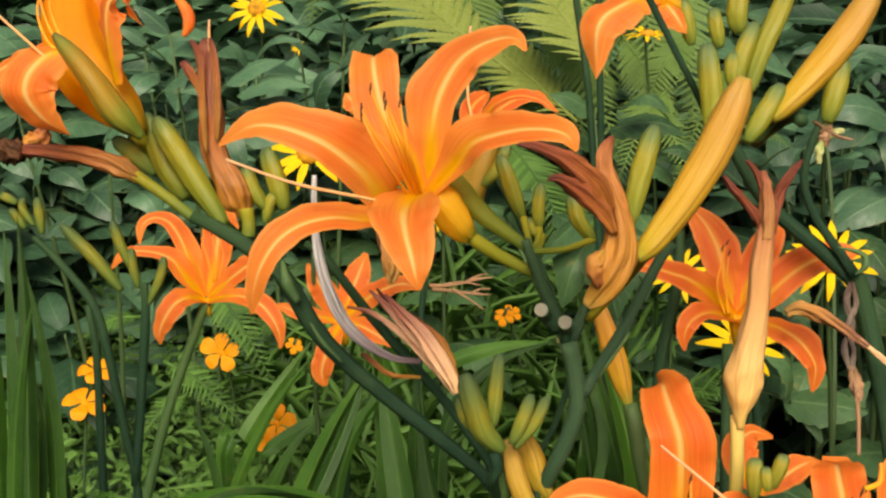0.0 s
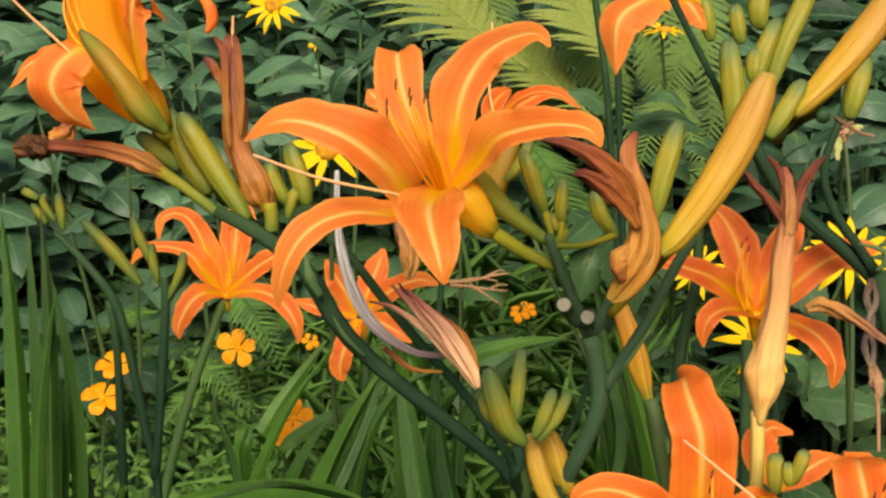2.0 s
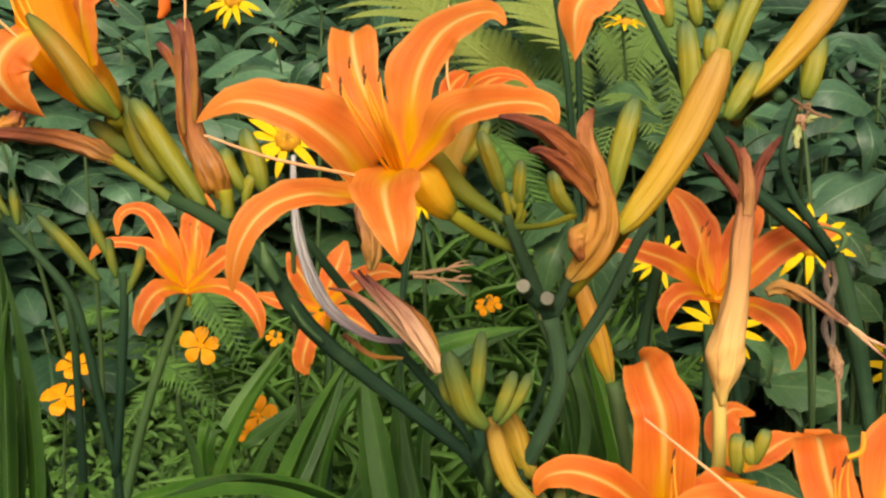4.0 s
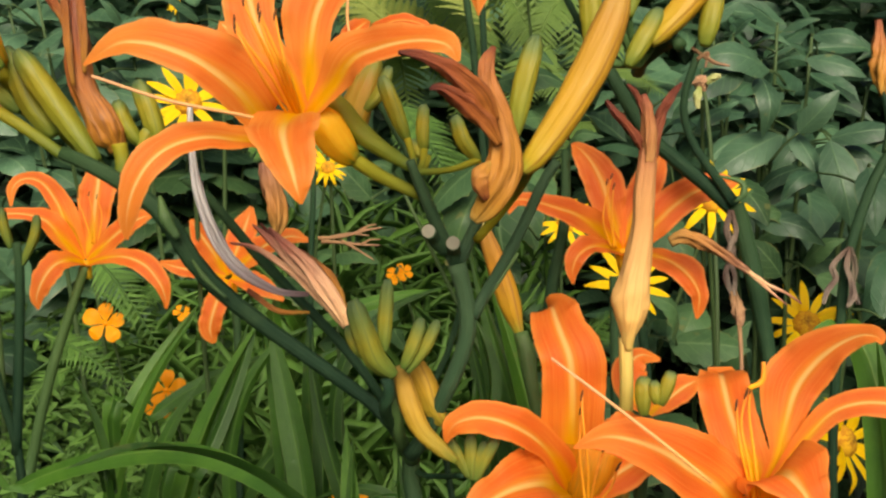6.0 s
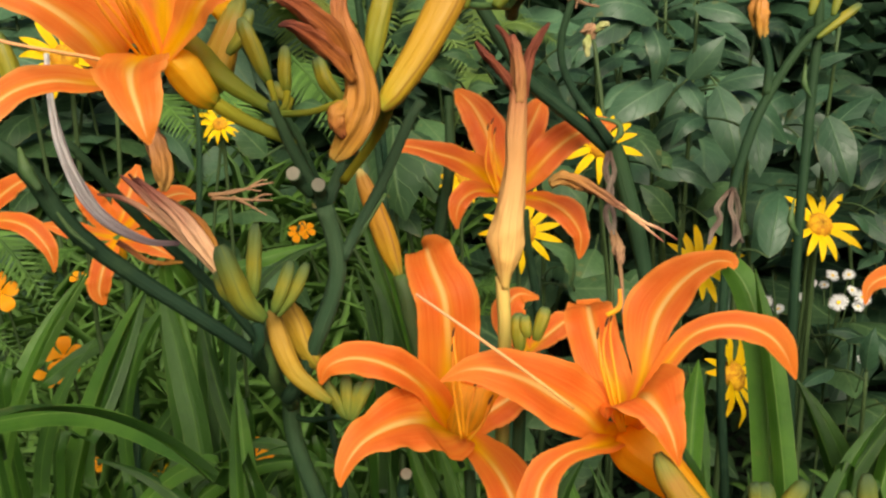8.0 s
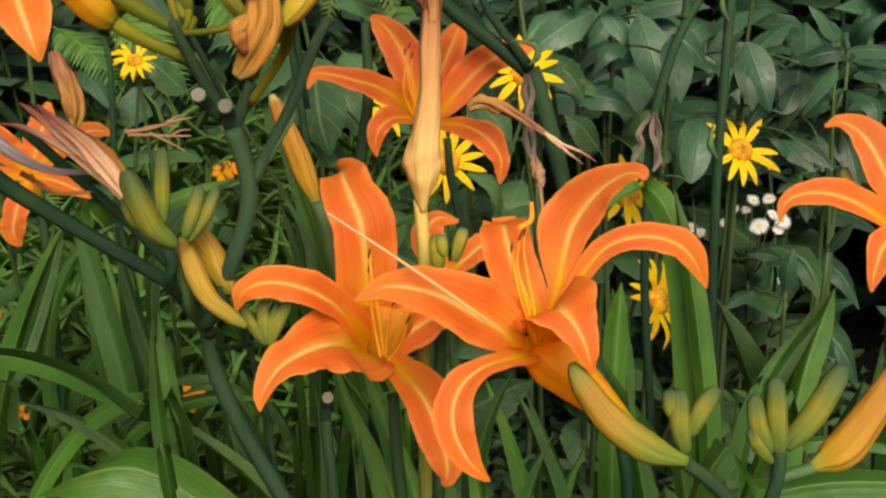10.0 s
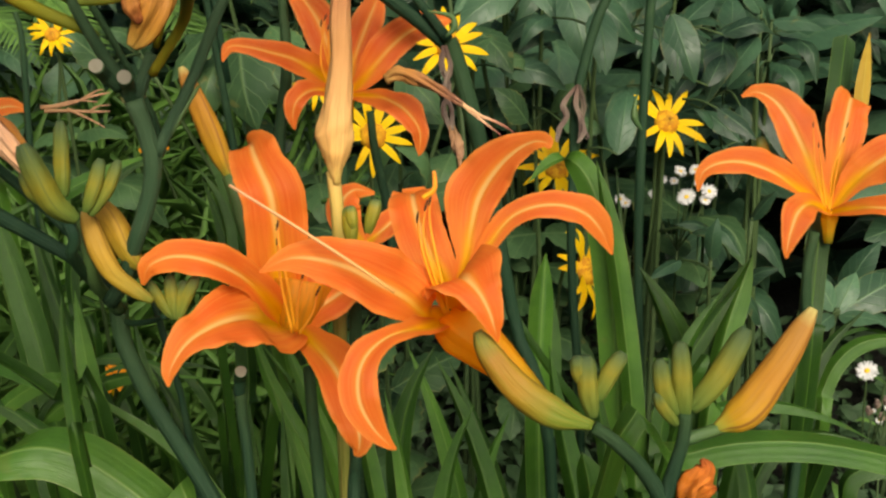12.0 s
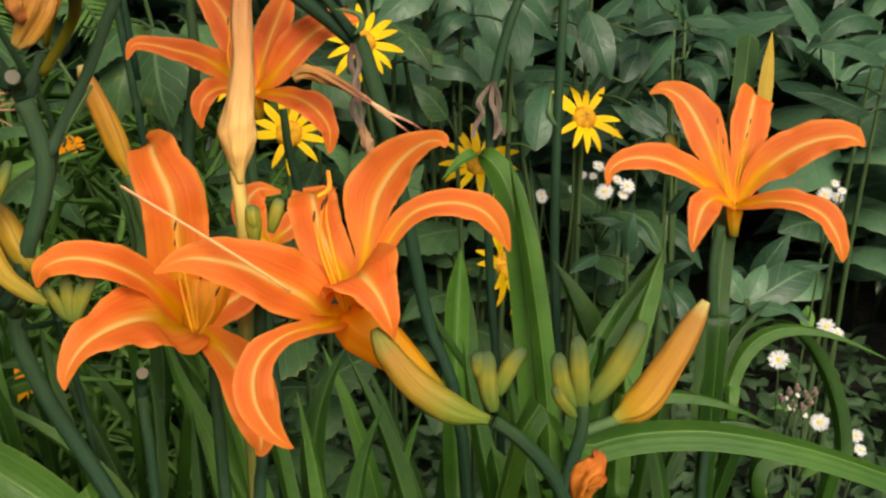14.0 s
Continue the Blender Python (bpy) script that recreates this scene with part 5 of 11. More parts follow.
tepal(lily_1_flower, (-0.1885, -0.6685, 0.7194), [(-0.1144, 0.3575, 0.745), (-0.116, 0.3583, 0.7605), (-0.1153, 0.3599, 0.7718), (-0.1097, 0.3587, 0.7747), (-0.1022, 0.3556, 0.7649)], 0.0165, 88)
tepal(lily_1_flower, (-0.1972, -0.7284, 0.6561), [(-0.1267, 0.37, 0.7512), (-0.14, 0.3743, 0.7548), (-0.1536, 0.3764, 0.7515), (-0.1628, 0.3772, 0.7473), (-0.169, 0.3746, 0.7394)], 0.0125, 90)
tepal(lily_1_flower, (-0.4931, 0.0727, 0.8669), [(-0.1202, 0.3729, 0.7343), (-0.1262, 0.3848, 0.7513), (-0.1296, 0.3914, 0.7652), (-0.1321, 0.3967, 0.7814)], 0.0178, 91)
stamen(lily_1_flower, [(-0.1256, 0.3499, 0.7539), (-0.1334, 0.3499, 0.7606), (-0.137, 0.3532, 0.7706), (-0.1343, 0.3561, 0.7797)])
stamen(lily_1_flower, [(-0.1246, 0.3502, 0.7548), (-0.1296, 0.3508, 0.7633), (-0.1328, 0.3538, 0.7724), (-0.1314, 0.3567, 0.7815)])
stamen(lily_1_flower, [(-0.1256, 0.3505, 0.7557), (-0.1309, 0.3502, 0.7615), (-0.1351, 0.3532, 0.7706), (-0.137, 0.3567, 0.7815)])
stamen(lily_1_flower, [(-0.1272, 0.3426, 0.7511), (-0.1385, 0.3459, 0.7611), (-0.1479, 0.3485, 0.7692), (-0.1555, 0.3509, 0.7764)], False, 0.0005, M_STYLE, "style")
bud(lily_1, [(-0.1016, 0.3399, 0.7297), (-0.1093, 0.3385, 0.7384), (-0.118, 0.3406, 0.7514), (-0.1304, 0.3487, 0.7631)], 0.0092, 3, "green-backed outer tepal still half closed", seed=97)
branch(lily_1, [(-0.1058, 0.4118, 0.7731), (-0.1003, 0.4094, 0.7657), (-0.0994, 0.4077, 0.7604), (-0.1015, 0.4063, 0.7562)], [0.00111, 0.00244, 0.00244, 0.00089], "tepal", M_TEPAL)
withered(lily_1, [(-0.1608, 0.3826, 0.7154), (-0.1542, 0.3842, 0.7205), (-0.1531, 0.3855, 0.7246)], [0.00281, 0.00368, 0.00173], M_WITHER, "withered_flower", "", 99, 2.0, 5)
lily_2 = scape((-0.2535, 0.588, -0.01), "orange daylily flower in front of the cosmos patch", [(-0.2535, 0.588, -0.01), (-0.2348, 0.618, 0.3073), (-0.215, 0.6497, 0.4048), (-0.1992, 0.6687, 0.4633), (-0.1805, 0.6851, 0.5139), (-0.1721, 0.6921, 0.5354)], [0.00328, 0.00328, 0.00369, 0.00369, 0.00328, 0.00328], M_SCAPE_PALE)
lily_2_flower = bloom(lily_2, [(-0.1703, 0.6912, 0.5253), (-0.1711, 0.6921, 0.5306), (-0.1718, 0.6935, 0.5348), (-0.1722, 0.6946, 0.5379)], [0.00202, 0.00283, 0.00363, 0.00323], "open orange daylily flower with yellow throat")
tepal_along(lily_2_flower, [(-0.174, 0.6936, 0.5378), (-0.1853, 0.6908, 0.5553), (-0.1936, 0.6904, 0.5682), (-0.2052, 0.6899, 0.574), (-0.2195, 0.6892, 0.5754), (-0.2291, 0.6875, 0.5721), (-0.2359, 0.6862, 0.5636)], [0.002, 0.0056, 0.0056, 0.0041, 0.0043, 0.0041, 0.0009], [0.002, 0.0088, 0.0088, 0.005, 0.0039, 0.0036, 0.0009], (-0.05, -0.77, 0.63), 11, M_TEPAL_MID)
tepal_along(lily_2_flower, [(-0.1734, 0.6948, 0.5383), (-0.1841, 0.703, 0.5605), (-0.1909, 0.709, 0.577), (-0.1993, 0.7118, 0.5898), (-0.2092, 0.7107, 0.594), (-0.2172, 0.7065, 0.5896), (-0.2192, 0.7013, 0.577)], [0.0021, 0.0049, 0.0057, 0.0048, 0.0042, 0.0035, 0.0009], [0.0021, 0.0107, 0.0098, 0.0072, 0.0042, 0.0044, 0.0009], (-0.05, -0.86, 0.5), 12, M_TEPAL_MID)
tepal_along(lily_2_flower, [(-0.172, 0.6958, 0.5383), (-0.1671, 0.7041, 0.5576), (-0.1651, 0.7118, 0.5742), (-0.1632, 0.7182, 0.5872), (-0.1628, 0.7243, 0.596), (-0.1633, 0.729, 0.6003)], [0.0021, 0.0085, 0.0119, 0.0111, 0.0068, 0.0013], [0.0021, 0.0093, 0.0127, 0.0136, 0.0077, 0.0013], (-0.06, -0.91, 0.41), 13, M_TEPAL_MID)
tepal_along(lily_2_flower, [(-0.1707, 0.6934, 0.5378), (-0.156, 0.6898, 0.5515), (-0.143, 0.6883, 0.5622), (-0.1304, 0.687, 0.5698), (-0.1215, 0.686, 0.5716)], [0.0023, 0.0064, 0.0081, 0.0062, 0.0013], [0.0023, 0.0073, 0.0081, 0.0062, 0.0013], (-0.05, -0.77, 0.63), 14, M_TEPAL_MID)
tepal_along(lily_2_flower, [(-0.1727, 0.6913, 0.5374), (-0.1806, 0.6801, 0.5434), (-0.1882, 0.6728, 0.5425), (-0.1947, 0.6665, 0.5351), (-0.199, 0.6623, 0.5252), (-0.1987, 0.6604, 0.5163)], [0.0031, 0.0065, 0.0094, 0.0098, 0.006, 0.0008], [0.0031, 0.0086, 0.0094, 0.0076, 0.0047, 0.0008], (-0.04, -0.66, 0.75), 15, M_TEPAL_MID)
tepal_along(lily_2_flower, [(-0.1703, 0.6909, 0.5366), (-0.1565, 0.6789, 0.5444), (-0.141, 0.6706, 0.5478), (-0.1266, 0.6631, 0.544), (-0.1169, 0.6568, 0.5333), (-0.1135, 0.6541, 0.523), (-0.1134, 0.6527, 0.5157)], [0.0029, 0.004, 0.0066, 0.008, 0.007, 0.0035, 0.0008], [0.0029, 0.005, 0.0066, 0.0072, 0.0047, 0.0027, 0.0008], (-0.04, -0.66, 0.75), 16, M_TEPAL_MID)
stamen(lily_2_flower, [(-0.1672, 0.6984, 0.5483), (-0.1708, 0.6981, 0.5701), (-0.1741, 0.699, 0.5827)])
stamen(lily_2_flower, [(-0.1655, 0.6984, 0.5483), (-0.1647, 0.6981, 0.5701), (-0.166, 0.6997, 0.5846)])
stamen(lily_2_flower, [(-0.1639, 0.6984, 0.5483), (-0.1586, 0.6975, 0.5681), (-0.1607, 0.699, 0.5826)])
lily_3 = scape((-0.18, 0.4859, -0.01), "green daylily stems with closed buds", [(-0.18, 0.4859, -0.01), (-0.183, 0.5146, 0.3773), (-0.186, 0.5433, 0.4656), (-0.1944, 0.556, 0.5049), (-0.2045, 0.5709, 0.5508), (-0.213, 0.5794, 0.5769), (-0.2318, 0.5869, 0.5999), (-0.2489, 0.5922, 0.6163)], [0.00258, 0.00258, 0.00258, 0.00275, 0.00292, 0.00292, 0.00241, 0.00189])
branch(lily_3, [(-0.2067, 0.5412, 0.4592), (-0.2089, 0.556, 0.505), (-0.2114, 0.5709, 0.5508), (-0.2164, 0.5794, 0.577)], [0.00258, 0.00258, 0.00241, 0.00206], "branch", None)
branch(lily_3, [(-0.1877, 0.5454, 0.4722), (-0.184, 0.5624, 0.5245), (-0.1811, 0.5772, 0.5703), (-0.182, 0.5836, 0.5899)], [0.00292, 0.00292, 0.00275, 0.00241], "branch", None)
bud(lily_3, [(-0.1958, 0.5821, 0.5851), (-0.2129, 0.5884, 0.6047), (-0.2324, 0.5945, 0.6235)], 0.0110, False, "", seed=114, young=True)
bud(lily_3, [(-0.1797, 0.5794, 0.5768), (-0.1717, 0.5847, 0.5931), (-0.1699, 0.5884, 0.6046)], 0.0083, False, "", seed=115, young=True)
bud(lily_3, [(-0.1854, 0.5826, 0.5866), (-0.1888, 0.5868, 0.5997), (-0.1898, 0.59, 0.6096)], 0.0083, False, "", seed=116, young=True)
bud(lily_3, [(-0.1888, 0.5858, 0.5965), (-0.1967, 0.5911, 0.6129), (-0.2014, 0.5951, 0.6253)], 0.0089, False, "", seed=117, young=True)
bud(lily_3, [(-0.2438, 0.5927, 0.618), (-0.2454, 0.5965, 0.6294), (-0.2471, 0.5997, 0.6392)], 0.0083, False, "", seed=118, young=True)
bud(lily_3, [(-0.2541, 0.5938, 0.6213), (-0.2592, 0.596, 0.6278), (-0.2633, 0.5976, 0.6328)], 0.0076, False, "", seed=119, young=True)
bud(lily_3, [(-0.2591, 0.5986, 0.636), (-0.2653, 0.5997, 0.6393), (-0.2694, 0.6002, 0.641)], 0.0076, False, "", seed=120, young=True)
bud(lily_3, [(-0.2489, 0.5943, 0.6229), (-0.2557, 0.5975, 0.6327), (-0.255, 0.5997, 0.6393)], 0.0069, False, "", seed=121, young=True)
lily_4 = scape((-0.0687, 0.5111, -0.01), "orange daylily flower half hidden behind withered stems", [(-0.0687, 0.5111, -0.01), (-0.0661, 0.5416, 0.3601), (-0.0636, 0.5721, 0.4434), (-0.0616, 0.5941, 0.5034), (-0.0623, 0.6065, 0.5367)], [0.00284, 0.00284, 0.00284, 0.00284, 0.00248])
lily_4_flower = bloom(lily_4, [(-0.0641, 0.6148, 0.5353), (-0.0648, 0.6152, 0.5449), (-0.0649, 0.6153, 0.5479)], [0.00248, 0.00355, 0.00426], "open orange daylily flower with yellow throat")
tepal_along(lily_4_flower, [(-0.0674, 0.6202, 0.5501), (-0.0738, 0.6201, 0.5639), (-0.0804, 0.6211, 0.5753), (-0.085, 0.6221, 0.5834), (-0.0878, 0.6237, 0.5876)], [0.0022, 0.008, 0.008, 0.0043, 0.0007], [0.0022, 0.008, 0.0072, 0.0043, 0.0007], (-0.05, -0.77, 0.63), 11, M_TEPAL_MID)
tepal_along(lily_4_flower, [(-0.0686, 0.6181, 0.5498), (-0.0835, 0.6127, 0.5561), (-0.0954, 0.6107, 0.5603), (-0.107, 0.6116, 0.5641)], [0.0023, 0.0045, 0.0052, 0.0011], [0.0023, 0.0053, 0.0052, 0.0011], (-0.05, -0.77, 0.63), 12, M_TEPAL_MID)
tepal_along(lily_4_flower, [(-0.0669, 0.6147, 0.5495), (-0.0711, 0.6026, 0.5443), (-0.075, 0.5946, 0.5354), (-0.0774, 0.5913, 0.5254), (-0.0754, 0.5904, 0.5168)], [0.0023, 0.0068, 0.0074, 0.0065, 0.0014], [0.0023, 0.0068, 0.0074, 0.0065, 0.0014], (-0.04, -0.66, 0.75), 13, M_TEPAL_MID)
tepal_along(lily_4_flower, [(-0.0648, 0.6204, 0.5511), (-0.0513, 0.6186, 0.5639), (-0.0382, 0.6175, 0.5724), (-0.0254, 0.616, 0.5764), (-0.014, 0.6142, 0.5733)], [0.0024, 0.0078, 0.007, 0.0054, 0.0011], [0.0024, 0.0078, 0.007, 0.0054, 0.0011], (-0.05, -0.77, 0.63), 14, M_TEPAL_MID)
tepal_along(lily_4_flower, [(-0.0644, 0.616, 0.5505), (-0.0529, 0.6069, 0.5509), (-0.042, 0.6008, 0.5473), (-0.0314, 0.5969, 0.5408)], [0.0025, 0.0071, 0.0061, 0.0011], [0.0025, 0.0071, 0.0061, 0.0011], (-0.04, -0.66, 0.75), 15, M_TEPAL_MID)
tepal_along(lily_4_flower, [(-0.0661, 0.6224, 0.5504), (-0.0611, 0.6289, 0.5643), (-0.0556, 0.6371, 0.577), (-0.0512, 0.6448, 0.588)], [0.0022, 0.0083, 0.0083, 0.0015], [0.0022, 0.0083, 0.0083, 0.0015], (-0.05, -0.86, 0.5), 16, M_TEPAL_MID)
withered(lily_4, [(-0.0313, 0.5692, 0.5933), (-0.0304, 0.5719, 0.6015), (-0.0314, 0.5757, 0.6125), (-0.0351, 0.5797, 0.6235), (-0.0375, 0.5833, 0.6336)], [0.00133, 0.00433, 0.00499, 0.00433, 0.00233], M_BROWN, "withered_flower", "dry brown flower hanging on the stem", 130, 1.0, 5, 0.3, 0.6)
branch(lily_4, [(-0.0151, 0.5512, 0.5208), (-0.0139, 0.5673, 0.5645), (-0.0093, 0.5875, 0.6208), (-0.0108, 0.5935, 0.6364)], [0.00200, 0.00200, 0.00166, 0.00133], "branch", None)
lily_5 = scape((0.0946, 0.2846, -0.01), "dried straw-coloured daylily flower standing upright", [(0.0946, 0.2846, -0.01), (0.099, 0.3004, 0.5274), (0.1033, 0.3163, 0.5761), (0.1061, 0.3258, 0.6054), (0.1066, 0.3331, 0.6278)], [0.00267, 0.00267, 0.00257, 0.00257, 0.00257], M_PODSTEM)
withered(lily_5, [(0.1069, 0.3297, 0.6239), (0.107, 0.3313, 0.6286), (0.1073, 0.3323, 0.6315), (0.1078, 0.3336, 0.6354), (0.1083, 0.3351, 0.6399), (0.1088, 0.3364, 0.6438), (0.1098, 0.3383, 0.6497), (0.1114, 0.3403, 0.6559), (0.1135, 0.3439, 0.6669), (0.1146, 0.3474, 0.6774), (0.1161, 0.3506, 0.6872), (0.1167, 0.3533, 0.695), (0.1167, 0.3558, 0.7024)], [0.0014, 0.00268, 0.00351, 0.00536, 0.00660, 0.00660, 0.00557, 0.00475, 0.00392, 0.00392, 0.00351, 0.00289, 0.00165], M_POD, "withered_flower", "dried straw-coloured flower with reddish split tips", 133, 0.3, 9, 0.03, 0.12)
withered(lily_5, [(0.1156, 0.3521, 0.6915), (0.1132, 0.353, 0.6968), (0.1083, 0.3544, 0.7029), (0.1044, 0.3549, 0.7068), (0.1011, 0.3566, 0.7113)], [0.00083, 0.00165, 0.00144, 0.00123, 0.00061], M_SHRED, "withered_petal", "", 134, 0.6, 4, 0.25, 0.5)
withered(lily_5, [(0.1189, 0.3517, 0.6907), (0.1189, 0.3531, 0.6982), (0.1214, 0.3553, 0.705), (0.1238, 0.3558, 0.71), (0.1266, 0.357, 0.7139), (0.1293, 0.3578, 0.7168)], [0.00124, 0.00185, 0.00165, 0.00144, 0.00103, 0.00041], M_SHRED, "withered_petal", "", 135, 0.6, 4, 0.25, 0.5)
withered(lily_5, [(0.1162, 0.3494, 0.6897), (0.1165, 0.351, 0.6977), (0.1157, 0.3527, 0.7056), (0.115, 0.3544, 0.7105), (0.1143, 0.3554, 0.7134)], [0.00164, 0.00246, 0.00204, 0.00163, 0.00082], M_POD_TIP, "withered_petal", "", 136, 0.5, 4, 0.25, 0.4)
withered(lily_5, [(0.1143, 0.3531, 0.7066), (0.113, 0.3547, 0.7111), (0.1111, 0.356, 0.7146), (0.1087, 0.357, 0.7169)], [0.00082, 0.00102, 0.00082, 0.00041], M_SHRED, "withered_petal", "", 137, 0.5, 4, 0.25, 0.5)
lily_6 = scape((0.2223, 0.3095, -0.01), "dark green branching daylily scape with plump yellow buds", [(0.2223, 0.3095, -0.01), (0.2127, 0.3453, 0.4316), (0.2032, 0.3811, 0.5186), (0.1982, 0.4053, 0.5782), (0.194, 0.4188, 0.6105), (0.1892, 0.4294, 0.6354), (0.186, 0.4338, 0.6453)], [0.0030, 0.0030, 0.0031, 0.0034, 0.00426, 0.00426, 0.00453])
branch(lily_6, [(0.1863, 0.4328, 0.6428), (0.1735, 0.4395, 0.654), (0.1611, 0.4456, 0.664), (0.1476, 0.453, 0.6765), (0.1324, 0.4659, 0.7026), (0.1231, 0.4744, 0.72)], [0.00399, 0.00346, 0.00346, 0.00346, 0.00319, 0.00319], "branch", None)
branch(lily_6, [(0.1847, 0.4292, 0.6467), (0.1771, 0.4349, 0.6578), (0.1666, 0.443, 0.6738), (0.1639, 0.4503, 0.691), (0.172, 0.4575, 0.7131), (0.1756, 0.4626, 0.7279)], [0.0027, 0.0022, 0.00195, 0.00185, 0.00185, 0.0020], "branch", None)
branch(lily_6, [(0.1806, 0.4206, 0.6507), (0.1846, 0.4213, 0.6543), (0.1837, 0.4233, 0.6592), (0.1737, 0.4261, 0.6616)], [0.00052, 0.00168, 0.00129, 0.00039], "bract", M_SCAPE_PALE)
withered(lily_6, [(0.1824, 0.4286, 0.6443), (0.1802, 0.4256, 0.6357), (0.1827, 0.4216, 0.6266), (0.1789, 0.4187, 0.6172), (0.1814, 0.4144, 0.6074)], [0.00092, 0.00132, 0.00092, 0.00119, 0.00105], M_HUSK, "dry_leaf", "twisted dry brown leaf", 141, 6, 5, 0.2, 0.5)
withered(lily_6, [(0.1826, 0.4276, 0.6446), (0.1839, 0.4235, 0.6347), (0.18, 0.4209, 0.6262), (0.1824, 0.4166, 0.6163), (0.1815, 0.4136, 0.6083)], [0.00079, 0.00105, 0.00105, 0.00092, 0.00092], M_HUSK, "dry_leaf", "", 142, -5, 5, 0.2, 0.5)
withered(lily_6, [(0.1815, 0.4153, 0.6099), (0.1835, 0.4116, 0.6012), (0.1844, 0.409, 0.5951)], [0.00158, 0.00263, 0.00105], M_TWIG, "dry_leaf", "", 143, 2.0, 5)
branch(lily_6, [(0.1837, 0.4096, 0.5963), (0.1839, 0.4052, 0.5853), (0.1836, 0.4005, 0.573)], [0.00105, 0.00092, 0.00079], "dry_stalk", M_TWIG)
withered(lily_6, [(0.1499, 0.4145, 0.6348), (0.1551, 0.4144, 0.6372), (0.1637, 0.4121, 0.6353), (0.1734, 0.4083, 0.63), (0.183, 0.4041, 0.6236)], [0.00179, 0.00281, 0.00281, 0.00204, 0.00115], M_BROWN, "withered_flower", "dry orange-brown flower", 145, 2.0, 5)
withered(lily_6, [(0.1794, 0.4057, 0.626), (0.1902, 0.4009, 0.6188), (0.1982, 0.398, 0.6152), (0.2049, 0.3951, 0.6109)], [0.00102, 0.00064, 0.00051, 0.00026], M_PINK, "withered_petal", "", 146, 2.0, 5)
withered(lily_6, [(0.1842, 0.4034, 0.6224), (0.1924, 0.3991, 0.6152), (0.1988, 0.3959, 0.61)], [0.00077, 0.00051, 0.00026], M_PINK, "withered_petal", "", 147, 2.0, 5)
branch(lily_6, [(0.0992, 0.3662, 0.7233), (0.1052, 0.37, 0.722), (0.1184, 0.3759, 0.7207)], [0.00134, 0.00134, 0.00155], "pedicel", M_SCAPE_PALE)
branch(lily_6, [(0.1112, 0.3662, 0.7232), (0.1133, 0.37, 0.722), (0.1184, 0.3759, 0.7207)], [0.00134, 0.00134, 0.00155], "pedicel", M_SCAPE_PALE)
branch(lily_6, [(0.1248, 0.3696, 0.7338), (0.1225, 0.3721, 0.7284), (0.1184, 0.3759, 0.7207)], [0.00134, 0.00134, 0.00155], "pedicel", M_SCAPE_PALE)
branch(lily_6, [(0.1121, 0.3719, 0.7409), (0.1139, 0.3735, 0.7327), (0.1184, 0.3759, 0.7207)], [0.00134, 0.00134, 0.00155], "pedicel", M_SCAPE_PALE)
branch(lily_6, [(0.1071, 0.3724, 0.7425), (0.1105, 0.3738, 0.7337), (0.1184, 0.3759, 0.7207)], [0.00134, 0.00134, 0.00155], "pedicel", M_SCAPE_PALE)
branch(lily_6, [(0.1061, 0.3724, 0.7425), (0.1099, 0.3738, 0.7337), (0.1184, 0.3759, 0.7207)], [0.00134, 0.00134, 0.00155], "pedicel", M_SCAPE_PALE)
bud(lily_6, [(0.0987, 0.3637, 0.7221), (0.0979, 0.3692, 0.7391), (0.096, 0.3748, 0.7561)], 0.0119, False, "", seed=154)
bud(lily_6, [(0.1106, 0.3637, 0.7221), (0.1168, 0.3667, 0.7312), (0.1234, 0.3702, 0.7419)], 0.0103, False, "", seed=155)
bud(lily_6, [(0.1196, 0.3662, 0.7298), (0.1242, 0.3676, 0.7341), (0.1318, 0.37, 0.7415), (0.1411, 0.3733, 0.7516), (0.1489, 0.3765, 0.7613), (0.1586, 0.3812, 0.7759)], 0.0119, True, "long ripe yellow bud", seed=156, late=True)
bud(lily_6, [(0.1113, 0.3692, 0.7391), (0.1165, 0.374, 0.7537), (0.1237, 0.379, 0.7693), (0.1273, 0.3828, 0.7809)], 0.0103, False, "", seed=157)
bud(lily_6, [(0.1066, 0.3699, 0.741), (0.1087, 0.373, 0.7508), (0.114, 0.3771, 0.7634)], 0.0094, False, "", seed=158)
bud(lily_6, [(0.1055, 0.3699, 0.741), (0.1054, 0.3718, 0.7469), (0.1058, 0.3739, 0.7533)], 0.0082, False, "", seed=159)
bud(lily_6, [(0.1399, 0.3658, 0.7286), (0.1427, 0.3692, 0.7389), (0.1456, 0.3732, 0.7512)], 0.0111, False, "", seed=160)
bud(lily_6, [(0.1065, 0.3945, 0.7523), (0.1051, 0.3969, 0.7595), (0.1038, 0.3992, 0.7667)], 0.0082, False, "", seed=161)
bud(lily_6, [(0.1141, 0.3962, 0.7574), (0.1131, 0.3989, 0.7656), (0.1153, 0.4029, 0.7779)], 0.0115, False, "", seed=162)
branch(lily_6, [(0.1328, 0.4228, 0.7099), (0.1258, 0.3944, 0.7193), (0.13, 0.3766, 0.7293), (0.1307, 0.366, 0.7292)], [0.00308, 0.00308, 0.00267, 0.00246], "branch", None)
withered(lily_6, [(0.1457, 0.3957, 0.7235), (0.1546, 0.394, 0.7181), (0.1612, 0.3934, 0.7164)], [0.00067, 0.00067, 0.00033], M_TWIG, "dry_stalk", "", 164, 2.0, 5)
withered(lily_6, [(0.1479, 0.3943, 0.7192), (0.1524, 0.395, 0.7213), (0.1513, 0.3933, 0.716)], [0.00067, 0.00067, 0.00033], M_TWIG, "dry_stalk", "", 165, 2.0, 5)
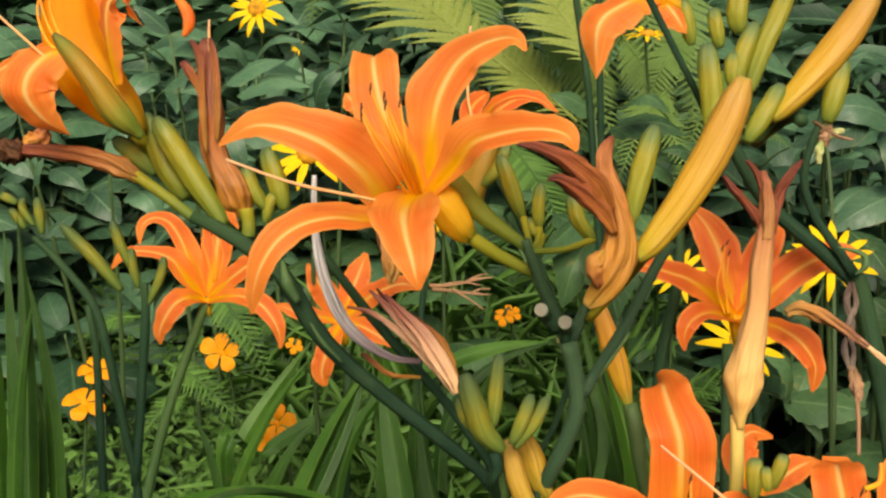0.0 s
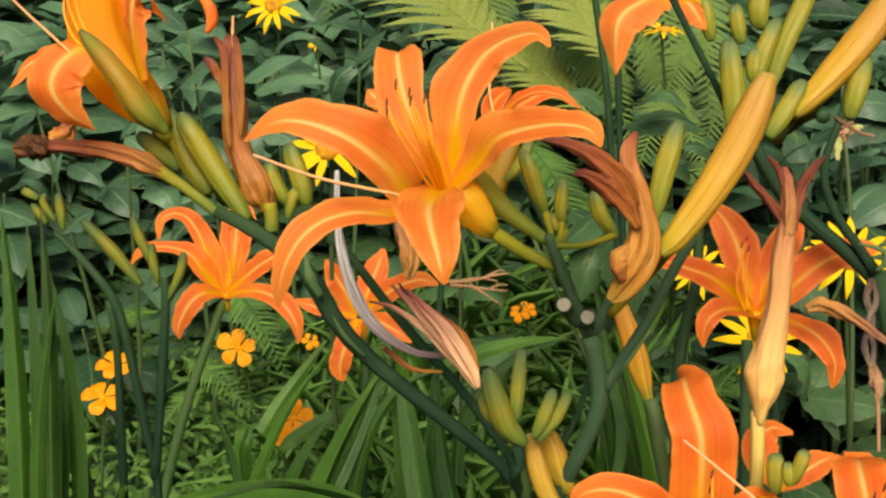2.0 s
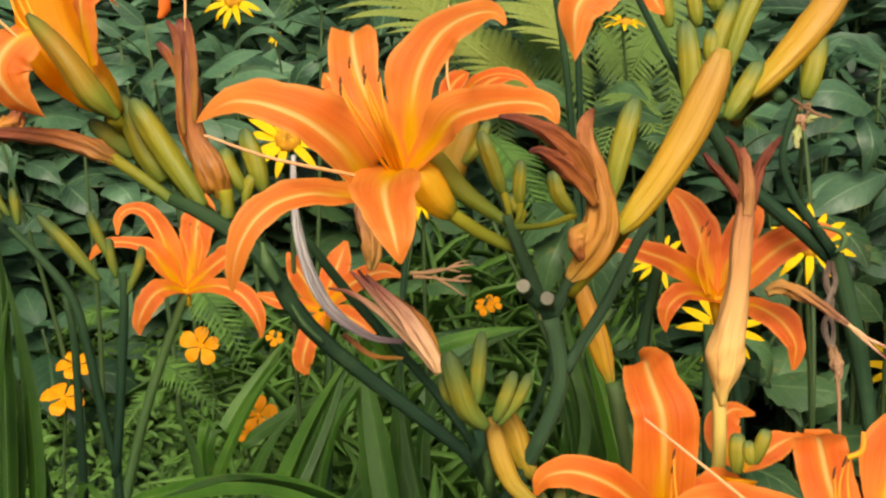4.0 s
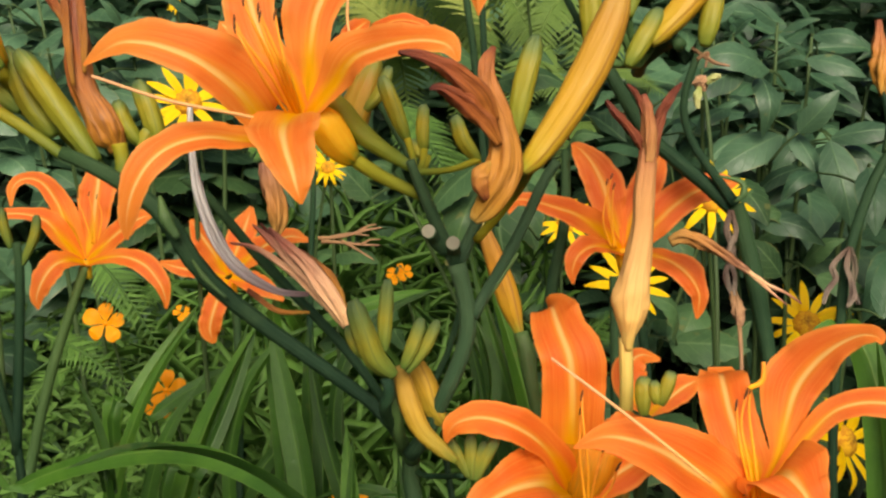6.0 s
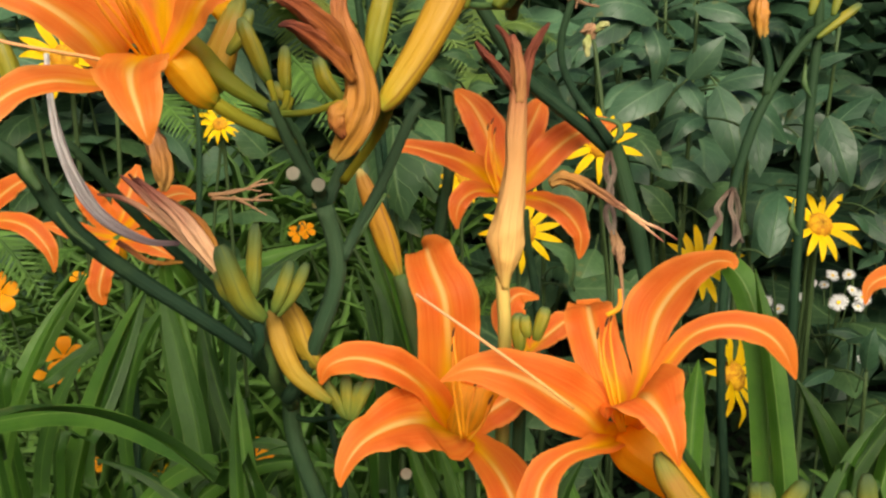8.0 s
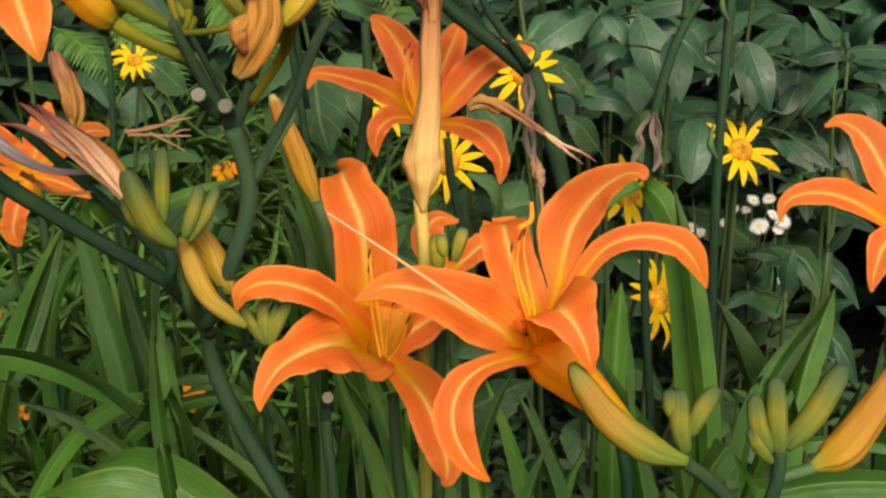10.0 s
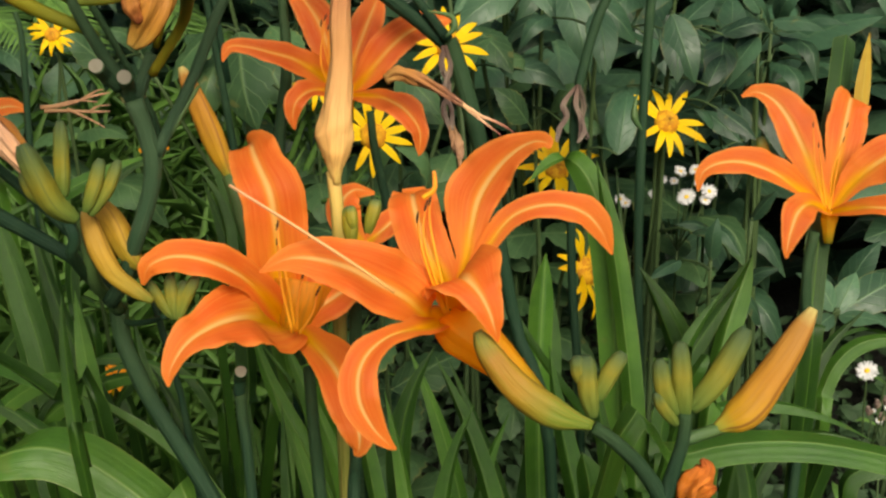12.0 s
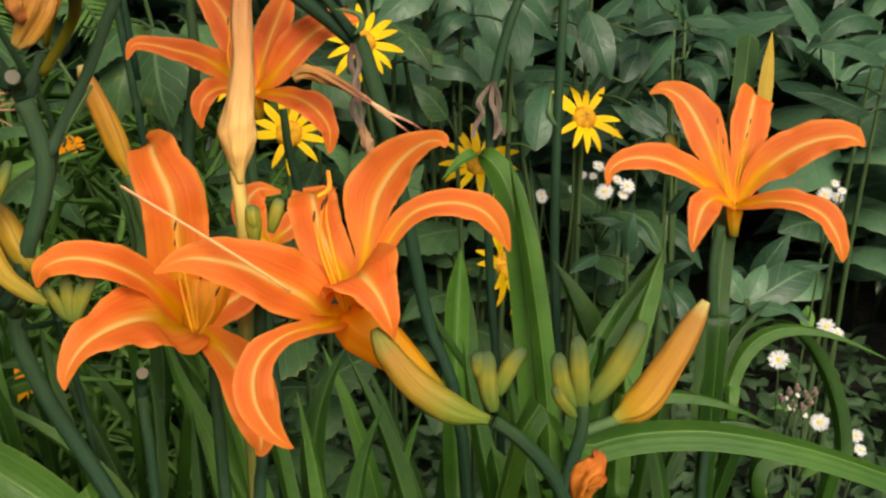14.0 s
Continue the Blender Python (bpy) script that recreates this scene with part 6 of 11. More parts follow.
lily_7 = scape((0.1224, 0.335, -0.01), "orange daylily flower behind the dried pod", [(0.1224, 0.335, -0.01), (0.126, 0.3691, 0.4245), (0.1297, 0.4032, 0.5133), (0.132, 0.4276, 0.5767), (0.1333, 0.4403, 0.6096)], [0.00272, 0.00272, 0.00272, 0.00272, 0.00272])
lily_7_flower = bloom(lily_7, [(0.1432, 0.4576, 0.6021), (0.1427, 0.4585, 0.6078), (0.1426, 0.4601, 0.6125), (0.1427, 0.4612, 0.6157)], [0.00195, 0.00278, 0.00361, 0.00333], "open orange daylily flower with yellow throat")
tepal_along(lily_7_flower, [(0.141, 0.4592, 0.6158), (0.1276, 0.4538, 0.6286), (0.1171, 0.452, 0.6368), (0.1059, 0.4501, 0.6416), (0.0945, 0.449, 0.6456), (0.0864, 0.4487, 0.6464), (0.0826, 0.4469, 0.6404)], [0.0019, 0.005, 0.0072, 0.0059, 0.004, 0.0033, 0.0005], [0.0026, 0.0074, 0.0066, 0.0059, 0.004, 0.0028, 0.0005], (-0.05, -0.77, 0.63), 11, M_TEPAL_RED)
tepal_along(lily_7_flower, [(0.1407, 0.458, 0.6154), (0.1288, 0.4445, 0.6232), (0.1199, 0.4374, 0.6257), (0.1131, 0.4328, 0.6234), (0.1104, 0.4311, 0.6177), (0.1104, 0.4298, 0.6107)], [0.0029, 0.0046, 0.0035, 0.0042, 0.0031, 0.0005], [0.0029, 0.0046, 0.0065, 0.0058, 0.0037, 0.0005], (-0.04, -0.66, 0.75), 12, M_TEPAL_RED)
tepal_along(lily_7_flower, [(0.1421, 0.4612, 0.6157), (0.1402, 0.4668, 0.6256), (0.1371, 0.4706, 0.6361), (0.1345, 0.4763, 0.6462), (0.1305, 0.4826, 0.6547), (0.1263, 0.4877, 0.6596), (0.1226, 0.4919, 0.6621)], [0.0017, 0.0063, 0.0087, 0.0099, 0.0083, 0.006, 0.0009], [0.0017, 0.0052, 0.0087, 0.0105, 0.0071, 0.0042, 0.0009], (-0.05, -0.86, 0.5), 13, M_TEPAL_RED)
tepal_along(lily_7_flower, [(0.1432, 0.4611, 0.6157), (0.1483, 0.4681, 0.6279), (0.1557, 0.475, 0.6402), (0.1631, 0.4815, 0.6514), (0.1682, 0.4868, 0.6584)], [0.0017, 0.0062, 0.0085, 0.0063, 0.0009], [0.0017, 0.0062, 0.0079, 0.0063, 0.0009], (-0.05, -0.86, 0.5), 14, M_TEPAL_RED)
tepal_along(lily_7_flower, [(0.1429, 0.46, 0.6155), (0.1493, 0.4548, 0.623), (0.1561, 0.4538, 0.6307), (0.1641, 0.4539, 0.6387), (0.173, 0.4535, 0.6454), (0.1821, 0.453, 0.6487), (0.1902, 0.4529, 0.65), (0.1948, 0.4526, 0.65)], [0.0017, 0.0044, 0.0082, 0.0098, 0.0083, 0.0068, 0.004, 0.0006], [0.0017, 0.005, 0.0071, 0.0071, 0.0072, 0.0068, 0.004, 0.0006], (-0.05, -0.77, 0.63), 15, M_TEPAL_RED)
tepal_along(lily_7_flower, [(0.1429, 0.4578, 0.6151), (0.1482, 0.4421, 0.6196), (0.1548, 0.4314, 0.6206), (0.1623, 0.4241, 0.6162), (0.1674, 0.42, 0.6079), (0.1674, 0.4191, 0.5993), (0.1669, 0.4188, 0.5952)], [0.0028, 0.0039, 0.0051, 0.0078, 0.0046, 0.0027, 0.0005], [0.0028, 0.0062, 0.0076, 0.0078, 0.0051, 0.0022, 0.0005], (-0.04, -0.66, 0.75), 16, M_TEPAL_RED)
stamen(lily_7_flower, [(0.1344, 0.4477, 0.6208), (0.1316, 0.4456, 0.6393), (0.132, 0.4463, 0.6524)])
stamen(lily_7_flower, [(0.1354, 0.4475, 0.6208), (0.1303, 0.4459, 0.6393), (0.129, 0.4476, 0.6541)])
stamen(lily_7_flower, [(0.1333, 0.4479, 0.6209), (0.1275, 0.4454, 0.6368), (0.1312, 0.4481, 0.6566)])
lily_8 = scape((0.073, 0.1977, -0.01), "orange daylily flower with wide open tepals near the camera", [(0.073, 0.1977, -0.01), (0.0756, 0.2181, 0.4881), (0.0782, 0.2386, 0.5299), (0.0842, 0.2811, 0.5485), (0.0874, 0.3023, 0.5647)], [0.00223, 0.00223, 0.00223, 0.00223, 0.00204])
branch(lily_8, [(0.0557, 0.2389, 0.4714), (0.0585, 0.2606, 0.5157), (0.06, 0.2782, 0.5511), (0.06, 0.2835, 0.5618), (0.0603, 0.287, 0.5689)], [0.00191, 0.00191, 0.00191, 0.00191, 0.00201], "branch", None)
lily_8_flower = bloom(lily_8, [(0.0796, 0.2925, 0.5817), (0.0801, 0.2918, 0.5853), (0.0821, 0.292, 0.5916), (0.0844, 0.2934, 0.598), (0.0864, 0.2964, 0.6028)], [0.00178, 0.00314, 0.00703, 0.00895, 0.00976], "open orange daylily flower with yellow throat", M_THROAT)
tepal_along(lily_8_flower, [(0.0803, 0.2949, 0.5867), (0.079, 0.297, 0.5989), (0.0787, 0.2969, 0.6142), (0.0784, 0.298, 0.6275), (0.0777, 0.3008, 0.6367), (0.0759, 0.3072, 0.6431), (0.0751, 0.3126, 0.6461), (0.0753, 0.3178, 0.6471), (0.0756, 0.3231, 0.646), (0.076, 0.3284, 0.6428)], [0.0028, 0.008, 0.0102, 0.01, 0.0095, 0.0095, 0.0085, 0.0071, 0.0047, 0.0012], [0.0028, 0.008, 0.0102, 0.0111, 0.0117, 0.0091, 0.0089, 0.0075, 0.0051, 0.0012], (-0.29, -0.8, 0.53), 11, M_TEPAL_MID)
tepal_along(lily_8_flower, [(0.0798, 0.2934, 0.5881), (0.0725, 0.2854, 0.6039), (0.0664, 0.2812, 0.6141), (0.0606, 0.2786, 0.621), (0.0539, 0.2767, 0.6263), (0.0472, 0.2769, 0.6289), (0.0413, 0.277, 0.6293), (0.036, 0.2775, 0.6268), (0.0335, 0.2777, 0.6209)], [0.0024, 0.0042, 0.0034, 0.0049, 0.0056, 0.0059, 0.0053, 0.0035, 0.0006], [0.0024, 0.0057, 0.006, 0.0064, 0.0063, 0.0055, 0.0049, 0.0035, 0.0006], (-0.24, -0.64, 0.73), 12, M_TEPAL_MID)
tepal_along(lily_8_flower, [(0.0795, 0.2922, 0.5879), (0.0712, 0.2799, 0.5994), (0.0641, 0.2742, 0.606), (0.057, 0.2698, 0.6085), (0.0496, 0.2663, 0.6082), (0.0433, 0.2628, 0.6062), (0.0383, 0.2597, 0.6012), (0.0365, 0.2575, 0.5959)], [0.0047, 0.0149, 0.0141, 0.0124, 0.0085, 0.0046, 0.0026, 0.0004], [0.0047, 0.0193, 0.0133, 0.0107, 0.0077, 0.0062, 0.0034, 0.0004], (-0.19, -0.52, 0.83), 13, M_TEPAL_MID)
tepal_along(lily_8_flower, [(0.0803, 0.2896, 0.5901), (0.0839, 0.2751, 0.5923), (0.0879, 0.2598, 0.5908), (0.0899, 0.2482, 0.586), (0.0906, 0.2403, 0.5804), (0.0901, 0.2376, 0.5749), (0.0887, 0.2377, 0.5718)], [0.0025, 0.0058, 0.0088, 0.0085, 0.0063, 0.0032, 0.0006], [0.0025, 0.0046, 0.0062, 0.0075, 0.006, 0.0032, 0.0006], (-0.19, -0.52, 0.83), 14, M_TEPAL_MID)
tepal_along(lily_8_flower, [(0.0809, 0.2932, 0.5884), (0.0868, 0.2878, 0.5957), (0.0942, 0.2893, 0.5991), (0.1017, 0.294, 0.5998), (0.1068, 0.2983, 0.5979)], [0.0027, 0.0072, 0.0082, 0.0062, 0.0011], [0.0027, 0.0063, 0.0078, 0.0062, 0.0011], (-0.43, -0.59, 0.68), 15, M_TEPAL_MID)
tepal_along(lily_8_flower, [(0.0809, 0.2954, 0.5881), (0.0882, 0.2993, 0.5961), (0.0966, 0.3038, 0.6014), (0.1042, 0.3096, 0.6042), (0.111, 0.3158, 0.6025)], [0.0025, 0.0062, 0.0085, 0.0067, 0.001], [0.0025, 0.0071, 0.0085, 0.0067, 0.001], (-0.37, -0.7, 0.61), 16, M_TEPAL_MID)
stamen(lily_8_flower, [(0.0778, 0.269, 0.601), (0.0766, 0.2679, 0.6164), (0.0753, 0.2712, 0.6289), (0.0755, 0.2748, 0.6361)])
stamen(lily_8_flower, [(0.0784, 0.2689, 0.601), (0.0787, 0.2656, 0.6131), (0.0811, 0.2662, 0.6225)])
stamen(lily_8_flower, [(0.0769, 0.2691, 0.6007), (0.0747, 0.271, 0.6191), (0.0751, 0.2738, 0.6317)])
stamen(lily_8_flower, [(0.0789, 0.2683, 0.6002), (0.0825, 0.2628, 0.6099), (0.0847, 0.2627, 0.6177)])
branch(lily_8, [(0.0601, 0.2871, 0.5689), (0.0608, 0.2874, 0.5744), (0.0611, 0.2841, 0.5796)], [0.00210, 0.00210, 0.00220], "cut_stub", None)
branch(lily_8, [(0.0611, 0.2844, 0.5794), (0.061, 0.2835, 0.5801)], [0.0019, 0.0019], "cut_end", M_CUT, "pale cut stub end")
bud(lily_8, [(0.0713, 0.3509, 0.621), (0.0651, 0.3637, 0.6425), (0.059, 0.3745, 0.6601)], 0.0090, 2, "yellow-brown ripe bud", seed=192)
branch(lily_8, [(0.0886, 0.3184, 0.556), (0.0785, 0.327, 0.5806), (0.0733, 0.3367, 0.6056), (0.0721, 0.3429, 0.6172), (0.0701, 0.3476, 0.6253)], [0.00121, 0.00182, 0.00263, 0.00344, 0.00283], "pedicel", M_SCAPE_PALE)
bud(lily_8, [(0.1006, 0.2771, 0.6305), (0.1002, 0.2789, 0.6338), (0.1002, 0.2806, 0.6371)], 0.0055, False, "", seed=194)
lily_9 = scape((0.189, 0.1487, -0.01), "orange daylily flower leaning towards the camera with a green bud below", [(0.189, 0.1487, -0.01), (0.1845, 0.1692, 0.5027), (0.1801, 0.1898, 0.5405), (0.177, 0.2003, 0.5594), (0.1719, 0.2071, 0.5696), (0.1654, 0.2126, 0.5767), (0.1594, 0.2167, 0.5812)], [0.00280, 0.00280, 0.00280, 0.00280, 0.00245, 0.00227, 0.00210], M_SCAPE)
lily_9_flower = bloom(lily_9, [(0.1409, 0.2183, 0.5961), (0.1349, 0.2235, 0.6018), (0.1287, 0.2299, 0.6073), (0.1231, 0.2363, 0.6111), (0.1203, 0.2407, 0.6131)], [0.00272, 0.00475, 0.00681, 0.00788, 0.00621], "open orange daylily flower with yellow throat", M_TUBE_ORANGE)
tepal_along(lily_9_flower, [(0.1196, 0.2431, 0.6149), (0.113, 0.2381, 0.6166), (0.1056, 0.237, 0.6251), (0.097, 0.2367, 0.6321), (0.0887, 0.2369, 0.6381), (0.0797, 0.2375, 0.642), (0.072, 0.2384, 0.6428), (0.0642, 0.2385, 0.6399)], [0.0023, 0.0026, 0.007, 0.0089, 0.0077, 0.0067, 0.004, 0.0003], [0.0023, 0.0075, 0.0108, 0.0106, 0.0084, 0.006, 0.0034, 0.0003], (-0.24, -0.64, 0.73), 11, M_TEPAL_MID)
tepal_along(lily_9_flower, [(0.1201, 0.2417, 0.6126), (0.1107, 0.2294, 0.6188), (0.1023, 0.2211, 0.6243), (0.0944, 0.2158, 0.6267), (0.0877, 0.2117, 0.6255), (0.0836, 0.2076, 0.6218), (0.0827, 0.2036, 0.6157), (0.0853, 0.2004, 0.6092), (0.0888, 0.199, 0.6045), (0.0911, 0.1992, 0.6018)], [0.0032, 0.0036, 0.0033, 0.0031, 0.0042, 0.0052, 0.0054, 0.0036, 0.0015, 0.0003], [0.0032, 0.0056, 0.0033, 0.0031, 0.0045, 0.0052, 0.0048, 0.0033, 0.0015, 0.0003], (-0.32, -0.56, 0.76), 12, M_TEPAL_MID)
tepal_along(lily_9_flower, [(0.12, 0.2415, 0.6167), (0.1181, 0.2323, 0.6294), (0.1183, 0.2242, 0.6368), (0.1201, 0.2171, 0.6358), (0.1219, 0.2131, 0.6315), (0.1231, 0.2112, 0.6266), (0.1241, 0.2108, 0.6221)], [0.0024, 0.0106, 0.0135, 0.0074, 0.0046, 0.0023, 0.0003], [0.0024, 0.009, 0.0118, 0.0067, 0.0046, 0.0023, 0.0003], (-0.1, -0.55, 0.83), 13, M_TEPAL_MID)
tepal_along(lily_9_flower, [(0.1216, 0.2447, 0.6147), (0.1203, 0.2478, 0.6242), (0.1181, 0.2516, 0.6299), (0.1167, 0.2575, 0.6357), (0.1168, 0.2633, 0.6399), (0.1174, 0.2676, 0.6418), (0.1188, 0.2729, 0.6416), (0.1208, 0.2791, 0.639), (0.1224, 0.2838, 0.6353)], [0.0021, 0.0062, 0.008, 0.008, 0.0081, 0.0078, 0.0069, 0.0044, 0.0011], [0.0021, 0.0052, 0.0069, 0.0073, 0.0077, 0.0075, 0.0069, 0.0044, 0.0011], (-0.29, -0.8, 0.53), 14, M_TEPAL_MID)
tepal_along(lily_9_flower, [(0.1221, 0.244, 0.616), (0.1271, 0.2464, 0.6286), (0.1304, 0.2501, 0.6379), (0.134, 0.2533, 0.6464), (0.1386, 0.2533, 0.6542), (0.1435, 0.2513, 0.6605), (0.148, 0.2483, 0.6646), (0.1511, 0.2451, 0.6654), (0.1519, 0.2431, 0.6642)], [0.0021, 0.0028, 0.0073, 0.0105, 0.009, 0.0062, 0.0034, 0.0027, 0.0005], [0.0021, 0.0042, 0.0045, 0.0059, 0.0063, 0.0042, 0.0031, 0.002, 0.0005], (-0.38, -0.76, 0.53), 15, M_TEPAL_MID)
tepal_along(lily_9_flower, [(0.1222, 0.2426, 0.6157), (0.1307, 0.2436, 0.6303), (0.139, 0.2441, 0.6415), (0.146, 0.2427, 0.646), (0.1544, 0.2402, 0.647), (0.1621, 0.2382, 0.6441), (0.1669, 0.236, 0.6387), (0.1704, 0.2341, 0.6308)], [0.0018, 0.0028, 0.0039, 0.004, 0.0044, 0.0053, 0.0041, 0.0004], [0.0018, 0.0024, 0.0032, 0.004, 0.0048, 0.0045, 0.0033, 0.0004], (-0.24, -0.64, 0.73), 16, M_TEPAL_MID)
stamen(lily_9_flower, [(0.1178, 0.2365, 0.6181), (0.1133, 0.2367, 0.634), (0.1117, 0.2398, 0.6437), (0.1133, 0.2421, 0.6515)])
stamen(lily_9_flower, [(0.1186, 0.2363, 0.6181), (0.1151, 0.2369, 0.6354), (0.114, 0.2406, 0.6466), (0.1146, 0.2424, 0.6529)])
stamen(lily_9_flower, [(0.1174, 0.2366, 0.6181), (0.1119, 0.2378, 0.6354), (0.1107, 0.2393, 0.6422), (0.1105, 0.2414, 0.6485)])
stamen(lily_9_flower, [(0.099, 0.226, 0.6343), (0.0875, 0.2307, 0.6435), (0.0738, 0.2386, 0.6531), (0.0592, 0.2479, 0.6627)], False, 0.0005, M_STYLE, "style")
branch(lily_9, [(0.1089, 0.2311, 0.6592), (0.1119, 0.2303, 0.6617), (0.1122, 0.2314, 0.6665)], [0.00070, 0.00078, 0.00054], "stamen", M_STAMEN)
bud(lily_9, [(0.1468, 0.1951, 0.5997), (0.137, 0.1998, 0.603), (0.1282, 0.2057, 0.6095), (0.1225, 0.2114, 0.6173), (0.1197, 0.2156, 0.6237)], 0.0092, 3, "green and yellow bud below the flower", seed=208)
branch(lily_9, [(0.177, 0.2003, 0.5594), (0.1807, 0.2032, 0.5672), (0.1854, 0.2065, 0.5766), (0.1874, 0.2099, 0.5845)], [0.00262, 0.00227, 0.00210, 0.00210], "branch", None)
bud(lily_9, [(0.1598, 0.218, 0.5838), (0.1594, 0.2225, 0.5925), (0.1603, 0.2266, 0.6011)], 0.0091, False, "", seed=210, young=True)
bud(lily_9, [(0.1618, 0.2197, 0.5885), (0.1662, 0.222, 0.5956), (0.1716, 0.2235, 0.6018)], 0.0079, False, "", seed=211, young=True)
bud(lily_9, [(0.1603, 0.2214, 0.5909), (0.1577, 0.2248, 0.5959), (0.1573, 0.2274, 0.601)], 0.0070, False, "", seed=212, young=True)
bud(lily_9, [(0.1873, 0.2095, 0.5837), (0.1877, 0.2146, 0.5939), (0.1887, 0.2197, 0.6046)], 0.0088, False, "", seed=213, young=True)
bud(lily_9, [(0.1845, 0.2106, 0.5842), (0.182, 0.2154, 0.592), (0.1819, 0.2194, 0.5999)], 0.0079, False, "", seed=214, young=True)
bud(lily_9, [(0.1845, 0.2092, 0.5813), (0.1812, 0.2128, 0.5864), (0.1795, 0.2155, 0.5908)], 0.0061, False, "", seed=215, young=True)
bud(lily_9, [(0.1943, 0.2168, 0.5794), (0.2043, 0.2187, 0.589), (0.215, 0.2225, 0.6028)], 0.0110, False, "", seed=216, young=True)
branch(lily_9, [(0.1871, 0.2103, 0.5735), (0.1933, 0.2093, 0.5754), (0.2012, 0.208, 0.5775)], [0.00213, 0.00204, 0.00195], "pedicel", M_SCAPE_PALE)
bud(lily_9, [(0.1986, 0.2085, 0.577), (0.2087, 0.2081, 0.5822), (0.2198, 0.2108, 0.5941), (0.2333, 0.2152, 0.6108)], 0.0114, 2, "ripe orange bud", seed=218)
withered(lily_9, [(0.1606, 0.1652, 0.59), (0.1619, 0.1667, 0.5938), (0.1641, 0.1676, 0.5971), (0.1666, 0.1683, 0.6002), (0.1661, 0.1696, 0.6022)], [0.00181, 0.00309, 0.00335, 0.00206, 0.00052], M_CRUMPLED, "withered_flower", "small shrivelled orange flower", 219, 1.2, 4, 0.3, 0.5)
withered(lily_9, [(0.1612, 0.163, 0.5954), (0.1643, 0.1629, 0.5974), (0.1664, 0.1627, 0.5983)], [0.00101, 0.00152, 0.00051], M_CRUMPLED, "withered_petal", "", 220, 1.2, 4, 0.3, 0.5)
lily_10 = scape((0.0794, 0.2192, -0.01), "orange daylily flower peeking out behind two larger ones", [(0.0794, 0.2192, -0.01), (0.089, 0.2491, 0.4771), (0.0985, 0.2791, 0.5417), (0.104, 0.2962, 0.5786), (0.1067, 0.3047, 0.5971)], [0.00226, 0.00226, 0.00226, 0.00226, 0.00226])
lily_10_flower = bloom(lily_10, [(0.1067, 0.3047, 0.5971), (0.1075, 0.3073, 0.6026), (0.1081, 0.309, 0.6063)], [0.00226, 0.00410, 0.00616], "open orange daylily flower with yellow throat")
tepal_along(lily_10_flower, [(0.1178, 0.335, 0.5946), (0.1123, 0.3405, 0.6022), (0.1121, 0.3462, 0.6086), (0.1182, 0.3497, 0.6122), (0.1269, 0.3512, 0.609)], [0.0018, 0.0058, 0.0054, 0.0028, 0.0007], [0.0018, 0.0067, 0.0076, 0.0047, 0.0007], (-0.23, -0.76, 0.61), 11, M_TEPAL_MID)
tepal_along(lily_10_flower, [(0.118, 0.335, 0.5946), (0.1249, 0.3354, 0.5995), (0.1325, 0.3375, 0.6037), (0.1395, 0.3398, 0.6056)], [0.0019, 0.0047, 0.0052, 0.001], [0.0019, 0.0047, 0.0052, 0.001], (-0.18, -0.62, 0.77), 12, M_TEPAL_MID)
bud(lily_10, [(0.1061, 0.3049, 0.6108), (0.1066, 0.3084, 0.618), (0.107, 0.3109, 0.6231)], 0.0082, False, "", seed=224)
bud(lily_10, [(0.1121, 0.3059, 0.6139), (0.1149, 0.3082, 0.6203), (0.1168, 0.31, 0.6248)], 0.0070, False, "", seed=225)
lily_11 = scape((0.3246, 0.267, -0.01), "orange daylily flower with six spreading tepals on a dark stem", [(0.3246, 0.267, -0.01), (0.3388, 0.3022, 0.3202), (0.353, 0.3374, 0.3959), (0.369, 0.3618, 0.4532), (0.3785, 0.3885, 0.5097), (0.3861, 0.3976, 0.5324)], [0.00285, 0.00285, 0.00285, 0.00285, 0.00269, 0.00285])
lily_11_flower = bloom(lily_11, [(0.4003, 0.4017, 0.5219), (0.4, 0.4029, 0.5285), (0.4001, 0.4041, 0.5351), (0.4004, 0.4051, 0.5395)], [0.00226, 0.00322, 0.00450, 0.00417], "open orange daylily flower with yellow throat")
tepal_along(lily_11_flower, [(0.3981, 0.4054, 0.5405), (0.3785, 0.4081, 0.5546), (0.3634, 0.4129, 0.5649), (0.3476, 0.4178, 0.5704), (0.3344, 0.4207, 0.57), (0.3257, 0.4208, 0.5655), (0.3228, 0.4184, 0.5565)], [0.0023, 0.0037, 0.0065, 0.0077, 0.0066, 0.0037, 0.0006], [0.0023, 0.0082, 0.0101, 0.0087, 0.0059, 0.0037, 0.0006], (-0.28, -0.62, 0.73), 11, M_TEPAL_MID)
tepal_along(lily_11_flower, [(0.401, 0.4068, 0.5409), (0.396, 0.4205, 0.5598), (0.3929, 0.4298, 0.5722), (0.3896, 0.4399, 0.5838), (0.3851, 0.4486, 0.5916), (0.3785, 0.4556, 0.5948), (0.3708, 0.4585, 0.592)], [0.002, 0.0082, 0.0109, 0.0096, 0.0063, 0.0034, 0.0007], [0.002, 0.0075, 0.0116, 0.0131, 0.0091, 0.0048, 0.001], (-0.33, -0.75, 0.58), 12, M_TEPAL_MID)
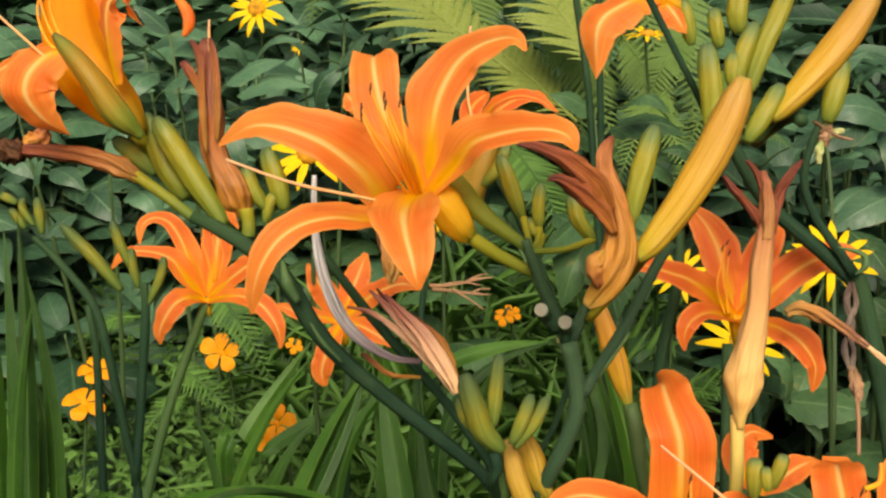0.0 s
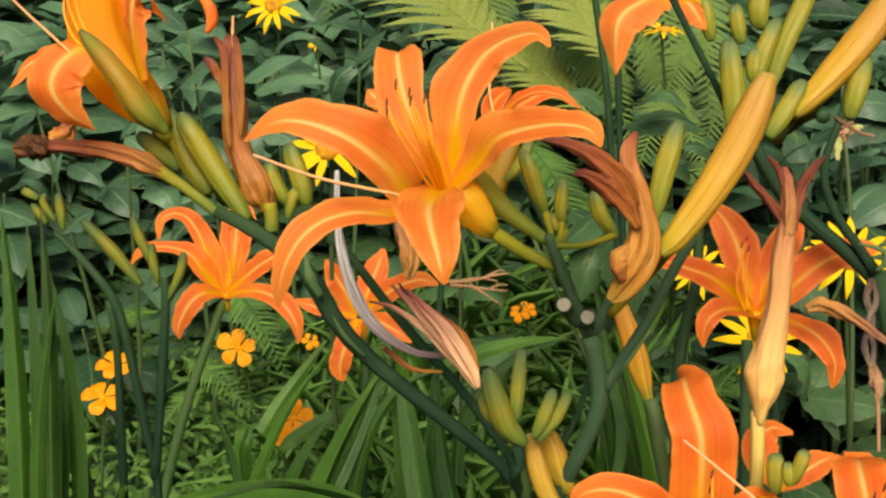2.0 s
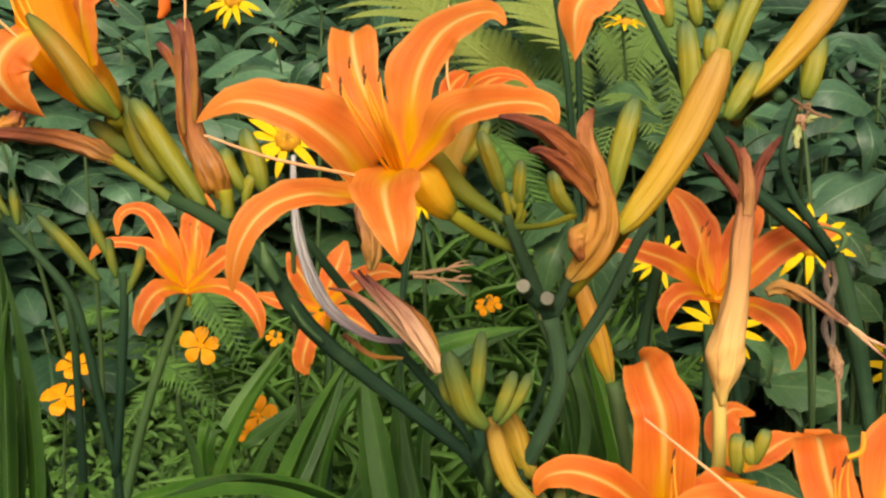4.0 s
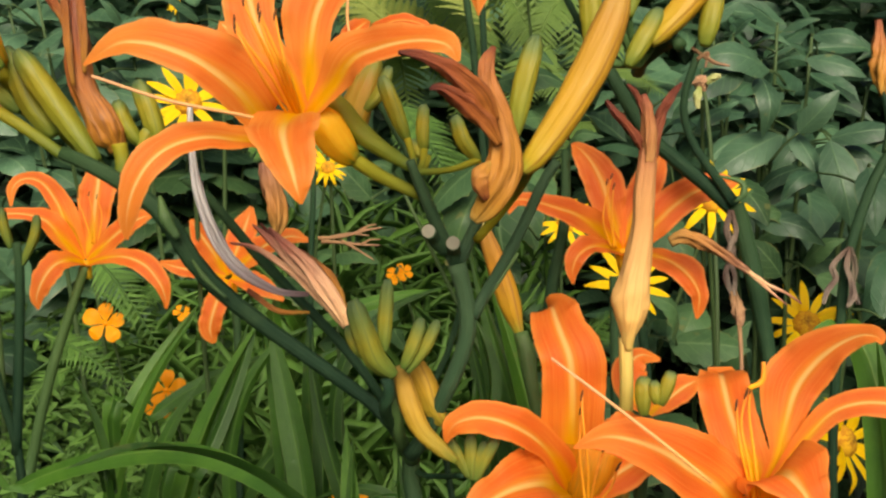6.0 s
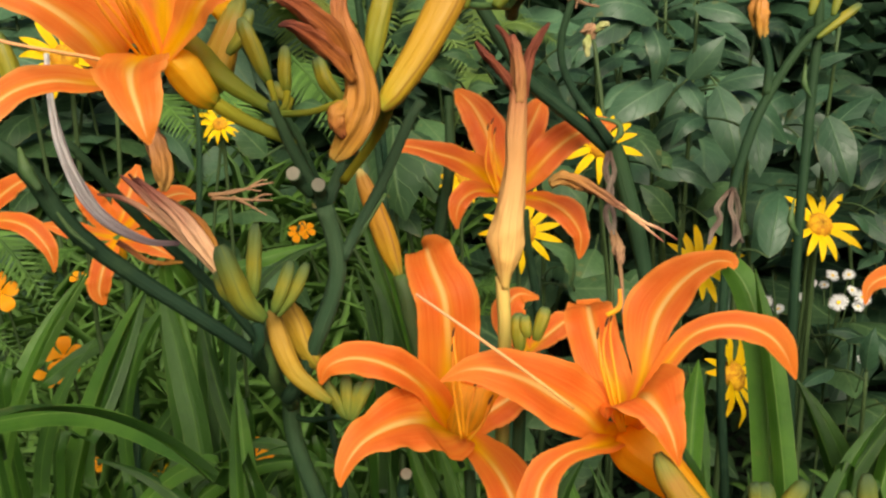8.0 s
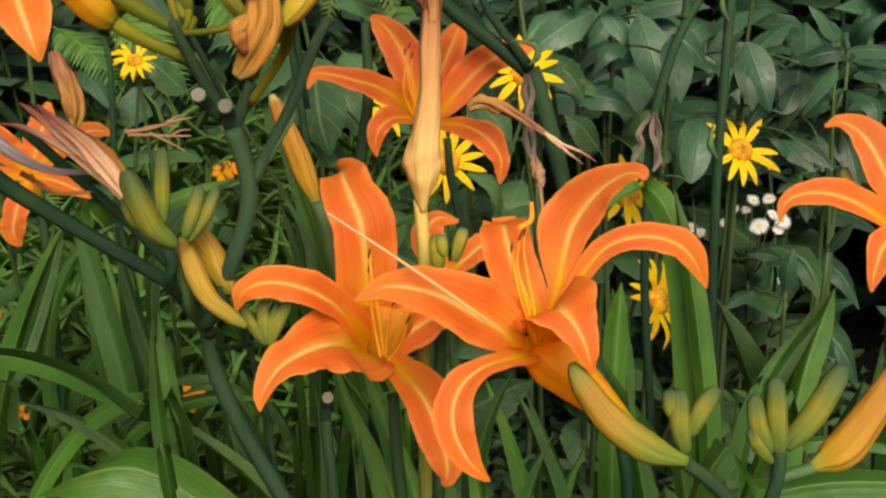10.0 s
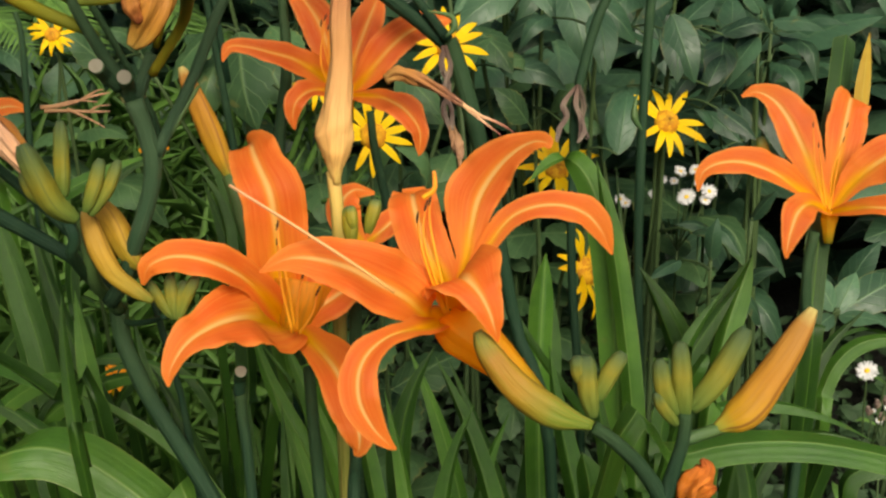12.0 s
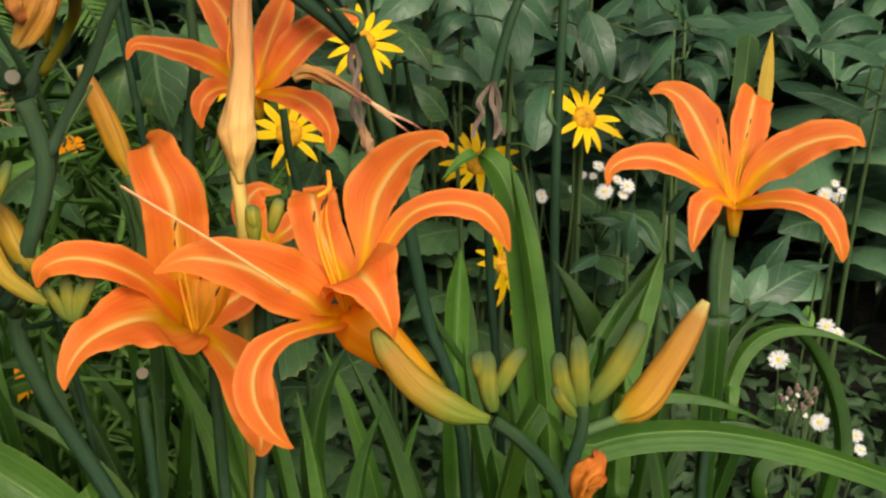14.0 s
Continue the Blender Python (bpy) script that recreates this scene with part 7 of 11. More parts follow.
tepal_along(lily_11_flower, [(0.4026, 0.4074, 0.5411), (0.4121, 0.4194, 0.5615), (0.4204, 0.4287, 0.5762), (0.4274, 0.4363, 0.5867), (0.4327, 0.442, 0.5902), (0.4377, 0.4476, 0.5886)], [0.002, 0.0074, 0.0108, 0.0102, 0.0091, 0.0013], [0.002, 0.0087, 0.0114, 0.0109, 0.0098, 0.0013], (-0.33, -0.78, 0.53), 13, M_TEPAL_MID)
tepal_along(lily_11_flower, [(0.402, 0.4048, 0.5402), (0.4104, 0.4026, 0.5562), (0.4186, 0.3998, 0.5664), (0.4286, 0.3953, 0.5748), (0.4399, 0.3898, 0.5804), (0.45, 0.3832, 0.5829), (0.4551, 0.3789, 0.5812), (0.4575, 0.3764, 0.5785)], [0.0019, 0.0083, 0.0115, 0.0117, 0.0108, 0.0092, 0.0045, 0.0008], [0.0019, 0.0057, 0.0115, 0.0117, 0.0094, 0.0077, 0.0037, 0.0008], (-0.28, -0.62, 0.73), 14, M_TEPAL_MID)
tepal_along(lily_11_flower, [(0.3993, 0.4023, 0.5402), (0.4015, 0.3934, 0.5457), (0.4067, 0.3819, 0.5509), (0.4148, 0.3708, 0.5526), (0.4228, 0.3605, 0.5489), (0.4272, 0.3523, 0.5395), (0.4287, 0.3482, 0.531), (0.4291, 0.347, 0.5268)], [0.0031, 0.0054, 0.0072, 0.0085, 0.0091, 0.0065, 0.0035, 0.0007], [0.0031, 0.0054, 0.0056, 0.0054, 0.0068, 0.0051, 0.0028, 0.0007], (-0.23, -0.5, 0.84), 15, M_TEPAL_MID)
tepal_along(lily_11_flower, [(0.397, 0.4026, 0.5411), (0.3803, 0.3975, 0.5499), (0.3686, 0.3923, 0.549), (0.3619, 0.3873, 0.5415), (0.3589, 0.3842, 0.5333), (0.3581, 0.3828, 0.5279)], [0.003, 0.0055, 0.0092, 0.0067, 0.0031, 0.0006], [0.004, 0.007, 0.0086, 0.0052, 0.0028, 0.0006], (-0.25, -0.55, 0.8), 16, M_TEPAL_MID)
stamen(lily_11_flower, [(0.3952, 0.4022, 0.5412), (0.3906, 0.4066, 0.5657), (0.3885, 0.4095, 0.5782)])
stamen(lily_11_flower, [(0.3964, 0.4017, 0.5412), (0.3963, 0.4042, 0.5659), (0.401, 0.4058, 0.5813)])
stamen(lily_11_flower, [(0.397, 0.4015, 0.5412), (0.3973, 0.4023, 0.5631), (0.4039, 0.4084, 0.5883)])
stamen(lily_11_flower, [(0.3946, 0.4025, 0.5412), (0.3877, 0.4078, 0.5656), (0.3873, 0.4152, 0.5879)])
strap(lily_11, [(0.4301, 0.4279, 0.5667), (0.4385, 0.4392, 0.5829), (0.4478, 0.4519, 0.6023), (0.4567, 0.4642, 0.6206)], 0.0087, (-0.315, -0.723, 0.615), 365, material=M_YELLOWED, tip=0.5, fold=0.25)
bud(lily_11, [(0.3863, 0.4431, 0.5489), (0.3849, 0.4493, 0.5592), (0.384, 0.4545, 0.568)], 0.0097, False, "", seed=239)
lily_12 = scape((0.3087, 0.469, -0.01), "thin dark daylily scape with small buds in front of the shrubs", [(0.3087, 0.469, -0.01), (0.3138, 0.5029, 0.2967), (0.322, 0.5574, 0.4396), (0.3309, 0.5838, 0.511), (0.3374, 0.598, 0.5502), (0.3536, 0.6118, 0.5931), (0.3707, 0.6199, 0.6216), (0.3954, 0.6273, 0.6519), (0.4192, 0.6293, 0.6679)], [0.00306, 0.00306, 0.00306, 0.00325, 0.00344, 0.00344, 0.00325, 0.00306, 0.00230])
withered(lily_12, [(0.3673, 0.6331, 0.6538), (0.3657, 0.639, 0.668), (0.3656, 0.6446, 0.6823), (0.3657, 0.6516, 0.7002)], [0.00264, 0.00572, 0.00484, 0.00176], M_WITHER_TAN, "withered_flower", "small shrivelled orange-brown bud", 241, 2.0, 5)
branch(lily_12, [(0.3675, 0.6338, 0.6555), (0.3698, 0.6256, 0.6359), (0.3667, 0.6192, 0.618)], [0.00306, 0.00306, 0.00344], "branch", None)
bud(lily_12, [(0.4031, 0.6266, 0.6537), (0.4189, 0.6279, 0.6644), (0.4347, 0.6293, 0.675)], 0.0092, False, "", seed=243)
bud(lily_12, [(0.4003, 0.6327, 0.668), (0.4051, 0.6374, 0.6822), (0.408, 0.6425, 0.6965)], 0.0099, False, "", seed=244)
bud(lily_12, [(0.4154, 0.63, 0.6679), (0.4223, 0.6357, 0.6858), (0.425, 0.6394, 0.6965)], 0.0099, False, "", seed=245)
withered(lily_12, [(0.3369, 0.5963, 0.5612), (0.3309, 0.5955, 0.5555), (0.3254, 0.5938, 0.5485), (0.3265, 0.5898, 0.5416), (0.3211, 0.5881, 0.5346), (0.3176, 0.585, 0.5262)], [0.00079, 0.00132, 0.00158, 0.00132, 0.00158, 0.00079], M_HUSK, "dry_leaf", "grey-brown dry curled leaves at the node", 246, 3.0, 4, 0.35, 0.6)
withered(lily_12, [(0.3361, 0.5945, 0.5618), (0.3321, 0.5885, 0.552), (0.3332, 0.5825, 0.5437), (0.3332, 0.5776, 0.5344), (0.3296, 0.5762, 0.5271)], [0.00079, 0.00158, 0.00131, 0.00209, 0.00079], M_HUSK, "dry_leaf", "", 247, 2.0, 4, 0.4, 0.6)
withered(lily_12, [(0.3363, 0.5934, 0.5621), (0.3373, 0.5867, 0.55), (0.335, 0.5821, 0.5396), (0.3369, 0.5757, 0.5289)], [0.00077, 0.00155, 0.00155, 0.00116], M_HUSK_DARK, "dry_leaf", "", 248, -2.0, 4, 0.35, 0.6)
lily_13 = scape((0.3518, 0.4702, -0.01), "thin dark daylily scape in front of the shrubs", [(0.3518, 0.4702, -0.01), (0.3602, 0.5027, 0.2896), (0.3743, 0.5569, 0.4345), (0.3864, 0.5901, 0.5251), (0.4024, 0.6227, 0.6156), (0.412, 0.6423, 0.6699), (0.4139, 0.6632, 0.7243)], [0.00330, 0.00330, 0.00349, 0.00349, 0.00349, 0.00349, 0.00311])
branch(lily_13, [(0.3811, 0.5816, 0.5287), (0.3768, 0.5859, 0.5377), (0.3801, 0.5909, 0.5519)], [0.00115, 0.00268, 0.00057], "bract", M_SCAPE_PALE)
branch(lily_13, [(0.3963, 0.6131, 0.6162), (0.3928, 0.6173, 0.6251), (0.3944, 0.6219, 0.6376)], [0.00096, 0.00230, 0.00057], "bract", M_SCAPE_PALE)
lily_14 = scape((0.1086, 0.4812, -0.01), "pair of dark daylily stems with an orange flower above", [(0.1086, 0.4812, -0.01), (0.1042, 0.5195, 0.3925), (0.0981, 0.5726, 0.556), (0.0917, 0.6066, 0.6607), (0.0885, 0.6204, 0.7032), (0.0818, 0.6364, 0.7523), (0.0785, 0.6428, 0.7719)], [0.00224, 0.00224, 0.00224, 0.00224, 0.00224, 0.00224, 0.00206])
branch(lily_14, [(0.1, 0.5832, 0.5887), (0.0972, 0.6045, 0.6541), (0.096, 0.6204, 0.7032), (0.0956, 0.6364, 0.7522), (0.0974, 0.6427, 0.7718)], [0.00206, 0.00206, 0.00224, 0.00224, 0.00224], "branch", None)
lily_14_flower = bloom(lily_14, [(0.1187, 0.5114, 0.756), (0.1104, 0.5132, 0.7613), (0.1021, 0.5149, 0.7666)], [0.00277, 0.00416, 0.00638], "open orange daylily flower with yellow throat")
tepal(lily_14_flower, (-0.1049, -0.5178, 0.849), [(0.1048, 0.514, 0.764), (0.0895, 0.5045, 0.7607), (0.0752, 0.4971, 0.7508), (0.074, 0.4912, 0.7261)], 0.0256, 254)
tepal(lily_14_flower, (-0.1049, -0.5178, 0.849), [(0.1076, 0.5132, 0.7613), (0.112, 0.5063, 0.7565), (0.1188, 0.5029, 0.746)], 0.0153, 255)
tepal(lily_14_flower, (-0.1049, -0.5178, 0.849), [(0.1059, 0.5192, 0.7636), (0.1171, 0.5217, 0.7716), (0.1283, 0.5191, 0.7635)], 0.0183, 256)
branch(lily_14, [(0.0765, 0.3965, 0.7743), (0.087, 0.3898, 0.754), (0.0976, 0.3832, 0.7336), (0.1023, 0.3793, 0.7214)], [0.00139, 0.00139, 0.00139, 0.00128], "branch", None)
bud(lily_14, [(0.1227, 0.5063, 0.7402), (0.12, 0.5101, 0.7521), (0.1173, 0.5131, 0.7613)], 0.0111, False, "", seed=258)
branch(lily_14, [(-0.0092, 0.6391, 0.5666), (0.0059, 0.6392, 0.5669), (0.0203, 0.6403, 0.5701), (0.0331, 0.6408, 0.5718)], [0.00151, 0.00094, 0.00094, 0.00038], "dry_stalk", M_TWIG)
branch(lily_14, [(-0.0073, 0.6384, 0.5644), (0.0059, 0.6381, 0.5633), (0.0191, 0.6375, 0.5615), (0.0315, 0.6372, 0.5607)], [0.00151, 0.00094, 0.00094, 0.00038], "dry_stalk", M_TWIG)
branch(lily_14, [(0.0059, 0.6384, 0.5644), (0.0172, 0.6363, 0.5579), (0.027, 0.6342, 0.5514)], [0.00132, 0.00075, 0.00038], "dry_stalk", M_TWIG)
branch(lily_14, [(0.0172, 0.6402, 0.5697), (0.0248, 0.6413, 0.5733), (0.0293, 0.6414, 0.5736)], [0.00113, 0.00057, 0.00038], "dry_stalk", M_TWIG)
branch(lily_14, [(0.0191, 0.6375, 0.5615), (0.0248, 0.6384, 0.5643), (0.0316, 0.6384, 0.5643)], [0.00113, 0.00057, 0.00038], "dry_stalk", M_TWIG)
branch(lily_14, [(-0.0054, 0.6389, 0.5659), (0.0116, 0.6398, 0.5687), (0.0248, 0.6392, 0.5668)], [0.00132, 0.00075, 0.00038], "dry_stalk", M_TWIG)
lily_15 = scape((0.0564, 0.2685, -0.01), "orange daylily flower hidden behind the largest one", [(0.0564, 0.2685, -0.01), (0.0424, 0.2955, 0.5445), (0.0285, 0.3224, 0.595), (0.0407, 0.3307, 0.6271), (0.0461, 0.3355, 0.6483), (0.0406, 0.3406, 0.667), (0.0294, 0.3471, 0.6936), (0.0133, 0.3535, 0.7231)], [0.00120, 0.00120, 0.00120, 0.00120, 0.00120, 0.00120, 0.00120, 0.00120])
lily_15_flower = bloom(lily_15, [(0.0133, 0.3532, 0.7221), (0.0124, 0.3544, 0.7259), (0.0114, 0.3554, 0.7288)], [0.00240, 0.00399, 0.00499], "open orange daylily flower with yellow throat")
tepal_along(lily_15_flower, [(0.0125, 0.3552, 0.7269), (0.0155, 0.3535, 0.7345), (0.0196, 0.351, 0.7393), (0.0259, 0.3487, 0.7418), (0.0321, 0.3465, 0.7412), (0.0362, 0.3448, 0.7391), (0.0393, 0.3441, 0.7369)], [0.0012, 0.0024, 0.0031, 0.0029, 0.0023, 0.0015, 0.0004], [0.0012, 0.0024, 0.0027, 0.0023, 0.0019, 0.0014, 0.0004], (0.01, -0.57, 0.82), 267, M_TEPAL_RED)
tepal_along(lily_15_flower, [(0.0117, 0.3562, 0.7267), (0.0094, 0.3608, 0.7313), (0.0112, 0.3654, 0.7356), (0.0148, 0.3695, 0.7382), (0.017, 0.3729, 0.7389)], [0.0012, 0.0032, 0.0041, 0.0029, 0.0006], [0.0012, 0.0032, 0.0037, 0.0025, 0.0006], (0.01, -0.81, 0.58), 268, M_TEPAL_RED)
tepal_along(lily_15_flower, [(0.0122, 0.3592, 0.7261), (0.0172, 0.3652, 0.7315), (0.0257, 0.3711, 0.7362), (0.0344, 0.3758, 0.7375), (0.0388, 0.3777, 0.7367)], [0.0012, 0.0029, 0.0033, 0.0021, 0.0004], [0.0012, 0.0029, 0.0033, 0.0021, 0.0004], (0.01, -0.74, 0.67), 269, M_TEPAL_RED)
stamen(lily_15_flower, [(0.0118, 0.3576, 0.7278), (0.0092, 0.3632, 0.7385), (0.0097, 0.3689, 0.7494), (0.0103, 0.3754, 0.7627)], False, 0.0005, M_STYLE, "style")
tepal(lily_15_flower, (0.0024, -0.6427, 0.7661), [(-0.0289, 0.3622, 0.7337), (-0.032, 0.3635, 0.7376), (-0.035, 0.3644, 0.7405)], 0.0079, 270)
lily_16 = scape((0.0938, 0.3622, -0.01), "dark daylily stem beside the foliage", [(0.0938, 0.3622, -0.01), (0.1, 0.4032, 0.4162), (0.1062, 0.4442, 0.5239), (0.1084, 0.467, 0.5831), (0.1175, 0.4812, 0.6235), (0.12, 0.4944, 0.6584)], [0.00317, 0.00317, 0.00317, 0.00317, 0.00288, 0.00231])
branch(lily_16, [(0.1783, 0.5028, 0.4843), (0.1781, 0.5199, 0.5278), (0.1751, 0.5314, 0.5557), (0.175, 0.5399, 0.5774)], [0.00266, 0.00266, 0.00266, 0.00233], "branch", None)
daisy((-0.2177, 1.2292, 0.6998), (-0.0967, -0.8677, 0.4876), 0.0346, 13, (-0.1924, 1.2892, 0), 273, M_YELLOW, "yellow_daisy", "bright yellow daisy flower with orange-brown disc on leafy stem", "daisy", "yellow daisies", 0.3, 0.2, leaves=LEAF_TOOTH)
daisy((-0.0809, 0.6079, 0.6647), (0.0013, -0.8222, 0.5693), 0.0258, 13, (-0.032, 0.6679, 0), 274, M_YELLOW, "yellow_daisy", "bright yellow daisy flower with orange-brown disc on leafy stem", "daisy", "yellow daisies", 0.3, 0.2)
daisy((0.2213, 1.1173, 0.679), (0.0041, -0.1039, 0.9946), 0.0275, 13, (0.271, 1.1773, 0), 275, M_YELLOW, "yellow_daisy", "bright yellow daisy flower with orange-brown disc on leafy stem", "daisy", "yellow daisies", 0.3, 0.2, leaves=LEAF_TOOTH)
daisy((0.1985, 0.6235, 0.53), (-0.06, -0.85, 0.52), 0.0300, 13, (0.235, 0.67, 0), 276, M_YELLOW, "yellow_daisy", "bright yellow daisy flower with orange-brown disc on leafy stem", "daisy", "yellow daisies", 0.3, 0.2, leaves=LEAF_TOOTH)
daisy((0.2473, 0.6131, 0.5915), (-0.14, -0.78, 0.61), 0.0290, 13, (0.285, 0.66, 0), 277, M_YELLOW, "yellow_daisy", "bright yellow daisy flower with orange-brown disc on leafy stem", "daisy", "yellow daisies", 0.3, 0.2)
daisy((0.5005, 0.743, 0.4675), (-0.0836, -0.7288, 0.6796), 0.0365, 13, (0.4508, 0.803, 0), 278, M_YELLOW, "yellow_daisy", "bright yellow daisy flower with orange-brown disc on leafy stem", "daisy", "yellow daisies", 0.3, 0.2)
daisy((0.453, 0.862, 0.384), (-0.2, -0.66, 0.72), 0.0430, 13, (0.43, 0.91, 0), 279, M_YELLOW, "yellow_daisy", "bright yellow daisy flower with orange-brown disc on leafy stem", "daisy", "yellow daisies", 0.3, 0.2, leaves=LEAF_TOOTH)
daisy((0.3573, 0.6047, 0.4099), (0.56, -0.66, 0.5), 0.0365, 13, (0.3767, 0.6647, 0), 280, M_YELLOW, "yellow_daisy", "bright yellow daisy flower with orange-brown disc on leafy stem", "daisy", "yellow daisies", 0.3, 0.2)
daisy((-0.0047, 0.9806, 0.5341), (-0.1509, -0.8397, 0.5216), 0.0263, 13, (0.0127, 1.0406, 0), 281, M_YELLOW, "yellow_daisy", "bright yellow daisy flower with orange-brown disc on leafy stem", "daisy", "yellow daisies", 0.3, 0.2, leaves=LEAF_TOOTH)
daisy((0.001, 0.7843, 0.2657), (-0.0504, -0.1829, 0.9818), 0.0200, 13, (0.0457, 0.8443, 0), 282, M_YELLOW, "yellow_daisy", "bright yellow daisy flower with orange-brown disc on leafy stem", "daisy", "yellow daisies", 0.3, 0.2, leaves=LEAF_TOOTH)
daisy((-0.0833, 0.8468, 0.2239), (-0.0504, -0.1829, 0.9818), 0.0132, 13, (-0.1318, 0.9068, 0), 283, M_YELLOW, "yellow_daisy", "bright yellow daisy flower with orange-brown disc on leafy stem", "daisy", "yellow daisies", 0.3, 0.2, leaves=LEAF_TOOTH)
daisy((0.0301, 0.8036, 0.2067), (-0.0691, -0.2435, 0.9674), 0.0105, 13, (0.0758, 0.8636, 0), 284, M_YELLOW, "yellow_daisy", "bright yellow daisy flower with orange-brown disc on leafy stem", "daisy", "yellow daisies", 0.3, 0.2, leaves=LEAF_TOOTH)
daisy((0.2075, 0.8489, 0.5001), (0.0013, -0.8222, 0.5693), 0.0275, 13, (0.2031, 0.9089, 0), 285, M_YELLOW, "yellow_daisy", "bright yellow daisy flower with orange-brown disc on leafy stem", "daisy", "yellow daisies", 0.3, 0.2, leaves=LEAF_TOOTH)
daisy((-0.0013, 0.7884, 0.5744), (-0.1398, -0.778, 0.6126), 0.0177, 13, (0.0075, 0.8484, 0), 286, M_YELLOW, "yellow_daisy", "bright yellow daisy flower with orange-brown disc on leafy stem", "daisy", "yellow daisies", 0.3, 0.2)
daisy((-0.168, 1.2147, 0.6552), (0.0017, -0.7683, 0.6401), 0.0100, 13, (-0.1279, 1.2747, 0), 287, M_YELLOW, "yellow_daisy", "bright yellow daisy flower with orange-brown disc on leafy stem", "daisy", "yellow daisies", 0.3, 0.2, leaves=LEAF_TOOTH)
daisy((0.5487, 0.7651, 0.4408), (-0.1932, -0.6441, 0.7401), 0.0053, 13, (0.5795, 0.8251, 0), 289, M_YELLOW, "yellow_daisy", "bright yellow daisy flower with orange-brown disc on leafy stem", "daisy", "yellow daisies", 0.3, 0.2, leaves=LEAF_TOOTH)
daisy((-0.2397, 1.0118, 0.3544), (-0.0955, -0.8436, 0.5284), 0.0232, 5, (-0.2075, 1.0718, 0), 290, M_COSMOS, "orange_cosmos", "small orange cosmos flower on a thin stem", "cosmos", "orange cosmos flowers", 0.13, 0.74, True)
daisy((-0.1475, 0.8085, 0.3758), (-0.0955, -0.8436, 0.5284), 0.0190, 5, (-0.1519, 0.8685, 0), 291, M_COSMOS, "orange_cosmos", "small orange cosmos flower on a thin stem", "cosmos", "orange cosmos flowers", 0.13, 0.74, True)
daisy((-0.374, 1.0063, 0.3375), (0.1, -0.4, 0.91), 0.0225, 5, (-0.3385, 1.0663, 0), 292, M_COSMOS, "orange_cosmos", "small orange cosmos flower on a thin stem", "cosmos", "orange cosmos flowers", 0.13, 0.74, True)
daisy((-0.3523, 0.9051, 0.3496), (0.1, -0.4, 0.91), 0.0215, 5, (-0.388, 0.9651, 0), 293, M_COSMOS, "orange_cosmos", "small orange cosmos flower on a thin stem", "cosmos", "orange cosmos flowers", 0.13, 0.74, True)
daisy((-0.1615, 1.0141, 0.3616), (0.1988, -0.5645, 0.8011), 0.0104, 5, (-0.2114, 1.0741, 0), 294, M_COSMOS, "orange_cosmos", "small orange cosmos flower on a thin stem", "cosmos", "orange cosmos flowers", 0.13, 0.74, True)
daisy((0.0735, 1.0244, 0.393), (0.1988, -0.5645, 0.8011), 0.0122, 5, (0.0845, 1.0844, 0), 295, M_COSMOS, "orange_cosmos", "small orange cosmos flower on a thin stem", "cosmos", "orange cosmos flowers", 0.13, 0.74, True)
daisy((0.0622, 0.9834, 0.4065), (0.1018, -0.5474, 0.8307), 0.0105, 5, (0.0132, 1.0434, 0), 296, M_COSMOS, "orange_cosmos", "small orange cosmos flower on a thin stem", "cosmos", "orange cosmos flowers", 0.13, 0.74, True)
daisy((-0.1585, 0.8042, 0.3626), (0.1988, -0.5645, 0.8011), 0.0145, 5, (-0.1536, 0.8642, 0), 297, M_COSMOS, "orange_cosmos", "small orange cosmos flower on a thin stem", "cosmos", "orange cosmos flowers", 0.13, 0.74, True)
daisy((0.0056, 0.7369, 0.3043), (-0.2055, -0.8029, 0.5596), 0.0165, 5, (0.0012, 0.7969, 0), 298, M_COSMOS, "orange_cosmos", "small orange cosmos flower on a thin stem", "cosmos", "orange cosmos flowers", 0.13, 0.74, True)
daisy((-0.1305, 0.8017, 0.2708), (0.1018, -0.5474, 0.8307), 0.0075, 5, (-0.1261, 0.8617, 0), 299, M_COSMOS, "orange_cosmos", "small orange cosmos flower on a thin stem", "cosmos", "orange cosmos flowers", 0.13, 0.74, True)
daisy((-0.0798, 0.7877, 0.2586), (0.1018, -0.5474, 0.8307), 0.0090, 5, (-0.1292, 0.8477, 0), 300, M_COSMOS, "orange_cosmos", "small orange cosmos flower on a thin stem", "cosmos", "orange cosmos flowers", 0.13, 0.74, True)
clump_left = thing("daylily_foliage", (-0.2017, 0.4108, 0), "tall strap-shaped green daylily leaves in a dense clump", "foliage", "daylily leaf clumps")
strap(clump_left, [(-0.2092, 0.4189, 0), (-0.2143, 0.4224, 0.4702), (-0.2146, 0.4346, 0.5077), (-0.2151, 0.4468, 0.5451), (-0.2158, 0.4589, 0.5826), (-0.2166, 0.4711, 0.6201), (-0.2176, 0.4833, 0.6575)], 0.0101, (-0.5254, -0.6982, 0.4862), 302, tip=0.7, fold=0.53, twist=0.03)
strap(clump_left, [(-0.1983, 0.4086, 0), (-0.196, 0.4077, 0.4816), (-0.1978, 0.4197, 0.5185), (-0.1984, 0.4317, 0.5555), (-0.1988, 0.4437, 0.5925), (-0.2, 0.4557, 0.6295), (-0.2032, 0.4677, 0.6663)], 0.0092, (0.2846, -0.7889, 0.5447), 303, fold=0.64, twist=-0.08)
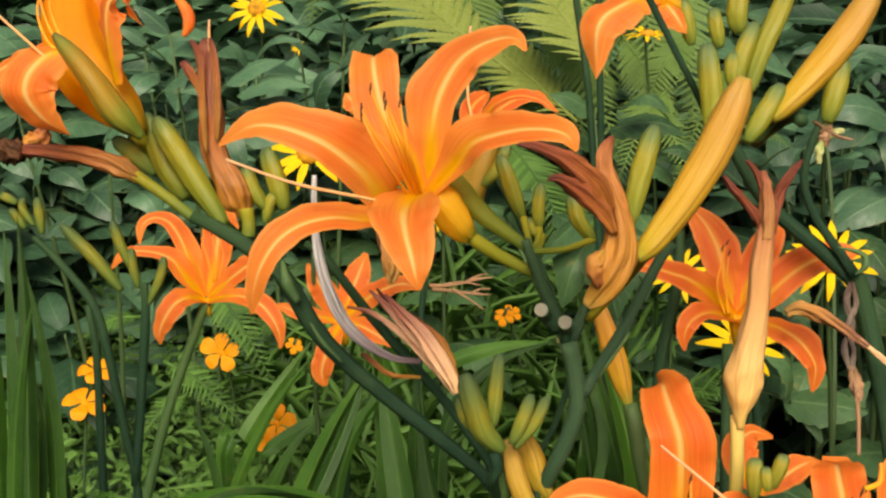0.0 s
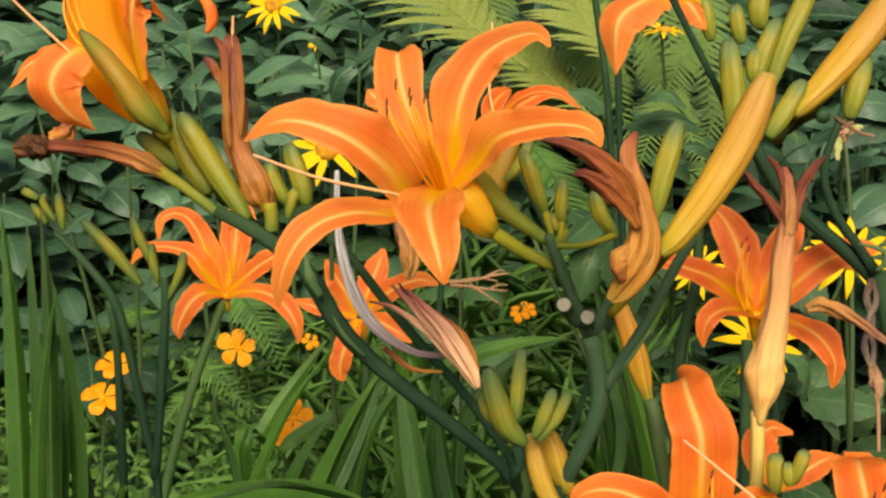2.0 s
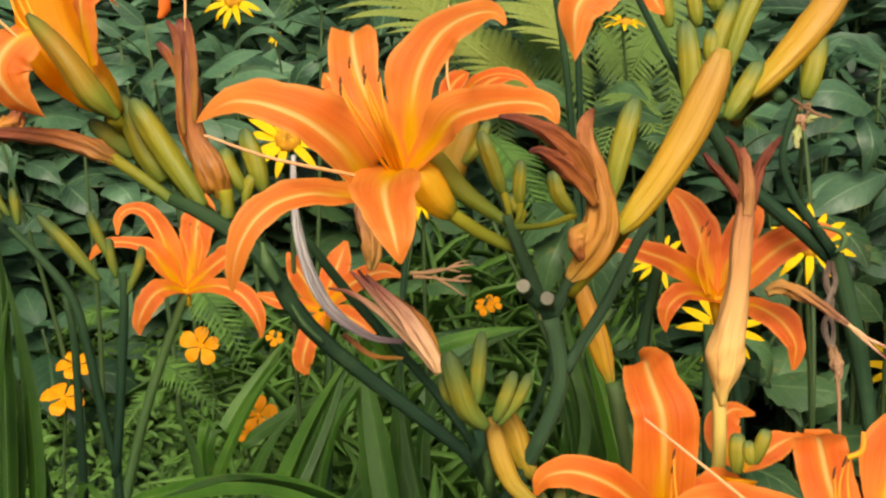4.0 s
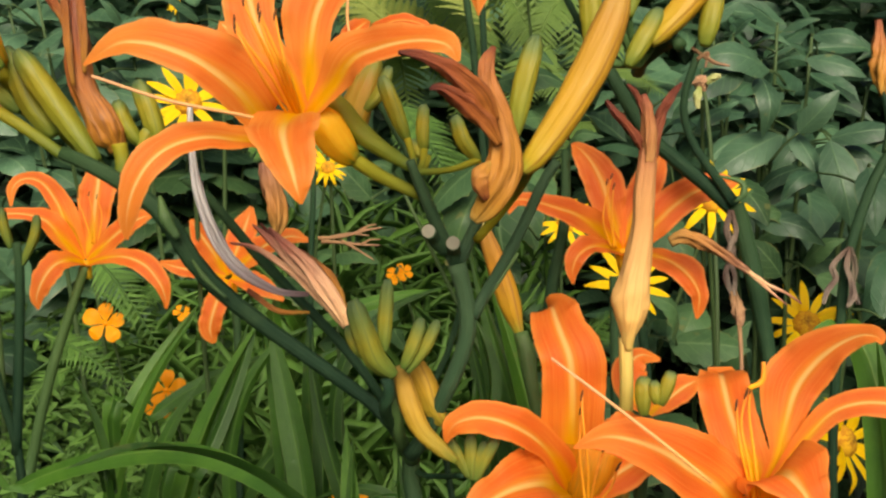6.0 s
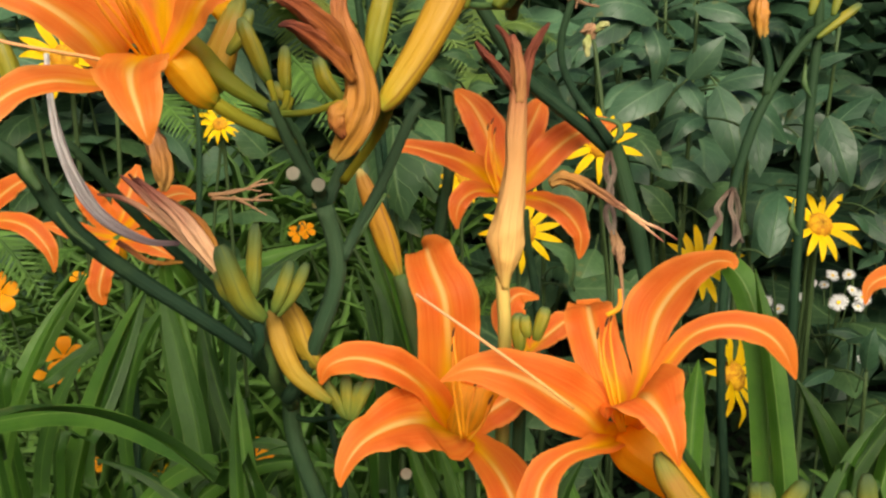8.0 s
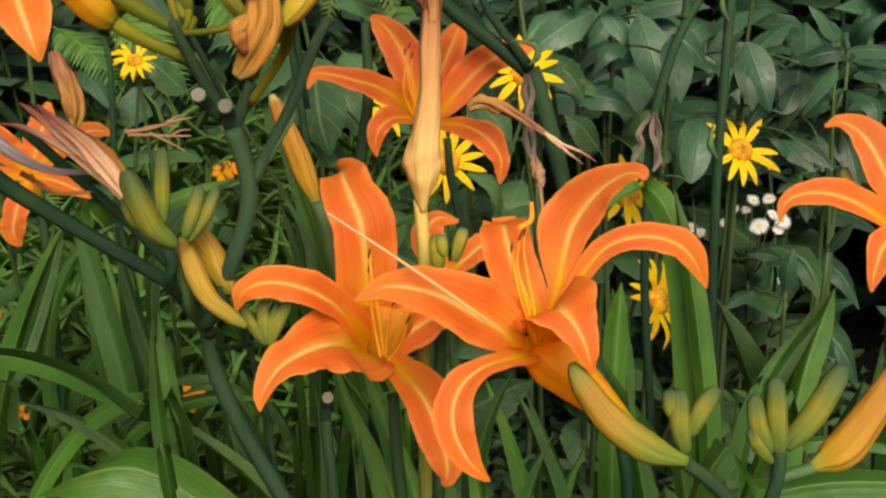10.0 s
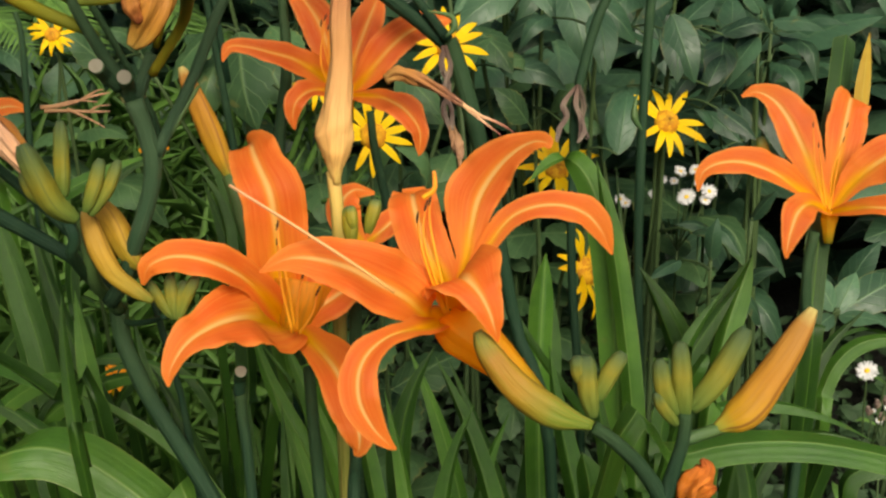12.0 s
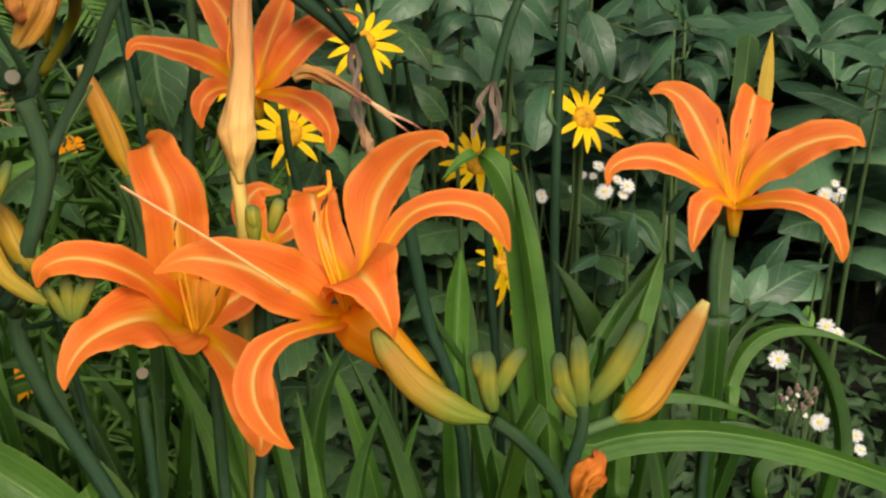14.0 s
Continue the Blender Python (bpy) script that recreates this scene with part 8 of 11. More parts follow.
strap(clump_left, [(-0.2155, 0.4255, 0), (-0.2248, 0.4319, 0.4628), (-0.2245, 0.4446, 0.5021), (-0.2254, 0.4574, 0.5413), (-0.2275, 0.4701, 0.5804), (-0.2308, 0.4828, 0.6195), (-0.2352, 0.4954, 0.6585)], 0.0114, (0.5893, -0.6657, 0.4578), 304, fold=0.65, twist=0.16)
strap(clump_left, [(-0.1991, 0.4229, 0), (-0.1973, 0.4281, 0.4657), (-0.1945, 0.4391, 0.4995), (-0.1943, 0.45, 0.5332), (-0.1967, 0.4608, 0.5666), (-0.2017, 0.4716, 0.5997), (-0.2092, 0.4823, 0.6327)], 0.0085, (-0.0387, -0.8214, 0.569), 305, fold=0.37, twist=-0.09)
strap(clump_left, [(-0.2008, 0.4068, 0), (-0.2001, 0.4052, 0.4837), (-0.2032, 0.4149, 0.5136), (-0.2041, 0.4245, 0.5433), (-0.2029, 0.4341, 0.5729), (-0.1996, 0.4437, 0.6022), (-0.1941, 0.4532, 0.6314)], 0.0070, (0.2846, -0.7889, 0.5447), 308, fold=0.63, twist=0.18)
strap(clump_left, [(-0.1937, 0.4289, 0), (-0.1883, 0.4367, 0.4589), (-0.1905, 0.4451, 0.4848), (-0.194, 0.4535, 0.5104), (-0.1988, 0.4617, 0.5357), (-0.2049, 0.4698, 0.5607), (-0.2122, 0.4778, 0.5853)], 0.0098, (0.1705, -0.8105, 0.5603), 309, fold=0.31, twist=-0.12)
strap(clump_left, [(-0.2113, 0.4198, 0), (-0.2177, 0.4237, 0.4692), (-0.2104, 0.4305, 0.4901), (-0.205, 0.4374, 0.5112), (-0.2015, 0.4443, 0.5325), (-0.2, 0.4513, 0.554), (-0.2004, 0.4583, 0.5757)], 0.0101, (-0.1994, -0.8051, 0.5585), 311, fold=0.32, twist=0.17)
clump_mid = thing("daylily_foliage", (-0.0757, 0.4927, 0), "arching strap-shaped green daylily leaves", "foliage", "daylily leaf clumps")
strap(clump_mid, [(-0.1049, 0.4911, 0), (-0.1245, 0.4904, 0.4544), (-0.1251, 0.4961, 0.4721), (-0.1272, 0.5017, 0.4894), (-0.131, 0.5072, 0.5063), (-0.1363, 0.5126, 0.5229), (-0.1431, 0.5179, 0.5391)], 0.0089, (-0.6465, -0.6257, 0.4366), 314, fold=0.38, twist=-0.17)
strap(clump_mid, [(-0.079, 0.5263, 0), (-0.0812, 0.5407, 0.3768), (-0.095, 0.5523, 0.4123), (-0.0931, 0.5626, 0.4443), (-0.0813, 0.5724, 0.4742), (-0.0656, 0.5818, 0.5033), (-0.0518, 0.5915, 0.5332)], 0.0129, (-0.5978, -0.6576, 0.4585), 315, fold=0.48, twist=-0.19)
strap(clump_mid, [(-0.0654, 0.5192, 0), (-0.0586, 0.5305, 0.3847), (-0.0672, 0.5417, 0.4191), (-0.0668, 0.5545, 0.4583), (-0.0556, 0.5665, 0.4953), (-0.0322, 0.5755, 0.5231), (0.0053, 0.5793, 0.5346)], 0.0084, (0.0824, -0.8196, 0.567), 316, fold=0.46, twist=-0.22)
strap(clump_mid, [(-0.0491, 0.5291, 0), (-0.0314, 0.5448, 0.3734), (-0.0318, 0.5551, 0.4051), (-0.0333, 0.5654, 0.4368), (-0.0361, 0.5756, 0.4683), (-0.04, 0.5858, 0.4998), (-0.045, 0.596, 0.5311)], 0.0130, (0.5297, -0.6987, 0.481), 317, fold=0.61, twist=-0.19)
strap(clump_mid, [(-0.036, 0.5209, 0), (-0.0095, 0.533, 0.3825), (-0.0132, 0.5426, 0.412), (-0.0158, 0.5522, 0.4415), (-0.0174, 0.5618, 0.471), (-0.018, 0.5714, 0.5006), (-0.0177, 0.581, 0.5301)], 0.0120, (0.0576, -0.8209, 0.5681), 318, fold=0.31, twist=-0.07)
strap(clump_mid, [(-0.0276, 0.5063, 0), (0.0045, 0.5122, 0.4383), (-0.003, 0.5251, 0.478), (-0.0004, 0.5356, 0.5105), (0.0124, 0.5438, 0.5357), (0.0352, 0.5497, 0.5537), (0.0682, 0.5532, 0.5645)], 0.0086, (-0.4044, -0.7509, 0.5221), 319, fold=0.33, twist=-0.23)
strap(clump_mid, [(-0.1014, 0.5203, 0), (-0.1186, 0.5321, 0.3837), (-0.1197, 0.5413, 0.4119), (-0.1163, 0.5498, 0.438), (-0.1084, 0.5576, 0.4621), (-0.0961, 0.5648, 0.4841), (-0.0794, 0.5713, 0.5041)], 0.0099, (-0.0073, -0.8221, 0.5693), 320, fold=0.3, twist=0.08)
clump_center = thing("daylily_foliage", (0.0371, 0.4279, 0), "long strap-shaped green daylily leaves between the scapes", "foliage", "daylily leaf clumps")
strap(clump_center, [(0.0834, 0.4369, 0), (0.1142, 0.4408, 0.4201), (0.1079, 0.4565, 0.4575), (0.0998, 0.4724, 0.4943), (0.0907, 0.4884, 0.5309), (0.0814, 0.5044, 0.5675), (0.0727, 0.5204, 0.6042)], 0.0099, (0.42, -0.7492, 0.5121), 322, fold=0.64, twist=0.27)
strap(clump_center, [(0.082, 0.4607, 0), (0.112, 0.4747, 0.3941), (0.1064, 0.4879, 0.4251), (0.1005, 0.5011, 0.456), (0.0942, 0.5143, 0.4869), (0.0876, 0.5275, 0.5176), (0.0807, 0.5408, 0.5483)], 0.0112, (0.2613, -0.785, 0.5617), 323, fold=0.34, twist=-0.08)
strap(clump_center, [(0.0918, 0.4405, 0), (0.1283, 0.4459, 0.4141), (0.1216, 0.4608, 0.4491), (0.1122, 0.4759, 0.4832), (0.1011, 0.491, 0.5167), (0.0895, 0.5062, 0.5501), (0.0786, 0.5213, 0.5837)], 0.0088, (0.4209, -0.749, 0.5118), 324, fold=0.34, twist=-0.22)
strap(clump_center, [(0.0181, 0.3418, 0), (0.0054, 0.3049, 0.5157), (0.0042, 0.3112, 0.5312), (0.0037, 0.3173, 0.5467), (0.0037, 0.3234, 0.5621), (0.0044, 0.3293, 0.5776), (0.0057, 0.3351, 0.593)], 0.0055, (0.2662, -0.7843, 0.5604), 325, fold=0.65, twist=0.25)
strap(clump_center, [(0.0215, 0.3901, 0), (0.011, 0.3738, 0.4869), (-0.0069, 0.3874, 0.5132), (-0.0309, 0.3994, 0.5327), (-0.0594, 0.4089, 0.5439), (-0.0909, 0.4152, 0.5455), (-0.1239, 0.4176, 0.5364)], 0.0116, (-0.6182, -0.5809, 0.5295), 326, tip=0.75, fold=0.34, twist=0.12)
strap(clump_center, [(0.0286, 0.4393, 0), (0.0229, 0.4443, 0.4305), (0.0104, 0.4564, 0.4557), (0.0004, 0.4684, 0.4818), (-0.0071, 0.4803, 0.5086), (-0.0121, 0.492, 0.5362), (-0.0147, 0.5036, 0.5647)], 0.0090, (0.2208, -0.7904, 0.5714), 327, fold=0.58, twist=0.06)
strap(clump_center, [(0.0415, 0.4632, 0), (0.0445, 0.4783, 0.4396), (0.0366, 0.4852, 0.4535), (0.0265, 0.4905, 0.4625), (0.0144, 0.4943, 0.4667), (0, 0.4966, 0.466), (-0.0165, 0.4974, 0.4604)], 0.0076, (-0.1315, -0.7794, 0.6125), 328, fold=0.44, twist=-0.28)
strap(clump_center, [(0.0431, 0.4415, 0), (0.0471, 0.4474, 0.4246), (0.0474, 0.4585, 0.4532), (0.0389, 0.4668, 0.4704), (0.0241, 0.4717, 0.4761), (0.0057, 0.4727, 0.4703), (-0.0138, 0.4695, 0.4531)], 0.0073, (0.4843, -0.7273, 0.4864), 329, fold=0.36, twist=0.25)
strap(clump_center, [(0.0554, 0.4534, 0), (0.0675, 0.4643, 0.4085), (0.0659, 0.4716, 0.4263), (0.0612, 0.4783, 0.4414), (0.0533, 0.4847, 0.4539), (0.0423, 0.4905, 0.4638), (0.0281, 0.4959, 0.471)], 0.0076, (0.5149, -0.7151, 0.4728), 330, fold=0.64, twist=0.06)
clump_right = thing("daylily_foliage", (0.0945, 0.34, 0), "sheaf of long green daylily leaves with parallel veins", "foliage", "daylily leaf clumps")
strap(clump_right, [(0.1055, 0.3406, 0), (0.1128, 0.3409, 0.3929), (0.1123, 0.3555, 0.4215), (0.1051, 0.3711, 0.4478), (0.0947, 0.3871, 0.4731), (0.0852, 0.403, 0.4987), (0.0802, 0.4183, 0.5257)], 0.0109, (-0.1713, -0.7162, 0.6765), 332, material=M_BLADE_PALE, fold=0.7, twist=-0.04)
strap(clump_right, [(0.1086, 0.3393, 0), (0.1179, 0.339, 0.3931), (0.115, 0.3527, 0.4183), (0.1113, 0.3665, 0.4432), (0.1068, 0.3804, 0.4679), (0.1012, 0.3944, 0.4922), (0.0943, 0.4086, 0.516)], 0.0125, (-0.1917, -0.7105, 0.6771), 333, material=M_BLADE_PALE, fold=0.47, twist=-0.11)
strap(clump_right, [(0.1125, 0.3275, 0), (0.1245, 0.3222, 0.4077), (0.1239, 0.3345, 0.4315), (0.1228, 0.3468, 0.4552), (0.1213, 0.3593, 0.4788), (0.1193, 0.3719, 0.5023), (0.1169, 0.3845, 0.5257)], 0.0094, (-0.675, -0.4521, 0.5831), 334, material=M_BLADE_PALE, fold=0.43, twist=-0.12)
strap(clump_right, [(0.1435, 0.3492, 0), (0.1762, 0.3532, 0.3611), (0.1777, 0.3662, 0.3878), (0.1769, 0.3797, 0.4138), (0.1739, 0.3936, 0.4394), (0.1687, 0.408, 0.4644), (0.1612, 0.4227, 0.4889)], 0.0106, (0.1245, -0.7621, 0.6354), 335, material=M_BLADE_PALE, fold=0.5, twist=0.12)
strap(clump_right, [(0.1426, 0.3168, 0), (0.1747, 0.3069, 0.4074), (0.1751, 0.3183, 0.4301), (0.1736, 0.3301, 0.4524), (0.1703, 0.3421, 0.4741), (0.1651, 0.3545, 0.4953), (0.1581, 0.3671, 0.516)], 0.0105, (-0.5444, -0.5501, 0.6333), 336, fold=0.64, twist=0.01)
strap(clump_right, [(0.1606, 0.3433, 0), (0.2046, 0.3447, 0.3607), (0.203, 0.3582, 0.3861), (0.1997, 0.3719, 0.4111), (0.1948, 0.3858, 0.4356), (0.1883, 0.4, 0.4597), (0.1803, 0.4145, 0.4833)], 0.0095, (0.1746, -0.763, 0.6224), 337, fold=0.3, twist=-0.27)
strap(clump_right, [(0.1236, 0.344, 0), (0.143, 0.3457, 0.4159), (0.1393, 0.357, 0.436), (0.1397, 0.3667, 0.4554), (0.144, 0.3749, 0.4741), (0.1523, 0.3816, 0.4921), (0.1646, 0.3867, 0.5095)], 0.0121, (0.0224, -0.754, 0.6565), 338, fold=0.67, twist=0.21)
strap(clump_right, [(0.18, 0.4046, 0), (0.2369, 0.4323, 0.312), (0.2462, 0.4465, 0.3456), (0.2579, 0.4606, 0.3804), (0.2685, 0.4752, 0.4153), (0.2744, 0.4906, 0.4491), (0.2721, 0.5074, 0.4808)], 0.0177, (-0.4568, -0.6021, 0.6548), 339, fold=0.44, twist=-0.01)
strap(clump_right, [(0.2046, 0.3645, 0), (0.2789, 0.375, 0.308), (0.2861, 0.3971, 0.3574), (0.2913, 0.4209, 0.4062), (0.2954, 0.4443, 0.4556), (0.2978, 0.4668, 0.5024), (0.2947, 0.4835, 0.5343), (0.2844, 0.4936, 0.5508), (0.2701, 0.494, 0.5506), (0.2554, 0.4899, 0.5416)], 0.0195, (-0.331, -0.603, 0.726), 340, material=M_BLADE_PALE, tip=0.55, fold=0.3, n=40)
strap(clump_right, [(0.2232, 0.3807, 0), (0.309, 0.3982, 0.2756), (0.3163, 0.4222, 0.3271), (0.3205, 0.4471, 0.3785), (0.323, 0.4724, 0.4299), (0.3257, 0.4977, 0.4812), (0.33, 0.5225, 0.5326)], 0.0100, (-0.7418, -0.3892, 0.5462), 341, fold=0.54, twist=0.28)
strap(clump_right, [(0.2346, 0.3748, 0), (0.3281, 0.3898, 0.3682), (0.3335, 0.4018, 0.3951), (0.3413, 0.4128, 0.4214), (0.3515, 0.4228, 0.4471), (0.3641, 0.4318, 0.4723), (0.379, 0.4397, 0.4969)], 0.0167, (-0.0358, -0.7458, 0.6652), 342, tip=0.8, fold=0.4, twist=0.02)
strap(clump_right, [(0.2492, 0.4061, 0), (0.3523, 0.4344, 0.3888), (0.3503, 0.4445, 0.4075), (0.3471, 0.4547, 0.4257), (0.343, 0.465, 0.4436), (0.3379, 0.4754, 0.461), (0.3317, 0.486, 0.4779)], 0.0127, (-0.6636, -0.4618, 0.5885), 343, fold=0.41, twist=0.15)
strap(clump_right, [(0.2245, 0.3864, 0), (0.3111, 0.4062, 0.433), (0.3199, 0.4099, 0.4454), (0.3291, 0.4131, 0.4573), (0.3389, 0.4161, 0.4689), (0.3491, 0.4186, 0.4801), (0.3599, 0.4208, 0.4909)], 0.0110, (-0.2719, -0.6845, 0.6764), 344, fold=0.59, twist=0.25)
strap(clump_right, [(0.1435, 0.2718, 0), (0.1761, 0.2426, 0.52), (0.2093, 0.2397, 0.5407), (0.2446, 0.2281, 0.5472), (0.2801, 0.2109, 0.5433), (0.314, 0.1909, 0.5332), (0.3443, 0.1712, 0.5208)], 0.0154, (-0.0904, -0.1551, 0.9838), 345, material=M_BLADE_PALE, tip=0.85, fold=0.25, twist=0)
strap(clump_right, [(0.2, 0.3354, 0), (0.2703, 0.3334, 0.4767), (0.2898, 0.3305, 0.4826), (0.3088, 0.3257, 0.4845), (0.3273, 0.319, 0.4825), (0.3451, 0.3105, 0.4764), (0.3624, 0.3002, 0.4663)], 0.0092, (-0.0504, -0.1829, 0.9818), 346, fold=0.36, twist=-0.09)
strap(clump_right, [(0.1549, 0.2916, 0), (0.1952, 0.2708, 0.4683), (0.1964, 0.2746, 0.4763), (0.1972, 0.2784, 0.4844), (0.1975, 0.2824, 0.4923), (0.1973, 0.2865, 0.5002), (0.1966, 0.2906, 0.5081)], 0.0131, (-0.5627, -0.538, 0.6277), 347, tip=0.8, material=M_BLADE_PALE, fold=0.33, twist=0.14)
strap(clump_right, [(0.0735, 0.3416, 0), (0.0594, 0.3423, 0.408), (0.0599, 0.3568, 0.437), (0.0499, 0.3721, 0.461), (0.0324, 0.3874, 0.4807), (0.0103, 0.4023, 0.4968), (-0.0133, 0.4161, 0.5099)], 0.0089, (-0.4687, -0.5956, 0.6524), 348, material=M_BLADE_PALE, fold=0.51, twist=0.14)
strap(clump_right, [(0.0808, 0.3125, 0), (0.0443, 0.3097, 0.4748), (0.0281, 0.3243, 0.4935), (0.0131, 0.3354, 0.5065), (-0.0003, 0.3436, 0.515), (-0.0144, 0.3495, 0.5186), (-0.0316, 0.3518, 0.5157), (-0.0493, 0.3534, 0.5086)], 0.0235, (-0.113, -0.286, 0.952), 349, material=M_BLADE_PALE, tip=0.8, fold=0.35, wave=0.02)
strap(clump_right, [(0.0443, 0.3901, 0), (0.0108, 0.4116, 0.3939), (0.0028, 0.4263, 0.4178), (-0.0104, 0.4415, 0.4399), (-0.0284, 0.4564, 0.4584), (-0.0508, 0.4699, 0.4718), (-0.0771, 0.4813, 0.4784)], 0.0099, (-0.0834, -0.7371, 0.6707), 350, fold=0.69, twist=-0.23)
strap(clump_right, [(0.0265, 0.4077, 0), (-0.0188, 0.4367, 0.3798), (-0.0274, 0.4479, 0.3967), (-0.0326, 0.4606, 0.4187), (-0.0314, 0.4714, 0.4406), (-0.0207, 0.4767, 0.4574), (0.0023, 0.4731, 0.4641)], 0.0079, (-0.5737, -0.5305, 0.6241), 351, fold=0.64, twist=0.0)
strap(clump_right, [(0.0044, 0.4263, 0), (-0.0556, 0.4634, 0.406), (-0.0376, 0.4719, 0.4335), (-0.0161, 0.4754, 0.4532), (0.0089, 0.4738, 0.4651), (0.0374, 0.4672, 0.4691), (0.0694, 0.4556, 0.4653)], 0.0095, (-0.1, -0.35, 0.93), 352, material=M_BLADE_PALE, fold=0.61, twist=-0.0)
strap(clump_right, [(0.0744, 0.3794, 0), (0.061, 0.3962, 0.3936), (0.0579, 0.407, 0.4128), (0.0535, 0.4179, 0.4316), (0.0478, 0.429, 0.45), (0.0409, 0.4402, 0.468), (0.0327, 0.4516, 0.4856)], 0.0087, (0.1715, -0.763, 0.6233), 353, fold=0.68, twist=0.1)
strap(clump_right, [(0.0613, 0.3726, 0), (0.0391, 0.3866, 0.4439), (0.0351, 0.3961, 0.4601), (0.032, 0.4053, 0.4765), (0.0298, 0.4145, 0.4931), (0.0285, 0.4234, 0.51), (0.0281, 0.4323, 0.5271)], 0.0081, (-0.2504, -0.692, 0.6771), 354, fold=0.7, twist=0.11)
strap(clump_right, [(0.0136, 0.4804, 0), (-0.0403, 0.5406, 0.3398), (-0.0386, 0.5556, 0.3704), (-0.0379, 0.5709, 0.4009), (-0.0382, 0.5865, 0.4313), (-0.0395, 0.6022, 0.4615), (-0.0419, 0.6182, 0.4916)], 0.0144, (0.4615, -0.7255, 0.5106), 355, fold=0.56, twist=-0.04)
strap(clump_right, [(0.2645, 0.3478, 0), (0.3778, 0.3512, 0.3867), (0.3755, 0.3637, 0.4099), (0.3788, 0.3735, 0.4312), (0.3877, 0.3807, 0.4506), (0.4023, 0.3851, 0.4681), (0.4226, 0.3869, 0.4837)], 0.0114, (-0.7031, -0.4269, 0.5687), 356, fold=0.32, twist=0.07)
strap(clump_right, [(0.1984, 0.3499, 0), (0.2676, 0.3542, 0.3733), (0.267, 0.3721, 0.4082), (0.2536, 0.3916, 0.4384), (0.2358, 0.4115, 0.4671), (0.222, 0.4309, 0.4969), (0.2206, 0.4485, 0.5308)], 0.0086, (-0.7116, -0.4189, 0.564), 357, fold=0.47, twist=0.23)
strap(clump_right, [(0.0736, 0.3669, 0), (0.0597, 0.3784, 0.4099), (0.0651, 0.386, 0.4281), (0.0692, 0.3939, 0.4462), (0.0718, 0.4023, 0.4643), (0.0731, 0.4111, 0.4823), (0.073, 0.4202, 0.5002)], 0.0084, (-0.3561, -0.6511, 0.6702), 358, fold=0.62, twist=0.15)
strap(clump_right, [(0.0778, 0.4159, 0), (0.0666, 0.4485, 0.5116), (0.074, 0.4533, 0.5256), (0.0779, 0.4591, 0.5393), (0.0783, 0.4659, 0.5528), (0.075, 0.4736, 0.5661), (0.0682, 0.4823, 0.5792)], 0.0087, (-0.6914, -0.4376, 0.5748), 359, fold=0.6, twist=-0.02)
clump_far_right = thing("daylily_foliage", (0.3781, 0.3012, 0), "upright green daylily leaves behind the flower", "foliage", "daylily leaf clumps")
strap(clump_far_right, [(0.37, 0.32, 0), (0.3623, 0.3525, 0.4532), (0.377, 0.3768, 0.4871), (0.3958, 0.4036, 0.5174), (0.4169, 0.432, 0.5527), (0.4386, 0.4596, 0.587), (0.4576, 0.4847, 0.6144)], 0.0138, (-0.216, -0.753, 0.622), 361, material=M_BLADE, tip=0.985, fold=0.2, n=90)
strap(clump_far_right, [(0.3745, 0.3374, 0), (0.3722, 0.353, 0.3701), (0.3751, 0.3681, 0.4003), (0.3807, 0.3821, 0.4302), (0.3888, 0.3949, 0.4601), (0.3995, 0.4065, 0.4899), (0.4127, 0.417, 0.5195)], 0.0133, (0.1851, -0.7673, 0.614), 362, fold=0.46, twist=-0.2)
strap(clump_far_right, [(0.3818, 0.343, 0), (0.3842, 0.3609, 0.4025), (0.3933, 0.3758, 0.437), (0.4084, 0.3813, 0.459), (0.4295, 0.3774, 0.4684), (0.4566, 0.3641, 0.4652), (0.4897, 0.3414, 0.4495)], 0.0113, (-0.0391, -0.0297, 0.9988), 363, material=M_BLADE_PALE, fold=0.31, twist=-0.25)
strap(clump_far_right, [(0.4231, 0.3315, 0), (0.4531, 0.3445, 0.3521), (0.4696, 0.3509, 0.3768), (0.4726, 0.3676, 0.4098), (0.4638, 0.3877, 0.4397), (0.4448, 0.4042, 0.4551), (0.4172, 0.4102, 0.4445)], 0.0119, (-0.8252, -0.2558, 0.5036), 364, fold=0.41, twist=-0.07)
strap(clump_far_right, [(0.3473, 0.3281, 0), (0.3267, 0.3396, 0.3536), (0.3391, 0.3563, 0.3939), (0.3565, 0.3624, 0.4186), (0.3788, 0.3578, 0.4278), (0.4061, 0.3427, 0.4215), (0.4384, 0.317, 0.3996)], 0.0110, (-0.0391, -0.0297, 0.9988), 365, fold=0.48, twist=-0.23)
strap(clump_far_right, [(0.4126, 0.3345, 0), (0.4357, 0.3488, 0.3079), (0.427, 0.3708, 0.3416), (0.4306, 0.3807, 0.3625), (0.4466, 0.3783, 0.3706), (0.4748, 0.3637, 0.3659), (0.5153, 0.3368, 0.3484)], 0.0144, (-0.0391, -0.0297, 0.9988), 366, fold=0.52, twist=0.07)
clump_sheaf = thing("daylily_foliage", (0.0889, 0.3133, 0), "sheaf of bright green daylily leaves under the open flowers", "foliage", "daylily leaf clumps")
strap(clump_sheaf, [(0.102, 0.3363, 0), (0.1107, 0.3462, 0.3693), (0.1116, 0.3604, 0.3978), (0.1109, 0.3754, 0.4268), (0.1072, 0.3909, 0.4552), (0.0991, 0.407, 0.4819), (0.0852, 0.4234, 0.5059)], 0.0107, (-0.7405, -0.3905, 0.5469), 368, material=M_BLADE_PALE, fold=0.38, twist=-0.18)
